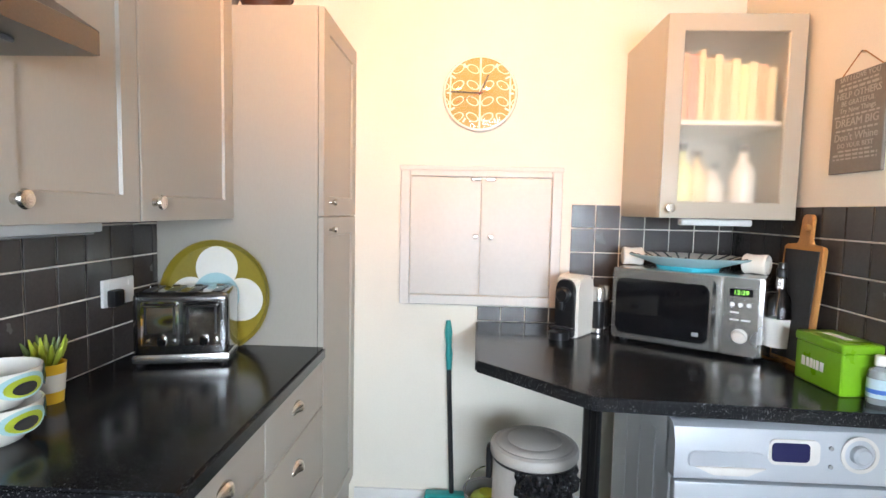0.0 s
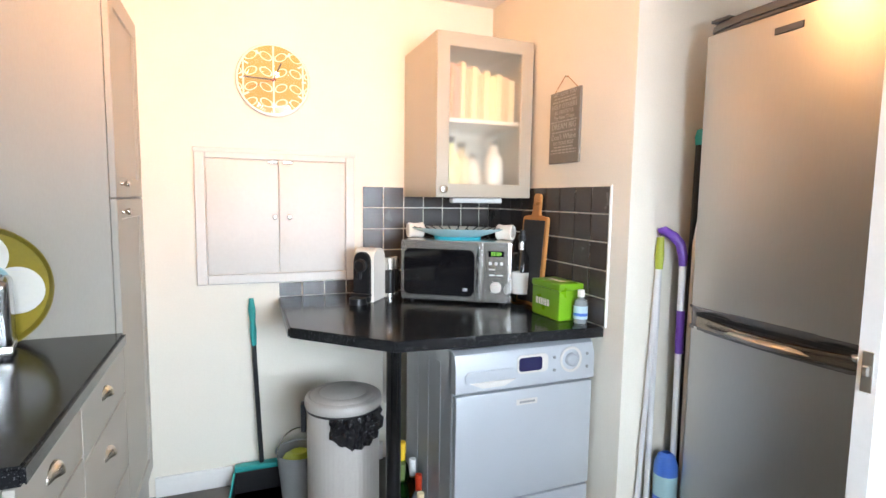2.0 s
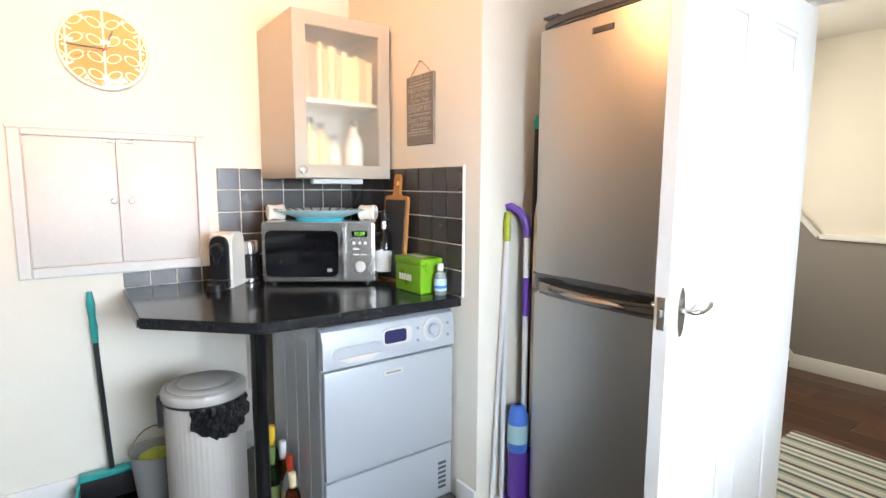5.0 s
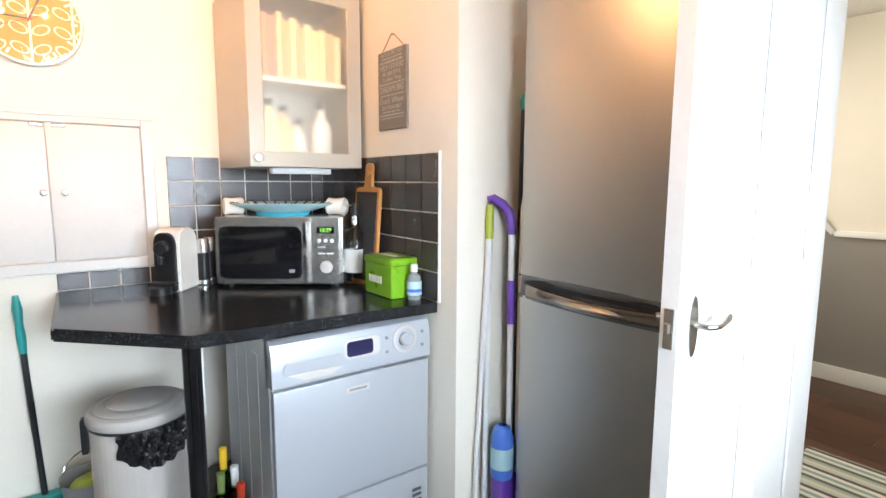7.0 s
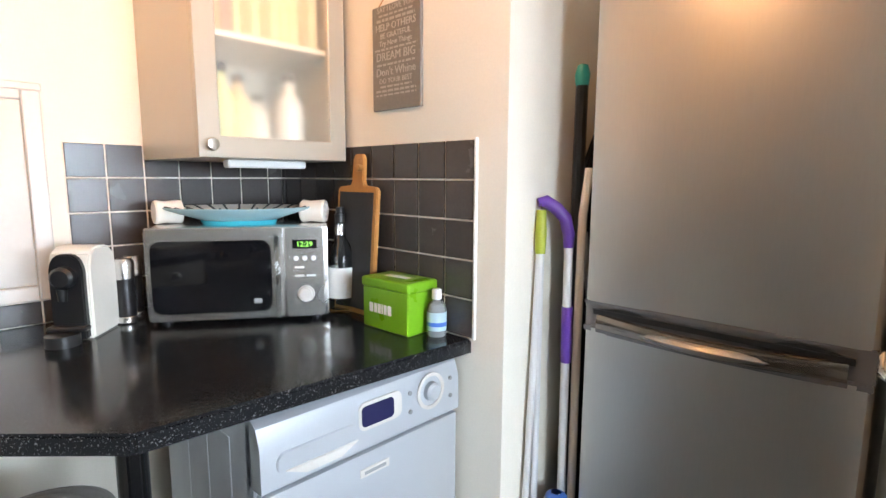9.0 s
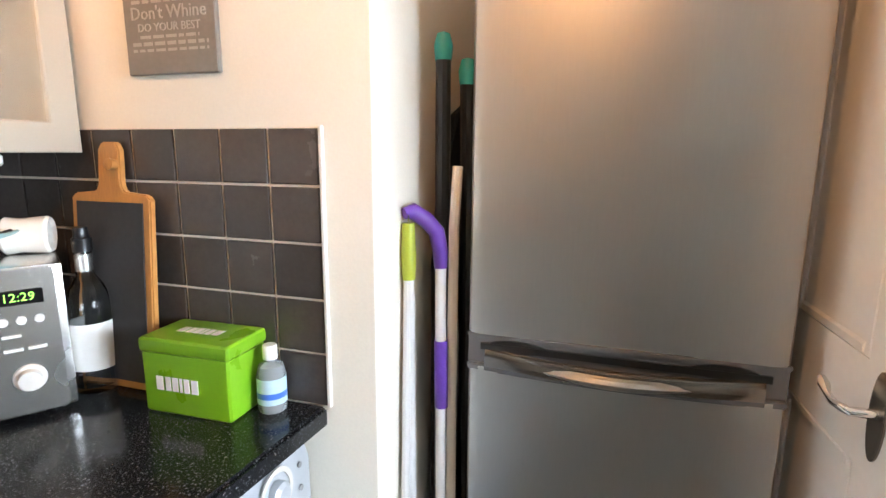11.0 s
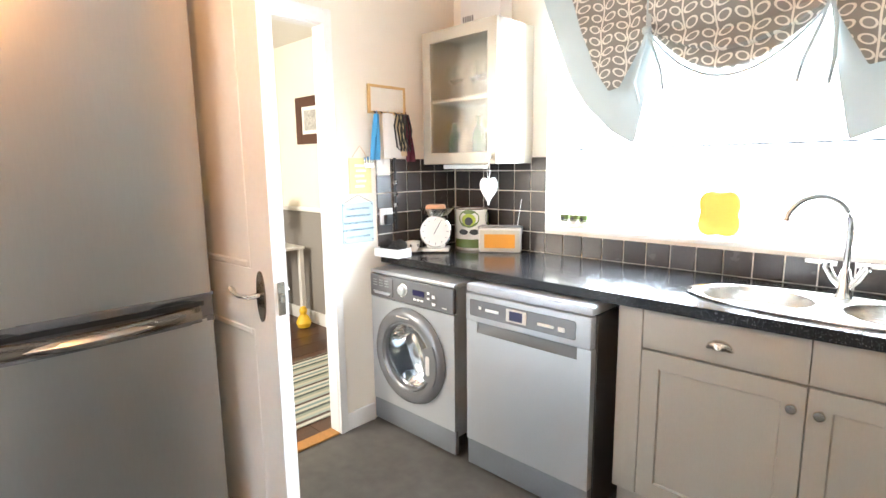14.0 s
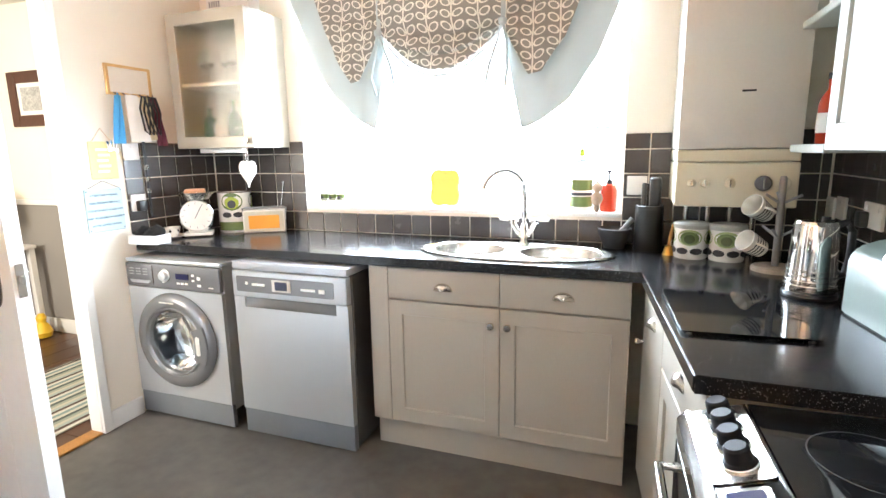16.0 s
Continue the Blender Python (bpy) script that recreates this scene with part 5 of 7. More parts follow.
d = part("door", prism(rounded(0.385, H_ - 0.018, 0.012), 0, 0.016, 0.002, pose(0.195, 0.016, 0.012 + (H_ - 0.012) / 2, 90)), STEEL, mw)
part("window", prism(rounded(0.335, H_ - 0.075, 0.03), 0, 0.004, 0.001, pose(0.185, 0.0, 0.145, 90)), BLACKGLASS, d, "black glass window")
part("window_mark", box(0.30, 0.322, -0.0055, -0.0042, 0.062, 0.076, 0), GREY, d)
part("handle", prism(rounded(0.016, H_ - 0.04, 0.007), 0, 0.028, 0.003, pose(0.372, 0.0, 0.145, 90)), CHROME, d, "vertical silver handle")
pn = part("control_panel", prism(rounded(0.112, H_ - 0.018, 0.008), 0, 0.014, 0.002, pose(0.450, 0.014, 0.012 + (H_ - 0.012) / 2, 90)), STEEL, mw)
part("display", box(0.415, 0.487, -0.003, 0.001, 0.225, 0.252, 0.001), BLACKGLASS, pn)
words("12:29", 0.022, pose(0.451, -0.0036, 0.2385, 90), GREENLED, pn)
for i in range(3):
    part("button", lathe([(0.008, 0), (0.007, 0.005), (0, 0.005)], 14, pose(0.425 + 0.026 * i, 0.0, 0.195, 90)), PLASTIC, pn)
for i in range(3):
    part("button_bar", box(0.420 if i < 2 else 0.455, 0.448 if i < 2 else 0.483, -0.004, 0, 0.165 - 0.026 * (i % 2) - (0.026 if i == 2 else 0), 0.170 - 0.026 * (i % 2) - (0.026 if i == 2 else 0), 0.001), PLASTIC, pn)
part("dial", lathe([(0.026, 0), (0.025, 0.004), (0.019, 0.005), (0.018, 0.022), (0, 0.024)], 26, pose(0.452, 0, 0.085, 90)), PALEGREY, pn)

plate = thing("serving_plate", "pale blue striped plate on the microwave", "plate", pose(2.112, 3.170, 1.204, 0, 0, -34.5) @ Matrix.Diagonal((1.30, 0.92, 1.05, 1)))
part("bowl", lathe([(0, 0.010), (0.07, 0.010), (0.09, 0.014), (0.165, 0.044), (0.172, 0.050), (0.168, 0.052), (0.09, 0.022), (0, 0.018)], 44), SKYBLUE, plate)
part("foot_ring", lathe([(0, 0.0), (0.085, 0.0), (0.09, 0.012), (0.08, 0.014)], 40), TURQ, plate, "turquoise foot ring")
part("inner_glaze", lathe([(0.166, 0.0522), (0.12, 0.0345), (0.09, 0.0232), (0, 0.0192)], 40), CERAMIC, plate, "cream inner glaze")
for i in range(26):
    a = 2 * math.pi * i / 26
    part("stripe", tube([(0.085 * math.cos(a), 0.085 * math.sin(a), 0.0235), (0.125 * math.cos(a), 0.125 * math.sin(a), 0.0370), (0.166 * math.cos(a), 0.166 * math.sin(a), 0.0535)], 0.003, 5), CHARCOAL, plate)
for x, r in ((-0.215, 30), (0.232, -15)):
    rp = thing("ramekin", "small cream ceramic pot on its side beside the plate", "pot", pose(2.112, 3.170, 1.204, 0, 0, -34.5) @ pose(x, 0.01, 0.038, 0, 90, r), "cream pots")
    part("pot", lathe([(0, -0.04), (0.034, -0.04), (0.038, -0.034), (0.034, -0.01), (0.038, 0.034), (0.034, 0.04), (0.028, 0.034), (0.026, -0.03), (0, -0.03)], 24), CERAMIC, rp)

cm = thing("coffee_machine", "black and white capsule coffee machine", "coffee machine", pose(1.695, 3.262, 0.912, 0, 0, -38))
prof = [(0.085, 0.0), (0.085, 0.18), (0.075, 0.225), (0.045, 0.248), (-0.02, 0.250), (-0.05, 0.236), (-0.062, 0.20), (-0.062, 0.0)]
bm = prism(prof, -0.052, 0.052, 0.006, Matrix(((0, 0, 1, 0), (1, 0, 0, 0), (0, 1, 0, 0), (0, 0, 0, 1))))
part("shell", bm, CERAMIC, cm, "white side shell")
part("front", prism([(-0.042, 0), (-0.042, 0.19), (-0.034, 0.218), (-0.015, 0.232), (0.015, 0.232), (0.034, 0.218), (0.042, 0.19), (0.042, 0)], 0, 0.022, 0.004, pose(0, -0.058, 0.004, 90)), BLACK, cm, "glossy black front")
part("head", lathe([(0.030, 0), (0.030, 0.022), (0.022, 0.030), (0, 0.030)], 24, pose(0, -0.078, 0.175, 90)), BLACK, cm)
part("spout", lathe([(0.010, 0), (0.013, 0.03)], 12, pose(0, -0.10, 0.115)), BLACK, cm)
part("drip_tray", lathe([(0, 0), (0.040, 0), (0.040, 0.030), (0.036, 0.032), (0, 0.030)], 24, pose(0, -0.115, 0.0)), BLACK, cm)
part("tray_arm", box(-0.05, 0.05, -0.10, -0.07, 0.03, 0.044, 0.004), BLACK, cm)

for x, y in ((1.808, 3.300), (1.842, 3.345)):
    ml = thing("pepper_mill", "black and steel pepper mill beside the microwave", "pepper mill", pose(x, y, 0.912), "pepper mills")
    part("body", lathe([(0, 0), (0.026, 0), (0.027, 0.006), (0.026, 0.135)], 22), BLACK, ml)
    part("base", lathe([(0.0265, 0.002), (0.0285, 0.004), (0.0285, 0.02), (0.0265, 0.022)], 22), STEEL, ml)
    part("top", lathe([(0.0265, 0.136), (0.027, 0.140), (0.027, 0.185), (0.022, 0.196), (0, 0.198)], 22), STEEL, ml, "steel grinder top")

BOTTLEGLASS = glass("clear_spirit_glass", (0.96, 0.98, 0.98))
bt = bottle("spirit_bottle", pose(2.352, 2.962, 0.912), [(0, 0.006), (0.040, 0.0), (0.043, 0.008), (0.043, 0.185), (0.036, 0.215), (0.017, 0.245), (0.0155, 0.315), (0.013, 0.318), (0.013, 0.25), (0.032, 0.21), (0.039, 0.18), (0.039, 0.012), (0, 0.012)], BOTTLEGLASS, "clear glass spirit bottle with a pale label", ([(0, 0.345), (0.012, 0.345), (0.0135, 0.34), (0.0135, 0.325), (0.0175, 0.322), (0.0175, 0.295), (0, 0.295)], BLACK), ([(0.0436, 0.05), (0.0436, 0.15)], PAPER))
part("neck_band", lathe([(0.0172, 0.255), (0.0168, 0.29)], 20), STEEL, bt)

cb = thing("chopping_board", "oak framed slate paddle board leaning on tiles", "board", pose(2.360, 2.920, 0.914, 0, 4.4, 0))
fr_out = [(-0.105, 0.0), (0.105, 0.0), (0.105, 0.40), (0.095, 0.41), (0.038, 0.415), (0.030, 0.43), (0.028, 0.50), (0.018, 0.515), (-0.018, 0.515), (-0.028, 0.50), (-0.030, 0.43), (-0.038, 0.415), (-0.095, 0.41), (-0.105, 0.40)]
toward = Matrix(((0, 0, 1, 0), (1, 0, 0, 0), (0, 1, 0, 0), (0, 0, 0, 1)))
part("frame", prism(fr_out, 0, 0.016, 0.003, toward), OAK, cb)
part("slate", boxes((-0.003, 0.0, -0.088, 0.088, 0.018, 0.393)), CHARCOAL, cb, "dark slate panel")
part("peg", lathe([(0.010, 0), (0.012, 0.016), (0, 0.02)], 14, pose(0, -0.018, 0.47, 0, -90, 0)), OAK, cb)

tin = thing("storage_tin", "bright green lidded storage tin on the worktop", "tin", pose(2.360, 2.680, 0.912, 0, 0, 2))
part("body", box(-0.058, 0.058, -0.098, 0.098, 0, 0.125, 0.010, 3), GREENTIN, tin)
part("lid", box(-0.061, 0.061, -0.101, 0.101, 0.122, 0.152, 0.010, 3), GREENTIN, tin)
for i, (w, u) in enumerate(((0.016, -0.045), (0.012, -0.026), (0.013, -0.010), (0.006, 0.003), (0.012, 0.016), (0.015, 0.034))):
    part("logo_bar", box(-0.0592, -0.0580, 0.012 - u - w / 2, 0.012 - u + w / 2, 0.050, 0.078, 0.0003), PAPER, tin, "white bar of the maker's mark")
    part("logo_bar", box(-0.012, 0.014, 0.0 - u - w / 2, 0.0 - u + w / 2, 0.1520, 0.1528, 0.0003), PAPER, tin)

sg = bottle("sanitiser_bottle", pose(2.385, 2.548, 0.912), [(0, 0.004), (0.026, 0), (0.028, 0.006), (0.028, 0.075), (0.024, 0.092), (0.011, 0.100), (0.011, 0.108)], CLEARPLASTIC, "clear hand sanitiser bottle with blue label", ([(0.014, 0.105), (0.014, 0.130), (0.012, 0.133), (0, 0.133)], PLASTIC), ([(0.0284, 0.018), (0.0284, 0.070)], BLUESIGN))
part("label_bar", lathe([(0.0287, 0.03), (0.0287, 0.042)], 24), BLUE, sg)

# contents of the north glass cabinet
x = 1.982
for i, (w, h, m) in enumerate(((0.028, 0.25, ROSE), (0.022, 0.24, PEACH), (0.034, 0.23, ROSE), (0.02, 0.25, SAND), (0.03, 0.22, PEACH), (0.026, 0.235, SAND), (0.03, 0.205, PEACH), (0.03, 0.22, SAND), (0.028, 0.20, PALEYELLOW), (0.03, 0.21, SAND), (0.032, 0.20, PEACH), (0.03, 0.19, SAND))):
    bk = thing("book", "upright cookery book with a warm coloured spine", "book", pose(x, 3.06, 1.762), "cookery books")
    part("cover", boxes((0, 0.0025, 0, 0.17, 0, h), (w - 0.0025, w, 0, 0.17, 0, h), (0.0025, w - 0.0025, 0, 0.003, 0, h)), m, bk)
    part("pages", boxes((0.003, w - 0.003, 0.004, 0.166, 0.004, h - 0.004)), PAPER, bk)
    x += w + 0.002
for x, y, k, m in ((2.04, 3.10, 0.80, PALEYELLOW), (2.12, 3.16, 0.75, SAND), (2.275, 3.12, 0.80, PLASTIC), (2.20, 3.2, 0.6, CERAMIC)):
    bottle("jar_bottle", pose(x, y, 1.424) @ Matrix.Diagonal((1.15, 1.15, k, 1)), WINE, m, "pale bottle standing in the glass cabinet", ([(0.017, 0.285), (0.017, 0.32), (0, 0.322)], DARKSILVER), None, "cabinet bottles")

# slate word sign on the east wall
sign = thing("word_sign", "grey-brown rectangular sign with pale lettering, hung by string", "sign", pose(XE, 2.757, 1.556, 0, 0, -90))
part("board", box(-0.108, 0.108, -0.012, 0, 0, 0.305, 0.002), SLATE, sign)
part("string", tube([(-0.085, -0.006, 0.303), (-0.01, -0.008, 0.362), (0.01, -0.008, 0.362), (0.085, -0.006, 0.303)], 0.0018, 6), OAK, sign)
part("nail", lathe([(0.004, 0), (0.004, 0.012), (0, 0.013)], 10, pose(0, 0, 0.362, 90)), NICKEL, sign)
z = 0.302
for text, size, wide in (("SAY I LOVE YOU", 0.020, 0), ("", 0.010, 0.15), ("", 0.014, 0.17), ("HELP OTHERS", 0.026, 0), ("BE GRATEFUL", 0.020, 0), ("Try New Things", 0.020, 0), ("", 0.010, 0.19), ("DREAM BIG", 0.031, 0), ("", 0.011, 0.17), ("Don't Whine", 0.030, 0), ("DO YOUR BEST", 0.019, 0), ("", 0.010, 0.14), ("", 0.012, 0.18), ("", 0.009, 0.18)):
    if text:
        words(text, size * 1.12, pose(0, -0.0128, z - size * 0.5, 90), PALEINK, sign)
    else:
        bm = bmesh.new()
        u = -wide / 2
        while u < wide / 2:
            w = random.uniform(0.010, 0.026)
            block(bm, u, min(u + w, wide / 2), -0.0126, -0.0118, z - size * 0.8, z - size * 0.25)
            u += w + 0.006
        part("small_print", bm, PALEINK, sign)
    z -= size + 0.0015

# ---- cleaning things in the gap beside the fridge ----
mop = thing("spray_mop", "purple and white spray mop leaning on the wall end", "mop", (2.62, 2.29, 0), in_world=True)
part("handle", tube([(2.560, 2.338, 1.288), (2.575, 2.325, 1.292), (2.60, 2.305, 1.272), (2.617, 2.287, 1.245), (2.625, 2.280, 1.20), (2.625, 2.279, 1.165)], [0.012, 0.017, 0.018, 0.018, 0.017, 0.014], 12), PURPLE, mop, "curved purple grip")
part("shaft", tube([(2.625, 2.279, 1.17), (2.632, 2.276, 0.20)], 0.012, 12), TUBEWHITE, mop)
part("collar", tube([(2.627, 2.278, 1.00), (2.629, 2.277, 0.84)], 0.0155, 12), PURPLE, mop)
part("spray_bottle", lathe([(0, 0), (0.04, 0), (0.043, 0.02), (0.043, 0.15), (0.03, 0.19), (0.015, 0.20)], 20, pose(2.585, 2.265, 0.27)), BLUE, mop, "blue refill bottle")
part("bottle_label", lathe([(0.0434, 0.04), (0.0434, 0.12)], 20, pose(2.585, 2.265, 0.27)), SKYBLUE, mop)
part("yoke", box(2.56, 2.65, 2.235, 2.30, 0.05, 0.27, 0.015, 3), PURPLE, mop)
part("head", box(2.56, 2.66, 2.215, 2.34, 0.0, 0.04, 0.010, 2), PURPLE, mop)
mop2 = thing("flat_mop", "white-shafted mop with a lime green grip", "mop", (2.52, 2.33, 0), in_world=True)
part("grip", tube([(2.565, 2.330, 1.268), (2.563, 2.329, 1.20), (2.562, 2.328, 1.15)], [0.013, 0.016, 0.014], 12), LIME, mop2, "lime green grip")
part("shaft", tube([(2.562, 2.328, 1.15), (2.545, 2.315, 0.05)], 0.011, 12), TUBEWHITE, mop2)
part("second_shaft", tube([(2.560, 2.33, 1.15), (2.500, 2.325, 0.05)], 0.009, 10), TUBEWHITE, mop2)
part("head", box(2.455, 2.55, 2.28, 2.34, 0.0, 0.05, 0.012, 2), PLASTIC, mop2)
part("hanging_loop", tube(arc((2.565, 2.33, 1.285), 0.012, 0, 360, 14, (0.7, 0.3, 0), (0, 0, 1)), 0.002, 6), NICKEL, mop2)
for x, y, z, dx in ((2.700, 2.300, 1.645, -0.03), (2.76, 2.262, 1.60, 0.02)):
    br = thing("long_broom", "black-handled broom with teal end cap in the gap", "broom", (x, y, 0), "brooms in the gap", in_world=True)
    part("shaft", tube([(x, y, z - 0.02), (x + dx, y - 0.01, 0.15)], 0.017, 10), BLACK, br)
    part("end_cap", lathe([(0.018, -0.03), (0.021, 0.0), (0.014, 0.025), (0, 0.03)], 16, pose(x, y, z - 0.01)), TEAL, br, "teal rubber end cap")
    part("head", box(x + dx - 0.10, x + dx + 0.1, y - 0.035, y + 0.015, 0.0, 0.16, 0.01), BLACK, br)
ib = thing("ironing_board", "dark covered ironing board folded upright in the gap", "ironing board", (2.85, 2.30, 0), in_world=True)
part("top", prism([(2.70, 0.12), (2.70, 1.15), (2.74, 1.36), (2.83, 1.50), (2.95, 1.54), (3.05, 1.54), (3.05, 0.12)], 0, 0.025, 0.006, Matrix(((1, 0, 0, 0), (0, 0, 1, 2.304), (0, 1, 0, 0), (0, 0, 0, 1)))), BLACKCLOTH, ib)
part("leg", tube([(2.72, 2.285, 1.2), (2.95, 2.280, 0.0)], 0.009, 8), PALEGREY, ib)
part("padding", tube([(2.664, 2.262, 0.05), (2.660, 2.262, 0.9), (2.665, 2.262, 1.25), (2.69, 2.262, 1.38)], 0.012, 10), CERAMIC, ib, "pale cover edge")

# ---- west worktop by the larder ----
ts = thing("toaster", "chrome four-slice toaster with black lever slots", "toaster", pose(0.345, 2.735, 0.912, 0, 0, 14) @ Matrix.Diagonal((0.93, 1, 1.17, 1)))
part("body", box(-0.150, 0.150, -0.085, 0.085, 0.018, 0.198, 0.020, 4), TOASTERSTEEL, ts)
part("base", box(-0.152, 0.152, -0.088, 0.088, 0.008, 0.034, 0.008, 2), STEEL, ts)
for x in (-0.13, 0.13):
    for y in (-0.07, 0.07):
        part("foot", lathe([(0.012, 0), (0.012, 0.012)], 10, pose(x, y, 0)), BLACK, ts)
for i in range(4):
    x = -0.108 + 0.072 * i
    part("slot", box(x - 0.016, x + 0.016, -0.065, 0.065, 0.1965, 0.2005, 0.001), BLACK, ts)
    part("rack_wire", tube([(x - 0.012, 0, 0.200), (x - 0.012, 0, 0.208), (x + 0.012, 0, 0.208), (x + 0.012, 0, 0.200)], 0.003, 6), CHROME, ts)
for x in (-0.064, 0.066):
    part("front_panel", prism(rounded(0.116, 0.118, 0.008), 0, 0.002, 0.0005, pose(x, -0.0848, 0.116, 90)), CHROME, ts, "mirror-bright front panel")
    for sx in (-0.044, 0.044):
        part("lever_slot", box(x + sx - 0.004, x + sx + 0.004, -0.0885, -0.0862, 0.088, 0.172, 0.001), BLACK, ts)
    lv = part("lever", box(x - 0.052, x + 0.052, -0.1000, -0.0885, 0.161, 0.169, 0.003), BLACK, ts)
    part("lever_trim", box(x - 0.052, x + 0.052, -0.1020, -0.1002, 0.163, 0.167, 0.0005), CHROME, lv)
    part("dial", lathe([(0.014, 0), (0.014, 0.010), (0.010, 0.015), (0, 0.015)], 18, pose(x + 0.006, -0.0868, 0.070, 90)), BLACKCHROME, ts)
    for sx in (-0.036, 0.044):
        part("button", lathe([(0.006, 0), (0.006, 0.005), (0, 0.006)], 10, pose(x + sx, -0.0868, 0.070, 90)), CHROME, ts)

tray = thing("round_tray", "round olive tray with white and blue flower", "tray", pose(0.36, 2.895, 1.095, -4, 0, 0) @ Matrix.Scale(1.06, 4))
part("dish", lathe([(0, 0), (0.170, 0), (0.185, 0.018), (0.188, 0.018), (0.180, -0.006), (0, -0.006)], 48, pose(0, 0, 0, 90)), OLIVE, tray)
for x, z in ((0, 0.095), (-0.088, -0.01), (0.088, -0.01), (0.0, -0.11)):
    part("petal", prism(oval(0.072, 0.072), 0.0008, 0.0016, 0, pose(x, 0, z, 90)), CERAMIC, tray, "cream petal")
part("flower_centre", prism(oval(0.080, 0.078), 0.0018, 0.0024, 0, pose(0.0, 0, 0.0, 90)), SKYBLUE, tray, "pale blue flower centre")

def orla_mug(at, label, group, scale=1.0, name="mug"):
    mg = thing(name, label, "mug", at @ Matrix.Scale(scale, 4), group)
    part("cup", lathe([(0, 0.0), (0.030, 0), (0.034, 0.006), (0.040, 0.05), (0.043, 0.088), (0.040, 0.088), (0.036, 0.05), (0.030, 0.010), (0, 0.010)], 28), CERAMIC, mg)
    part("handle", tube(arc((0.040, 0, 0.048), 0.024, -80, 80, 10, (1, 0, 0), (0, 0, 1)), 0.005, 8), CERAMIC, mg)
    for z, r in ((0.020, 0.0368), (0.034, 0.0385), (0.048, 0.0401), (0.062, 0.0414)):
        part("stripe", lathe([(r, z), (r + 0.0008, z + 0.006)], 28), CHARCOAL, mg, "dark painted stripe")
    return mg


def dish(at, label):
    ds = thing("bowl", label, "bowl", at, "stacked green bowls")
    part("bowl", lathe([(0, 0.0), (0.04, 0), (0.05, 0.006), (0.078, 0.05), (0.085, 0.085), (0.081, 0.085), (0.070, 0.046), (0.045, 0.012), (0, 0.010)], 36), CERAMIC, ds)
    part("outer_band", lathe([(0.0690, 0.030), (0.0795, 0.050), (0.0858, 0.082)], 36), CERAMIC, ds)
    for g in (-80, -10, 60, 200):
        a = radians(g)
        wrap(ds, "print", 0.0815, a, 0.056, 0.050, 0.026, SKYBLUE, 0.0052, label="pale blue ring")
        wrap(ds, "print", 0.0815, a, 0.054, 0.038, 0.020, LIME, 0.0058)
        wrap(ds, "print", 0.0815, a, 0.051, 0.024, 0.013, CHARCOAL, 0.0064)
    return ds


dish(pose(0.27, 2.11, 0.912), "green and black glazed bowl on the worktop")
dish(pose(0.27, 2.11, 0.985), "green and black glazed bowl on top of another")
pot = thing("plant_pot", "yellow patterned pot with a green succulent", "plant", pose(0.20, 2.335, 0.912))
part("pot", lathe([(0, 0), (0.032, 0), (0.040, 0.10), (0.036, 0.10), (0.03, 0.01), (0, 0.01)], 24), YELLOW, pot)
part("band", lathe([(0.0355, 0.03), (0.0395, 0.075)], 24), CERAMIC, pot)
for i in range(14):
    a, r = i * 2.4, 0.012 + 0.0022 * i
    part("leaf", tube([(r * math.cos(a) * 0.5, r * math.sin(a) * 0.5, 0.095), (r * math.cos(a), r * math.sin(a), 0.125), (1.4 * r * math.cos(a), 1.4 * r * math.sin(a), 0.16 + 0.01 * math.sin(i))], [0.004, 0.009, 0.002], 6), LIME if i % 3 else GREEN, pot)

for x, y, m, lab in ((0.47, 3.08, DARKWOOD, "dark woven basket on top of the larder unit"), (0.40, 3.25, MAROON, "red-brown bowl on top of the larder unit"), (0.30, 3.02, GREY, "grey metal dish on top of the larder unit")):
    bs = thing("basket", lab, "basket", pose(x, y, 2.115), "baskets")
    part("body", lathe([(0, 0), (0.07, 0), (0.095, 0.08), (0.10, 0.085), (0.09, 0.08), (0.065, 0.008), (0, 0.008)], 20), m, bs)
    part("rim", tube(arc((0, 0, 0.084), 0.098, 0, 360, 24, (1, 0, 0), (0, 1, 0)), 0.006, 6), m, bs)


def socket(x, y, z, yaw, label="white double wall socket", plug=True, w=0.146):
    so = thing("wall_socket", label, "socket", pose(x, y, z, 0, 0, yaw), "wall sockets")
    pl = part("plate", box(-w / 2, w / 2, -0.012, 0, -0.043, 0.043, 0.004, 2), PLASTIC, so)
    for i in (-1, 1) if w > 0.1 else (0,):
        part("switch", box(i * 0.045 - 0.006, i * 0.045 + 0.006, -0.016, -0.012, 0.015, 0.033, 0.001), PLASTIC, so)
        if plug and i <= 0:
            part("plug", box(i * 0.038 - 0.024, i * 0.038 + 0.024, -0.040, -0.012, -0.042, 0.012, 0.008, 2), BLACK, so, "black plug")
    return so


socket(XW + 0.008, 2.70, 1.135, 90)

# ---- ceiling light ----
cl = thing("ceiling_spotlight", "four-headed warm ceiling spotlight bar", "ceiling light", (1.32, 2.15, ZC), in_world=True)
part("bar", box(0.95, 1.69, 2.13, 2.17, ZC - 0.025, ZC, 0.006, 2), NICKEL, cl)
for x in (1.0, 1.21, 1.43, 1.64):
    hd = part("spot_head", lathe([(0.012, 0.0), (0.018, -0.02), (0.034, -0.085), (0.030, -0.085), (0.014, -0.03)], 20, pose(x, 2.15, ZC - 0.028)), NICKEL, cl)
    part("bulb", lathe([(0.028, -0.080), (0.014, -0.086), (0, -0.087)], 16, pose(x, 2.15, ZC - 0.028)), GLOWBULB, hd)

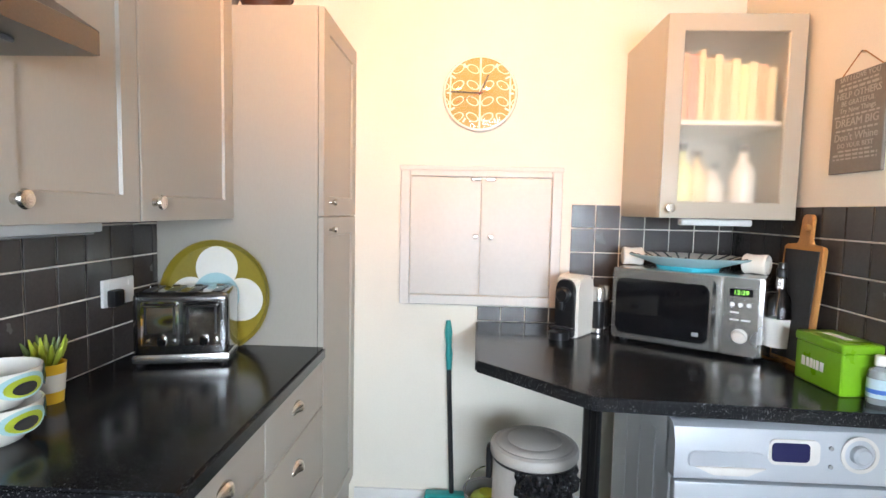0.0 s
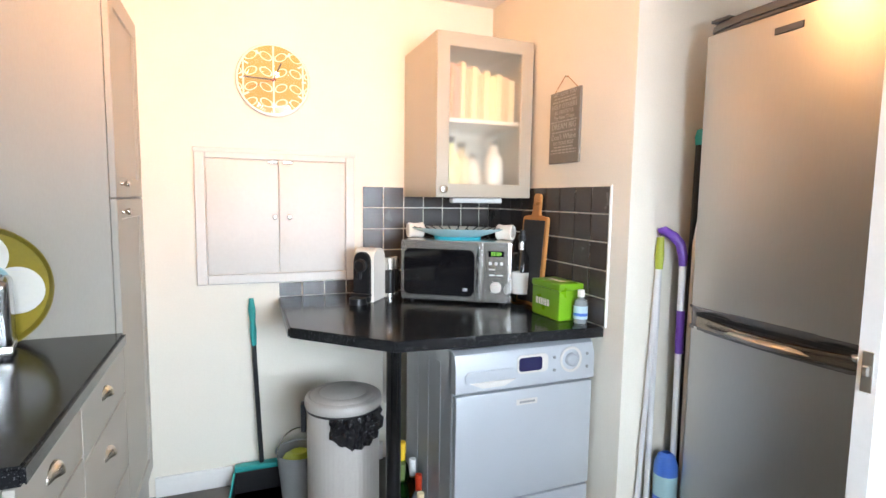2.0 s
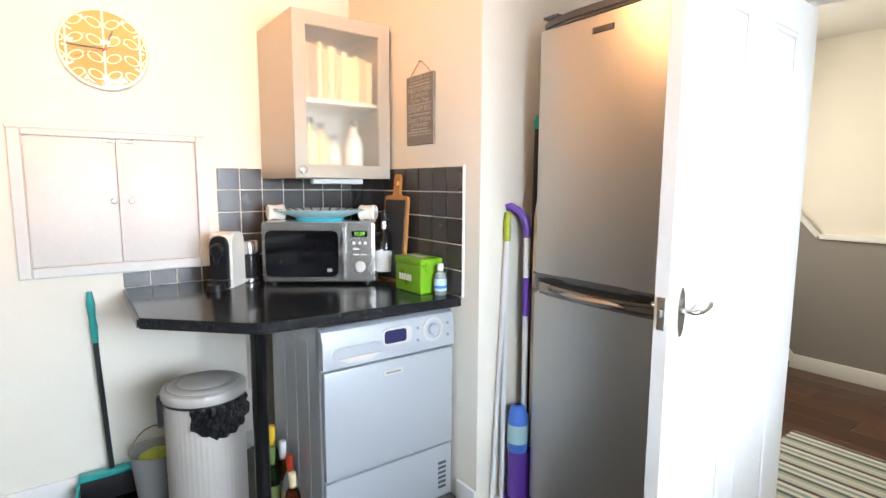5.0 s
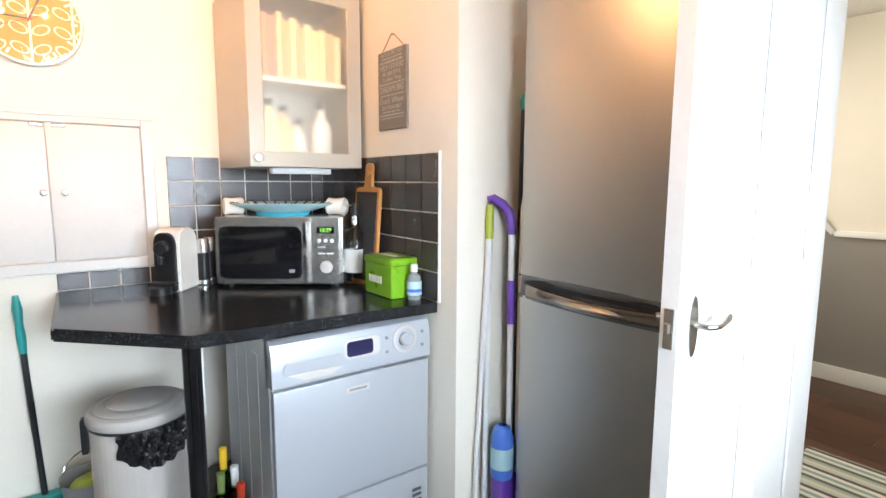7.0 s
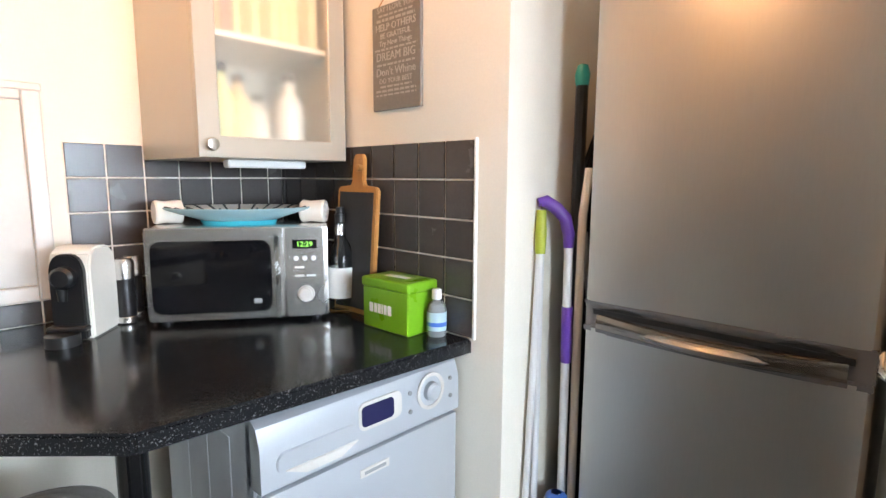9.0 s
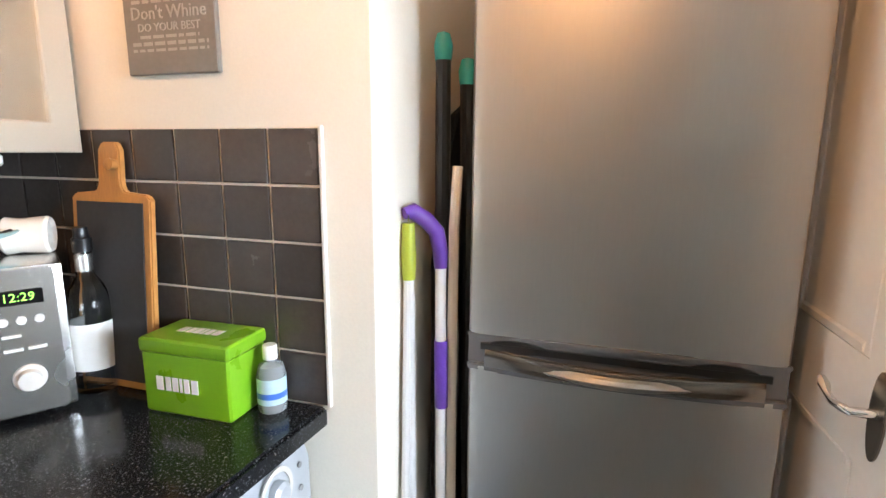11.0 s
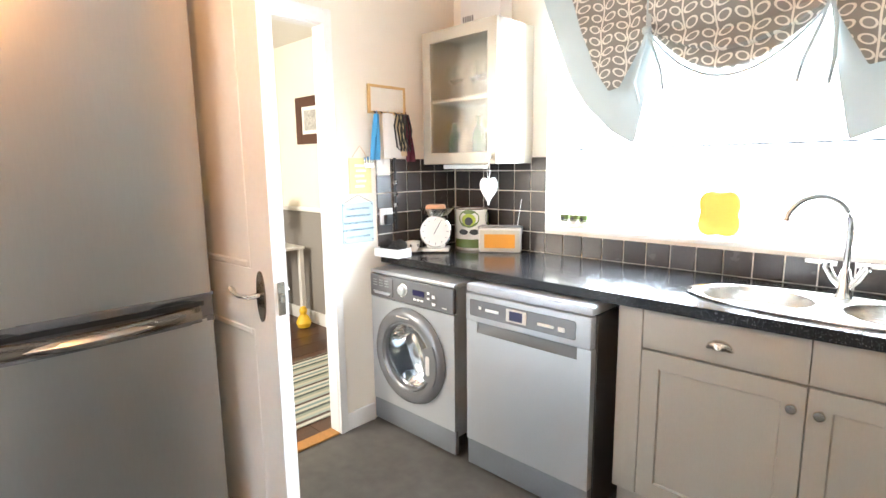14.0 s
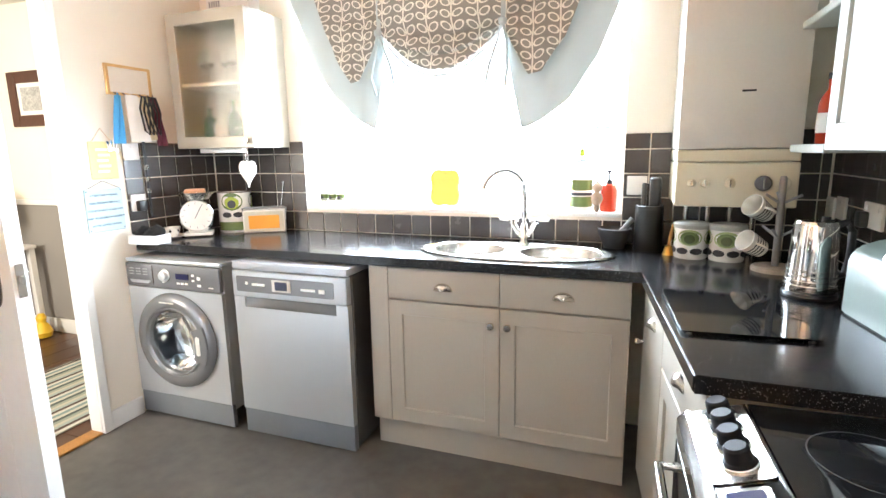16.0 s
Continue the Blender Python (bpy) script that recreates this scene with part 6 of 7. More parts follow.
# ---- sink and tap ----
sink = thing("sink", "round double-bowl stainless steel sink with drains", "sink", (1.37, 0.17, 0.912), in_world=True)
bm = bmesh.new()
lo_loops = [[(1.37 + x, 0.175 + y) for x, y in oval(0.425, 0.195, 48)]] + [[(cx + x, 0.17 + y) for x, y in oval(0.170, 0.152, 28)] for cx in (1.575, 1.165)]
edges = []
for lp in lo_loops:
    vs = [bm.verts.new((x, y, 0.9195)) for x, y in lp]
    edges += [bm.edges.new((vs[i], vs[(i + 1) % len(vs)])) for i in range(len(vs))]
bmesh.ops.triangle_fill(bm, edges=edges, use_beauty=True)
part("deck", bm, STEEL, sink)
ring = lathe([(1.0, 0.9130), (1.004, 0.917), (0.996, 0.9215), (0.975, 0.9225), (0.955, 0.9190)], 56)
bmesh.ops.transform(ring, matrix=Matrix.Translation((1.37, 0.175, 0)) @ Matrix.Diagonal((0.43, 0.20, 1, 1)), verts=ring.verts[:])
part("rim", ring, CHROME, sink)
for cx in (1.575, 1.165):
    b = lathe([(1.02, 0.921), (0.99, 0.918), (0.95, 0.90), (0.92, 0.80), (0.85, 0.776), (0.3, 0.770), (0.12, 0.768), (0, 0.768)], 40)
    bmesh.ops.transform(b, matrix=Matrix.Translation((cx, 0.17, 0)) @ Matrix.Diagonal((0.17, 0.152, 1, 1)), verts=b.verts[:])
    bowl = part("bowl", b, STEEL, sink)
    part("drain", lathe([(0.035, 0.771), (0.034, 0.774), (0.02, 0.773), (0, 0.770)], 20, pose(cx, 0.17, 0)), CHROME, bowl)
tap = thing("mixer_tap", "chrome swan-neck mixer tap with cross handles", "tap", (1.352, 0.01, 0.92), in_world=True)
tx, ty = 1.352, 0.012
part("body", lathe([(0.028, 0.920), (0.026, 0.93), (0.020, 0.94), (0.019, 1.0), (0.014, 1.02)], 20, pose(tx, ty, 0)), CHROME, tap)
u = Vector((0.86, 0.5, 0))
neck = [Vector((tx, ty, 1.0)), Vector((tx, ty, 1.16))] + arc(Vector((tx, ty, 1.165)) + u * 0.098, 0.098, 180, 8, 18, u, (0, 0, 1))
part("spout", tube(neck, 0.0105, 12), CHROME, tap)
for s in (-1, 1):
    arm = part("valve_arm", tube([(tx, ty, 0.95), (tx + s * 0.035, ty + 0.004, 0.985), (tx + s * 0.052, ty + 0.006, 1.025)], [0.014, 0.013, 0.015], 12), CHROME, tap)
    part("cross_handle", tube([(tx + s * 0.025, ty + 0.006, 1.034), (tx + s * 0.115, ty + 0.006, 1.036)], [0.0085, 0.0065], 10), CERAMIC, arm)
    part("handle_hub", lathe([(0.015, 0), (0.015, 0.016), (0, 0.02)], 14, pose(tx + s * 0.054, ty + 0.006, 1.024)), CHROME, arm)

# ---- tied-up fabric blind ----
def lerp_points(points, x):
    """Height of a bottom edge at x, eased between the given turning points."""
    for (xa, za), (xb, zb) in zip(points, points[1:]):
        if xa >= x >= xb:
            f = (xa - x) / (xa - xb)
            return za + (zb - za) * f
    return points[-1][1]


def cloth(x_from, x_to, bottom, y, top, cols, rows, ripple, swag, belly=0.0):
    bm = bmesh.new()
    grid = []
    for i in range(cols + 1):
        x = x_from + (x_to - x_from) * i / cols
        zb = bottom(x)
        col = []
        for k in range(rows + 1):
            f = k / rows
            z = top + (zb - top) * f
            near = max(0.0, (f - 0.55) / 0.45)
            knot = T1 if x > (T1 + T2) / 2 else T2
            away = math.hypot(x - knot, z - 1.92)
            pleat = math.sin(9 * math.atan2(z - 1.92, abs(x - knot) + 0.01)) * min(1.0, away / 0.12) * max(0.0, 1 - away / 0.55)
            yy = y + ripple * math.sin(x * 31 + 0.8 * math.sin(x * 9)) * (0.3 + 0.7 * f) + swag * pleat + belly * near * 0.05
            col.append((bm.verts.new((x, yy, z)), bm.verts.new((x, yy - 0.0025, z))))
        grid.append(col)
    for i in range(cols):
        for k in range(rows):
            for side in (0, 1):
                bm.faces.new((grid[i][k][side], grid[i + 1][k][side], grid[i + 1][k + 1][side], grid[i][k + 1][side]))
        for k in (0, rows):
            bm.faces.new((grid[i][k][0], grid[i + 1][k][0], grid[i + 1][k][1], grid[i][k][1]))
    for i in (0, cols):
        for k in range(rows):
            bm.faces.new((grid[i][k][0], grid[i][k + 1][0], grid[i][k + 1][1], grid[i][k][1]))
    return bm


T1, T2 = 2.10, 1.475


def swag_bottom(x):
    if x > T1:
        return lerp_points([(2.60, 2.30), (2.46, 2.12), (2.36, 1.84), (2.27, 1.700), (2.22, 1.71), (2.16, 1.83), (T1, 1.93)], x)
    if x < T2:
        return lerp_points([(T2, 1.91), (1.43, 1.82), (1.36, 1.69), (1.30, 1.70), (1.20, 1.84), (1.12, 2.02), (1.02, 2.30)], x)
    f = (x - (T1 + T2) / 2) / ((T1 - T2) / 2)
    return 1.715 + 0.205 * abs(f) ** 1.9


def lining_left(x):
    return lerp_points([(2.70, 2.32), (2.63, 2.10), (2.50, 1.80), (2.40, 1.64), (2.28, 1.53), (2.17, 1.465), (2.13, 1.66), (T1 - 0.005, 1.90)], x)


def lining_right(x):
    return lerp_points([(T2 + 0.005, 1.88), (1.44, 1.65), (1.40, 1.45), (1.30, 1.49), (1.18, 1.58), (1.06, 1.76), (0.96, 2.02), (0.92, 2.30)], x)


blind = thing("fabric_blind", "tied-up grey stem-print fabric blind with pale blue lining", "blind", (1.79, -0.1, 2.34), in_world=True)
for xa, xb in ((2.585, T1 - 0.002), (T2 + 0.002, 1.035)):
    part("side_cloth", cloth(xa, xb, swag_bottom, -0.085, 2.37, 70, 60, 0.006, 0.016, 0.5), CURTAIN, blind, smooth=60)


def swag_fold(z_top, z_bottom, y0, bulge, tuck):
    """One hanging fold between the two ties: it swells forward towards its lower edge and tucks under."""
    bm = bmesh.new()
    grid = []
    for i in range(61):
        f = i / 60
        x = T1 + (T2 - T1) * f
        s = max(0.0, 1 - (2 * f - 1) ** 2)
        za, zb = z_top(s), z_bottom(s)
        col = []
        for k in range(19):
            g = k / 18
            swell = math.sin(math.pi * min(1.0, g ** 1.6) * 0.62)
            y = y0 + bulge * (0.25 + 0.75 * s) * swell + 0.004 * math.sin(x * 46 + 7 * g) * g
            z = za + (zb - za) * g
            if k > 15:
                y, z = y - tuck * (k - 15) / 3, z + 0.004 * (k - 15) ** 1.5
            col.append(bm.verts.new((x, y, z)))
        grid.append(col)
    for i in range(60):
        for k in range(18):
            bm.faces.new((grid[i][k], grid[i + 1][k], grid[i + 1][k + 1], grid[i][k + 1]))
    bm.normal_update()
    bmesh.ops.solidify(bm, geom=bm.faces[:], thickness=0.002)
    return bm


part("swag_fold", swag_fold(lambda q: 2.37, lambda q: 1.925 - 0.062 * q, -0.075, 0.060, 0.050), CURTAIN, blind, smooth=70)
part("swag_fold", swag_fold(lambda q: 1.985 - 0.030 * q, lambda q: 1.922 - 0.132 * q, -0.094, 0.052, 0.040), CURTAIN, blind, smooth=70)
part("swag_fold", swag_fold(lambda q: 1.975 - 0.085 * q, lambda q: 1.918 - 0.203 * q, -0.108, 0.044, 0.020), CURTAIN, blind, smooth=70)
part("lining_fold", cloth(2.695, T1 - 0.004, lining_left, -0.120, 2.37, 60, 30, 0.008, 0.014), LINING, blind, "pale blue lining turned outwards", smooth=60)
part("lining_fold", cloth(T2 + 0.004, 0.925, lining_right, -0.120, 2.37, 60, 30, 0.008, 0.014), LINING, blind, "pale blue lining turned outwards", smooth=60)
hem = [(T1 + (T2 - T1) * i / 40, 1 - (i / 20 - 1) ** 2) for i in range(41)]
part("hem", tube([(x, -0.070 + 0.012 * q, 1.916 - 0.206 * q) for x, q in hem], 0.005, 8), LINING, blind, "pale blue bound edge")
for x0, pts in ((T1, [(2.115, 1.84), (2.145, 1.72), (2.12, 1.63)]), (T1, [(2.07, 1.85), (2.035, 1.76), (2.02, 1.68)]), (T2, [(1.455, 1.84), (1.452, 1.72), (1.462, 1.64)]), (T2, [(1.50, 1.84), (1.54, 1.73), (1.555, 1.655)])):
    part("tie_ribbon", tube([(x0, -0.045, 1.925)] + [(x, -0.047, z) for x, z in pts], [0.008, 0.007, 0.007, 0.006], 6), LINING, blind)
for x in (T1, T2):
    part("tie_strap", box(x - 0.011, x + 0.011, -0.066, -0.058, 1.92, 2.36, 0.002), LINING, blind)
    part("bow", lathe([(0, -0.02), (0.018, -0.012), (0.02, 0.01), (0, 0.022)], 10, pose(x, -0.048, 1.925)), LINING, blind)
part("headrail", box(0.915, 2.71, -0.135, -0.088, 2.372, 2.405, 0.004), WHITE, blind)

# ---- window sill things ----
SZ = WZ0
tray2 = thing("egg_cup_set", "small white tray with three patterned egg cups", "egg cups", pose(2.50, -0.20, SZ) @ Matrix.Diagonal((1.15, 1, 1.35, 1)))
part("tray", box(-0.075, 0.075, -0.028, 0.028, 0, 0.014, 0.006, 2), CERAMIC, tray2)
for i in (-1, 0, 1):
    c = part("cup", lathe([(0, 0.014), (0.016, 0.014), (0.021, 0.030), (0.021, 0.052), (0.018, 0.052), (0.017, 0.03), (0, 0.024)], 18, pose(0.047 * i, 0, 0)), CERAMIC, tray2)
    part("cup_band", lathe([(0.0208, 0.026), (0.0216, 0.049)], 18, pose(0.047 * i, 0, 0)), GREEN, c)
    part("cup_eye", prism(oval(0.008, 0.007, 12), 0, 0.0012, 0, pose(0.047 * i, 0.0224, 0.036, -90)), CHARCOAL, c)
yb = thing("silicone_mould", "yellow four-lobed silicone flower on the sill", "ornament", pose(1.825, -0.235, SZ))
out = []
for i in range(64):
    a = 2 * math.pi * i / 64
    r = 0.080 + 0.026 * abs(math.sin(2 * a)) ** 1.3
    out.append((r * math.cos(a) * 0.92, r * math.sin(a) * 1.08))
THINYELLOW = surf("thin_yellow_silicone", (0.80, 0.50, 0.09), 0.45, var=0.05)
let_through(THINYELLOW, 0.12)
part("body", prism(out, -0.02, 0.02, 0.006, pose(0, 0, 0.107, 90, 0, 0)), THINYELLOW, yb)
gb = thing("washing_up_bottle", "green and white patterned bottle on the sill", "bottle", pose(1.125, -0.26, SZ))
part("holder", lathe([(0, 0), (0.052, 0), (0.054, 0.006), (0.054, 0.165), (0.050, 0.168), (0.048, 0.01), (0, 0.01)], 28), CERAMIC, gb)
for z0, z1, m in ((0.02, 0.07, GREEN), (0.10, 0.15, GREEN), (0.075, 0.09, CHARCOAL)):
    part("band", lathe([(0.0544, z0), (0.0544, z1)], 28), m, gb)
part("bottle_neck", lathe([(0.04, 0.16), (0.042, 0.20), (0.03, 0.235), (0.012, 0.25), (0.012, 0.265)], 20), CLEAR, gb)
part("cap", lathe([(0.014, 0.262), (0.014, 0.285), (0.008, 0.30), (0, 0.30)], 14), LIME, gb)
sd = thing("soap_dispenser", "red pump soap dispenser on the window sill", "soap dispenser", pose(0.995, -0.245, SZ))
part("bottle", lathe([(0, 0), (0.036, 0), (0.039, 0.008), (0.039, 0.10), (0.030, 0.125), (0.014, 0.132)], 24), RED, sd)
part("pump", lathe([(0.015, 0.13), (0.015, 0.15), (0.006, 0.152), (0.006, 0.185), (0.012, 0.186), (0.012, 0.198), (0, 0.20)], 14), BLACK, sd)
part("nozzle", tube([(0, 0, 0.192), (0.02, 0.02, 0.192), (0.03, 0.03, 0.184)], 0.005, 8), BLACK, sd)
doll = bmesh.new()
for cx, cz, r, sx, sz in ((0, 0.118, 0.025, 1, 1), (0, 0.065, 0.030, 0.9, 1.15), (-0.034, 0.075, 0.011, 1, 2.2), (0.034, 0.075, 0.011, 1, 2.2), (-0.016, 0.018, 0.014, 1, 1.4), (0.016, 0.018, 0.014, 1, 1.4), (-0.02, 0.142, 0.009, 1, 1), (0.02, 0.142, 0.009, 1, 1)):
    bmesh.ops.create_uvsphere(doll, u_segments=14, v_segments=10, radius=r, matrix=pose(1.045, -0.185, SZ + cz) @ Matrix.Diagonal((sx, 0.85, sz, 1)))
solo("toy_figure", doll, surf("beige_plush", (0.45, 0.33, 0.24), 0.9, var=0.2, fine=300, bump=0.4), "small cream soft toy figure on the sill", "toy")

# ---- south worktop, east end ----
TOP = 0.912
radio = thing("radio", "grey portable radio with orange speaker cloth", "radio", pose(2.865, -0.055, TOP, 0, 0, 180 + 33))
part("case", box(-0.115, 0.115, -0.042, 0.042, 0, 0.130, 0.012, 3), PALEGREY, radio)
part("front_plate", prism(rounded(0.212, 0.112, 0.008), 0, 0.003, 0.001, pose(0, -0.041, 0.065, 90)), SILVERPAINT, radio)
part("speaker_cloth", prism(rounded(0.165, 0.075, 0.004), 0, 0.003, 0.001, pose(0, -0.0435, 0.062, 90)), ORANGE, radio, "orange speaker cloth")
part("carry_handle", tube([(-0.117, 0, 0.10), (-0.118, 0, 0.136), (-0.10, 0, 0.140), (0.10, 0, 0.140), (0.118, 0, 0.136), (0.117, 0, 0.10)], 0.006, 8), GREY, radio)
part("aerial", tube([(0.09, 0.035, 0.125), (0.115, 0.06, 0.30)], 0.0028, 6), CHROME, radio)
can = thing("storage_canister", "tall ceramic canister with green flower print", "canister", pose(3.06, -0.045, TOP) @ Matrix.Scale(1.13, 4))
part("body", lathe([(0, 0), (0.076, 0), (0.080, 0.006), (0.082, 0.20), (0.079, 0.202), (0.075, 0.01), (0, 0.01)], 36), CERAMIC, can)
part("bottom_band", lathe([(0.0806, 0.012), (0.0812, 0.055)], 36), GREEN, can)
part("rim", tube(arc((0, 0, 0.202), 0.080, 0, 360, 36, (1, 0, 0), (0, 1, 0)), 0.003, 6), DARKWOOD, can)


def flower_print(parent, r, z, k, angs):
    for g in angs:
        a = radians(g)
        wrap(parent, "print", r, a, z + 0.045 * k, 0.046 * k, 0.038 * k, GREEN, 0.0016)
        wrap(parent, "print", r, a, z + 0.040 * k, 0.030 * k, 0.026 * k, LIME, 0.0022)
        wrap(parent, "print", r, a, z + 0.034 * k, 0.017 * k, 0.018 * k, CHARCOAL, 0.0028)
        for s in (-1, 1):
            wrap(parent, "print", r, a + s * 0.024 * k / r, z - 0.012 * k, 0.021 * k, 0.012 * k, CHARCOAL, 0.0022)


flower_print(can, 0.0812, 0.105, 1.15, (120, 20, 220))
sc = thing("kitchen_scales", "cream retro kitchen scales with a round dial", "scales", pose(3.135, 0.165, TOP, 0, 0, 180 + 38) @ Matrix.Scale(1.12, 4))
part("base", box(-0.065, 0.065, -0.055, 0.055, 0.006, 0.022, 0.006, 2), CERAMIC, sc)
part("pedestal", prism([(-0.045, 0), (0.045, 0), (0.035, 0.11), (-0.035, 0.11)], -0.035, 0.035, 0.006, pose(0, 0, 0.02, 90)), CERAMIC, sc)
dl = part("dial", lathe([(0.074, 0), (0.076, 0.010), (0.072, 0.014), (0, 0.014)], 36, pose(0, -0.036, 0.105, 90)), CERAMIC, sc)
part("dial_rim", lathe([(0.071, 0.014), (0.073, 0.019), (0.078, 0.014)], 36, pose(0, -0.036, 0.105, 90)), CHROME, dl)
for i in range(12):
    part("mark", box(-0.001, 0.001, -0.0512, -0.0498, 0.054, 0.064, 0, m=Matrix.Translation((0, 0, 0.105)) @ pose(0, 0, 0, 0, 30 * i, 0)), CHARCOAL, dl)
part("needle", box(-0.0015, 0.0015, -0.0525, -0.0515, -0.015, 0.05, 0, m=Matrix.Translation((0, 0, 0.105)) @ pose(0, 0, 0, 0, 28, 0)), BLACK, dl)
part("neck", lathe([(0.016, 0.15), (0.016, 0.185)], 14, pose(0, 0, 0)), CHROME, sc)
part("pan", lathe([(0, 0.184), (0.055, 0.186), (0.085, 0.215), (0.088, 0.216), (0.056, 0.180), (0, 0.180)], 32), STEEL, sc, "steel weighing pan")
part("parcel", box(-0.05, 0.045, -0.03, 0.035, 0.192, 0.232, 0.014, 2), PEACH, sc)
cs = thing("cup_and_saucer", "white patterned teacup on a saucer", "cup", pose(3.215, 0.27, TOP))
part("saucer", lathe([(0, 0.002), (0.035, 0), (0.068, 0.014), (0.069, 0.016), (0.035, 0.006), (0, 0.006)], 30), CERAMIC, cs)
part("cup", lathe([(0, 0.008), (0.022, 0.008), (0.034, 0.03), (0.042, 0.06), (0.040, 0.06), (0.032, 0.03), (0.02, 0.014), (0, 0.014)], 28), CERAMIC, cs)
part("handle", tube(arc((-0.036, 0.012, 0.038), 0.016, 100, 280, 8, (0.9, -0.3, 0), (0, 0, 1)), 0.003, 6), CERAMIC, cs)
for i in range(6):
    wrap(cs, "print", 0.0385, i * 1.05, 0.042, 0.006, 0.008, CHARCOAL, 0.0012, 5)
bx_ = thing("white_box", "open white box holding black gloves", "box", pose(3.205, 0.425, TOP, 0, 0, 6))
part("tray", boxes((-0.085, 0.085, -0.05, 0.05, 0, 0.004), (-0.085, -0.081, -0.05, 0.05, 0.004, 0.045), (0.081, 0.085, -0.05, 0.05, 0.004, 0.045), (-0.081, 0.081, -0.05, -0.046, 0.004, 0.045), (-0.081, 0.081, 0.046, 0.05, 0.004, 0.045)), PLASTIC, bx_)
gl = bmesh.new()
for i in range(7):
    bmesh.ops.create_icosphere(gl, subdivisions=2, radius=0.040, matrix=pose(3.205 - 0.05 + 0.017 * i, 0.42 + 0.018 * math.sin(i * 2.1), TOP + 0.050 + 0.012 * math.cos(i * 1.7)) @ Matrix.Diagonal((1.1, 0.8, 0.75, 1)))
for v in gl.verts:
    v.co += 0.010 * noise.noise_vector(v.co * 40)
solo("gloves", gl, BLACKCLOTH, "crumpled black knitted gloves in the white box", "gloves")

# heart hanging from the cabinet knob
ht = thing("hanging_heart", "white hanging heart on a ribbon from the cabinet", "ornament", pose(2.770, 0.165, 1.325, 0, 0, 180))
out = []
for i in range(40):
    t = 2 * math.pi * i / 40
    out.append((0.0034 * 16 * math.sin(t) ** 3, 0.0047 * (13 * math.cos(t) - 5 * math.cos(2 * t) - 2 * math.cos(3 * t) - math.cos(4 * t)) - 0.062))
part("heart", prism(out, -0.006, 0.006, 0.003, pose(0, 0, 0, 90)), PLASTIC, ht)
part("ribbon", tube([(0, 0, -0.04), (-0.008, 0, 0.02), (0.0, 0.005, 0.085), (0.008, 0, 0.02), (0, 0, -0.04)], 0.0015, 5), PLASTIC, ht)

# glassware in the south glass cabinet
for i in range(5):
    g = thing("wine_glass", "clear wine glass in the glass cabinet", "glass", pose(2.85 + 0.075 * i, 0.0 + 0.03 * (i % 2), 1.733), "cabinet glasses")
    part("glass", lathe([(0, 0), (0.03, 0.0), (0.004, 0.008), (0.004, 0.08), (0.025, 0.10), (0.034, 0.14), (0.028, 0.18), (0.026, 0.18), (0.031, 0.14), (0.022, 0.105), (0, 0.09)], 18), CLEAR, g)
for x, m, k, lab in ((2.86, BLACK, 0.7, "dark bottle in the glass cabinet"), (2.95, GREENGLASS, 0.75, "green bottle in the glass cabinet"), (3.05, CERAMIC, 0.55, "pale jar in the glass cabinet"), (3.12, GREENGLASS, 0.65, "green bottle in the glass cabinet")):
    bottle("jar_bottle", pose(x, 0.02, 1.406) @ Matrix.Diagonal((1, 1, k, 1)), WINE, m, lab, None, None, "cabinet bottles")
fb = thing("fuse_box", "white plastic fuse box above the glass cabinet", "fuse box", pose(3.02, YS, 2.12, 0, 0, 180))
part("box", box(-0.14, 0.14, -0.10, 0, 0, 0.17, 0.006, 2), PLASTIC, fb)
for i in range(5):
    part("vent_slot", box(-0.12 + 0.016 * i, -0.11 + 0.016 * i, -0.102, -0.099, 0.03, 0.06, 0), GREY, fb)

# ---- wall by the doorway ----
rk = thing("key_rack", "pine framed hook rack with hanging straps", "hook rack", pose(XD, 0.362, 1.648, 0, 0, -90))
part("frame", boxes((-0.125, -0.112, -0.014, 0, 0, 0.145), (0.112, 0.125, -0.014, 0, 0, 0.145), (-0.112, 0.112, -0.014, 0, 0, 0.013), (-0.112, 0.112, -0.014, 0, 0.132, 0.145)), PINE, rk)
part("panel", boxes((-0.112, 0.112, -0.008, 0, 0.013, 0.132)), CERAMIC, rk)
for i in range(5):
    part("hook", tube([(-0.095 + 0.047 * i, -0.014, 0.012), (-0.095 + 0.047 * i, -0.03, 0.0), (-0.095 + 0.047 * i, -0.036, -0.012), (-0.095 + 0.047 * i, -0.042, 0.004)], 0.003, 6), BLACK, rk)


def hanging(name, x, w, z1, z0, m, label, category, lean=0.0, thick=0.012, y=-0.042):
    h = thing(name, label, category, pose(XD, 0.362, 1.648, 0, 0, -90) @ pose(x, y, z1), "things on the hook rack")
    bm = bmesh.new()
    n = 7
    cols = []
    for i in range(n + 1):
        f = i / n
        cols.append([bm.verts.new((-w * (0.3 + 0.2 * k) + f * w * (0.6 + 0.4 * k) + lean * k, thick * 0.5 * math.sin(f * 9 + k * 3), -(z1 - z0) * k)) for k in (0, 0.25, 0.5, 0.75, 1.0)])
    for i in range(n):
        for k in range(4):
            bm.faces.new((cols[i][k], cols[i + 1][k], cols[i + 1][k + 1], cols[i][k + 1]))
    bm.normal_update()
    bmesh.ops.solidify(bm, geom=bm.faces[:], thickness=0.004)
    part("cloth", bm, m, h)
    part("loop", tube([(-0.006, 0, -0.004), (0, 0.0, 0.016), (0.006, 0, -0.004)], 0.002, 5), m, h)
    return h


